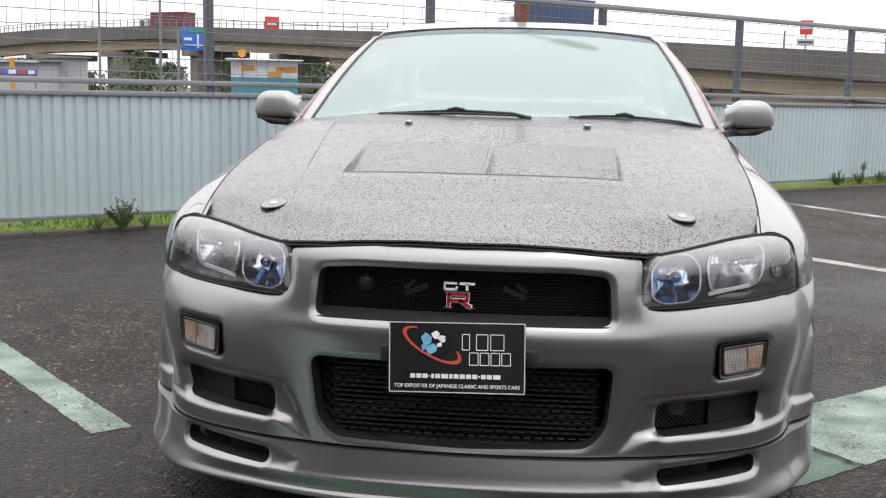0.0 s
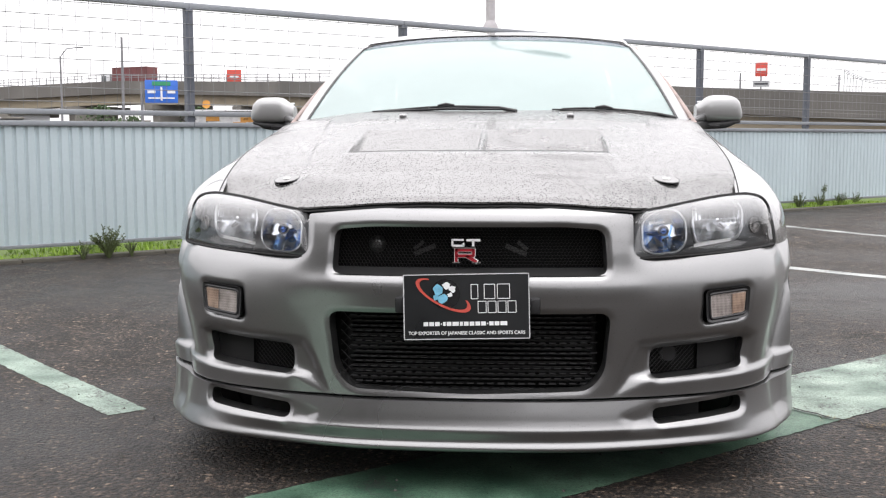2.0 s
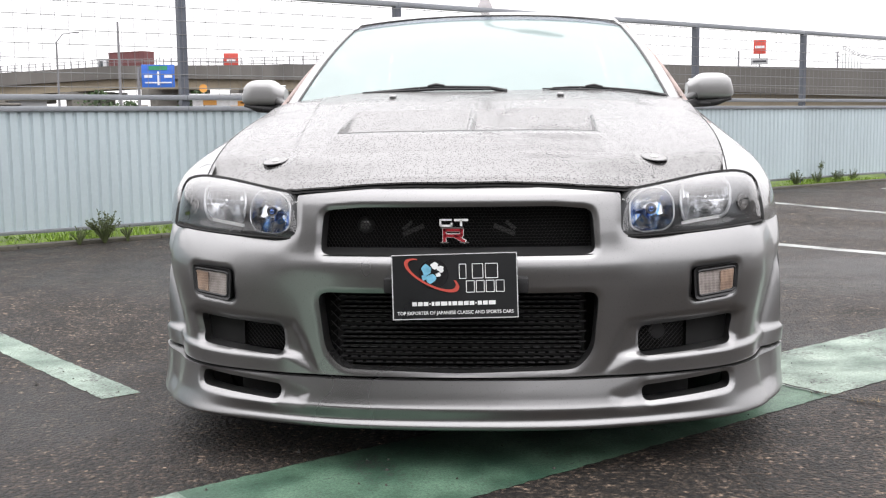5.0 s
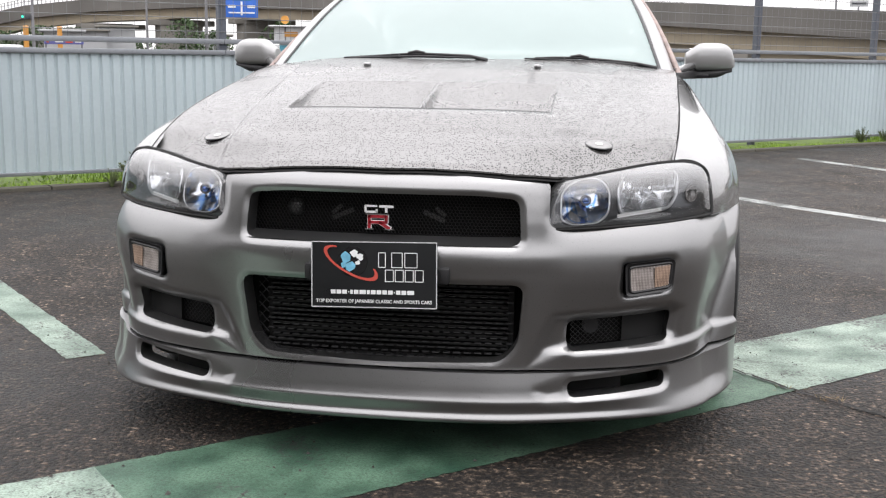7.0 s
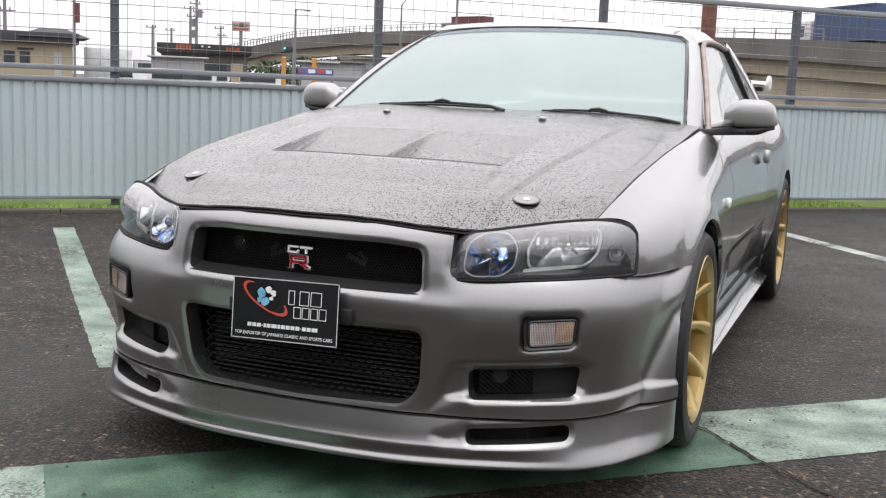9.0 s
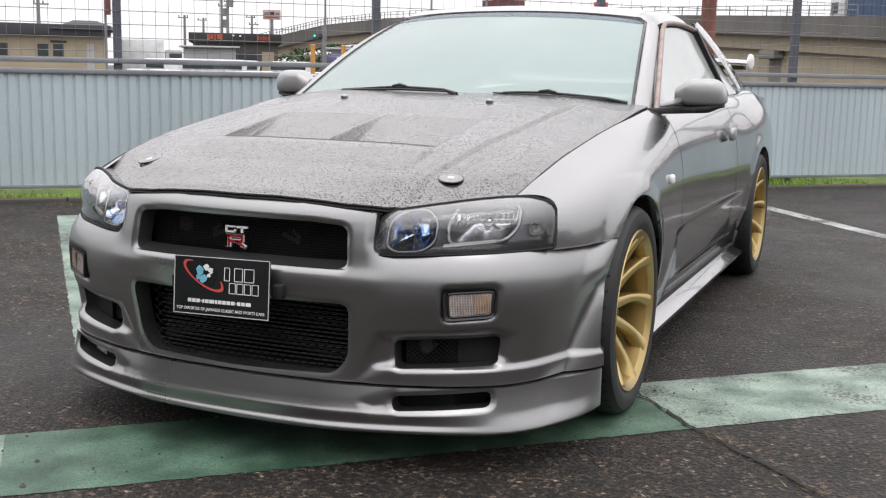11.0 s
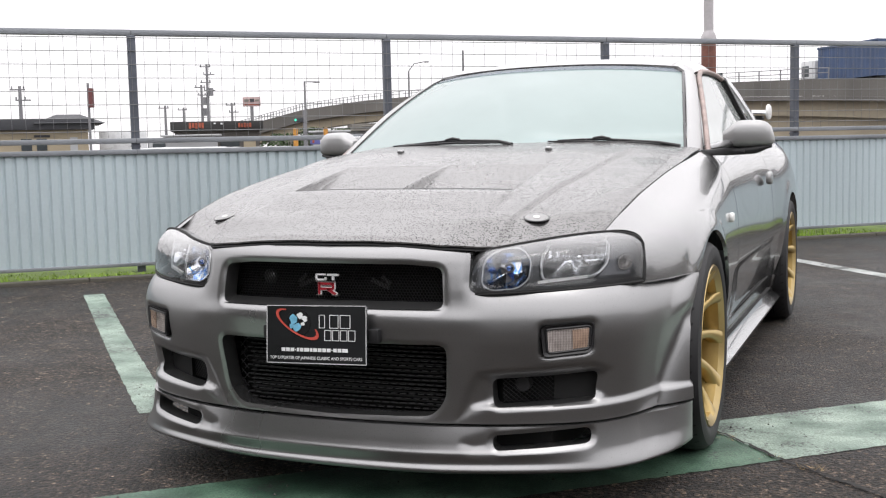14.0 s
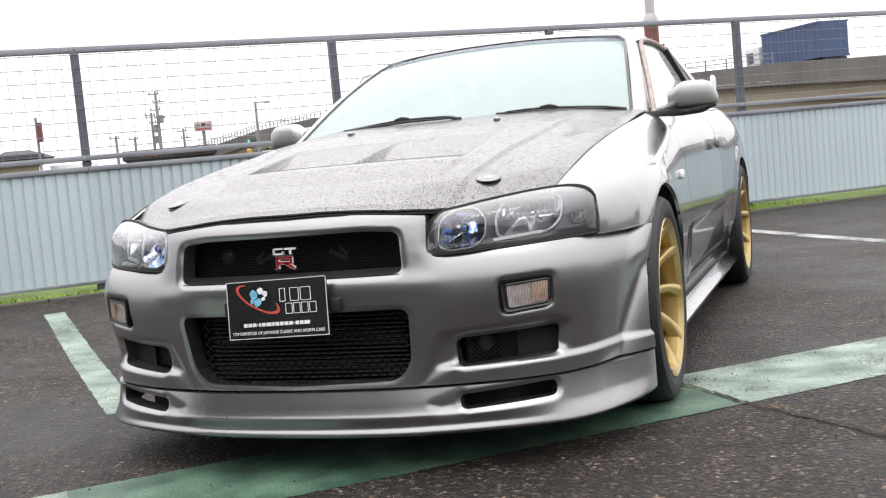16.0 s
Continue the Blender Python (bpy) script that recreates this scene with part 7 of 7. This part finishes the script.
def utility_pole(az, d, h, eye, arms=2, cans=1):
    x, y = polar(az, d, eye)
    top = empty("utility_pole", "concrete utility pole with cross arms", "utility pole", "utility poles", at=(x, y, 0))
    tube("shaft", [(0, 0, 0), (0, 0, h)], [0.15, 0.09], M_FARPOLE, top, "", 8)
    for i in range(arms):
        z = h - 0.25 - i * 0.62
        bm = bmesh.new()
        box(bm, (-0.55 + 0.28 * (i % 2), -0.05, z), (0.60 - 0.30 * ((i + 1) % 2), 0.05, z + 0.08), Matrix.Rotation(0.6, 4, "Z"))
        arm = part("cross_arm", bm, M_FARPOLE, top)
        for xx in (-0.2, 0.25) if i % 2 else (-0.4, 0.2):
            tube("insulator", [(xx, 0.55 * xx, z + 0.08), (xx, 0.55 * xx, z + 0.24)], 0.045, M_FARPOLE, arm, "", 6)
    for i in range(cans):
        sgn = 1 if i % 2 == 0 else -1
        tube("transformer", [(sgn * 0.30, 0, h - 2.5 - 0.7 * i), (sgn * 0.30, 0, h - 1.9 - 0.7 * i)], 0.21, M_FARPOLE, top, "", 8)


utility_pole(-34.38, 90, 8.2, E14, 4, 2)
utility_pole(-34.68, 92, 6.7, E14, 2, 1)
utility_pole(-36.5, 95, 5.2, E14, 1, 0)
utility_pole(-35.6, 104, 5.4, E14, 1, 0)
utility_pole(-33.2, 100, 5.6, E14, 2, 0)
utility_pole(-43.3, 70, 5.3, E14, 2, 0)
utility_pole(-20.55, 92, 9.2, (0.15, -3.5), 0, 0)
utility_pole(10.6, 120, 8.0, (0.15, -3.5), 0, 0)
utility_pole(15.25, 190, 11.6, (0.15, -3.5), 3, 0)


def street_lamp(az, d, h, eye, reach, rise):
    x, y = polar(az, d, eye)
    top = empty("street_lamp", "grey street lamp with a bent arm", "street lamp", "street lamps", at=(x, y, 0))
    top.rotation_euler = (0, 0, radians(-az))
    tube("pole", [(0, 0, 0), (0, 0, h)], [0.12, 0.07], M_FARPOLE, top, "", 8)
    tube("arm", [(0, 0, h - 0.05), (reach * 0.35, 0, h + rise * 0.8), (reach, 0, h + rise)], 0.05, M_FARPOLE, top, "", 6)
    v, f = ellipsoid((reach + 0.15, 0, h + rise - 0.02), (0.28, 0.12, 0.07), 8, 12, 0.8)
    raw("lamp_head", v, f, M_FARPOLE, top, smooth=True)


street_lamp(-29.5, 85, 6.45, E9, 0.75, -0.05)
street_lamp(-23.45, 100, 8.2, (0.15, -3.5), 1.5, 0.8)

x, y = polar(-29.6, 75, E9)
signal = empty("traffic_light", "traffic light showing green on a pole", "traffic light", at=(x, y, 0))
tube("pole", [(0, 0, 0), (0, 0, 3.9)], 0.07, M_FARPOLE, signal, "", 8)
bm = bmesh.new()
box(bm, (-0.62, -0.22, 3.06), (0.02, -0.05, 3.38), None, 0.05)
head = part("signal_head", bm, M_SHOPROOF, signal, "dark signal box", auto=40)
for i, mm in enumerate((M_LITGREEN, M_GLASSDARK, M_GLASSDARK)):
    bm = bmesh.new()
    disc(bm, (-0.50 + 0.20 * i, -0.235, 3.22), (0, -1, 0), 0.085, 0.03, 14)
    part("signal_lens", bm, mm, head, auto=40)

for az, d, h in ((-30.05, 60, 2.27), (-28.5, 62, 2.31)):
    x, y = polar(az, d, E9)
    post = empty("orange_post", "orange painted post by the road", "post", "orange posts", at=(x, y, 0))
    tube("shaft", [(0, 0, 0), (0, 0, h)], 0.13, M_POSTORANGE, post, "", 10)
    tube("cap", [(0, 0, h), (0, 0, h + 0.06)], [0.15, 0.10], M_POSTORANGE, post, "", 10)

x, y = polar(-16.5, 60)
warn = empty("warning_sign", "round yellow sign on a pole", "road sign", at=(x, y, 0))
tube("pole", [(0, 0, 0), (0, 0, 2.85)], 0.04, M_FARPOLE, warn, "", 6)
bm = bmesh.new()
disc(bm, (0, -0.06, 2.88), (0, -1, 0), 0.22, 0.03, 20)
part("board", bm, M_POSTORANGE, warn, "yellow disc", auto=40)

# pale lattice masts with slack cables, far beyond the elevated road
x, y = polar(15.9, 200)
mast = empty("lattice_mast", "pale cluster of masts with slack cables", "mast", at=(x, y, 0))
mast.rotation_euler = (0, 0, radians(-15.9))
for i in range(7):
    xx = -1.45 + i * 0.48
    tube("leg", [(xx, 0.2 * (i % 2), 0), (xx, 0.2 * (i % 2), 13.0 - 0.30 * i - 0.5 * (i % 3))], 0.07, M_WALLGREY, mast, "", 5)
for i in range(3):
    pts = [(-1.4 + t * 8.0, 0, 13.0 - 0.25 * i - 2.6 * math.sin(min(1, t * 1.1) * math.pi * 0.5) + 0.9 * t * t) for t in np.linspace(0, 1, 14)]
    tube("cable", pts, 0.06, M_WALLGREY, mast, "", 5)
# banded pole by the shop
x, y = polar(-40.15, 55, E14)
bp_ = empty("banner_pole", "thin pole with red sleeve", "pole", at=(x, y, 0))
tube("shaft", [(0, 0, 0), (0, 0, 4.5)], 0.06, M_FARPOLE, bp_, "", 8)
tube("sleeve", [(0.16, 0, 3.35), (0.16, 0, 4.25)], 0.13, M_CONTAINER_RED, bp_, "red sleeve", 8)


def far_car(az, d, yaw, eye):
    x, y = polar(az, d, eye)
    top = empty("parked_car", "small white car parked far off", "car", "far cars", at=(x, y, 0))
    top.rotation_euler = (0, 0, radians(yaw))
    bm = bmesh.new()
    box(bm, (-2.0, -0.8, 0.25), (2.0, 0.8, 0.85), None, 0.15)
    box(bm, (-1.1, -0.7, 0.8), (1.2, 0.7, 1.42), None, 0.22)
    part("body", bm, M_CARWHITE, top, auto=40)
    bm = bmesh.new()
    box(bm, (-1.0, -0.72, 0.92), (1.1, 0.72, 1.28), None, 0.05)
    part("glass", bm, M_GLASSDARK, top, auto=40)
    for xx in (-1.25, 1.25):
        for yy in (-0.75, 0.75):
            bm = bmesh.new()
            disc(bm, (xx, yy, 0.3), (0, 1, 0), 0.3, 0.2, 16)
            part("wheel", bm, M_RUBBER, top, auto=40)


for az, d, yaw in ((-36.25, 58, 80), (-34.55, 60, 25), (-33.8, 64, 30), (-31.2, 66, 15), (-37.4, 61, 40)):
    far_car(az, d, yaw, E14)


def bush(az, d, eye, w, h, seed):
    r = random.Random(seed)
    x, y = polar(az, d, eye)
    top = empty("tree", "dark green shrub under the elevated road", "tree", "far shrubs", at=(x, y, 0))
    tube("trunk", [(0, 0, 0), (0.05, 0, h * 0.5), (0.0, 0.1, h * 0.8)], [0.10, 0.07, 0.03], M_FARPOLE, top, "", 6)
    lv, lf = [], []
    for i in range(700):
        a, rr, zz = r.uniform(0, 6.28), math.sqrt(r.random()), r.random()
        k = w * 0.5 * rr * (0.45 + 0.75 * math.sin(math.pi * min(1, zz * 0.9 + 0.12))) * (0.8 + 0.35 * math.sin(a * 3 + seed))
        c = Vector((k * math.cos(a), k * math.sin(a), 0.2 + h * zz))
        s = r.uniform(0.06, 0.2)
        d1 = Vector((r.uniform(-1, 1), r.uniform(-1, 1), r.uniform(-1, 1))).normalized()
        e1 = d1.orthogonal().normalized()
        o = len(lv)
        lv += [c - d1 * s, c + e1 * s * 0.6, c + d1 * s, c - e1 * s * 0.6]
        lf.append((o, o + 1, o + 2, o + 3))
    raw("crown", lv, lf, M_TREE, top)


for i, (az, d, w, h) in enumerate(((-30.2, 100, 4.5, 2.6), (-28.6, 101, 5.0, 3.1), (-27.0, 102, 4.5, 3.0), (-21.6, 92, 4.0, 3.6), (-20.2, 94, 4.0, 2.8), (-16.8, 88, 3.5, 3.4), (-12.5, 80, 3.5, 2.6), (-24.0, 104, 4, 2.0))):
    bush(az, d, (0.15, -3.5), w, h, i)

# ---- behind the camera: unseen plain blocks added to shape light and reflections ----
hall = empty("unseen_hall", "unseen plain grey block added to shape light and reflections", "building", kind="structure")
bm = bmesh.new()
box(bm, (-45, -30, 0), (45, -18, 3.4), LOT_M)
part("unseen_hall_wall", bm, M_HALL, hall)
bm = bmesh.new()
box(bm, (-45.5, -30.5, 3.4), (45.5, -17.5, 3.7), LOT_M)
part("unseen_hall_roof", bm, M_SHOPROOF, hall)
# unseen dark block, added to shade the left and darken its reflections
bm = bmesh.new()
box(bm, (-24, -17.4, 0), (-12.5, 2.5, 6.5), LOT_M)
part("shading_wing", bm, M_WING, hall, "unseen dark brown block added to darken the left side")
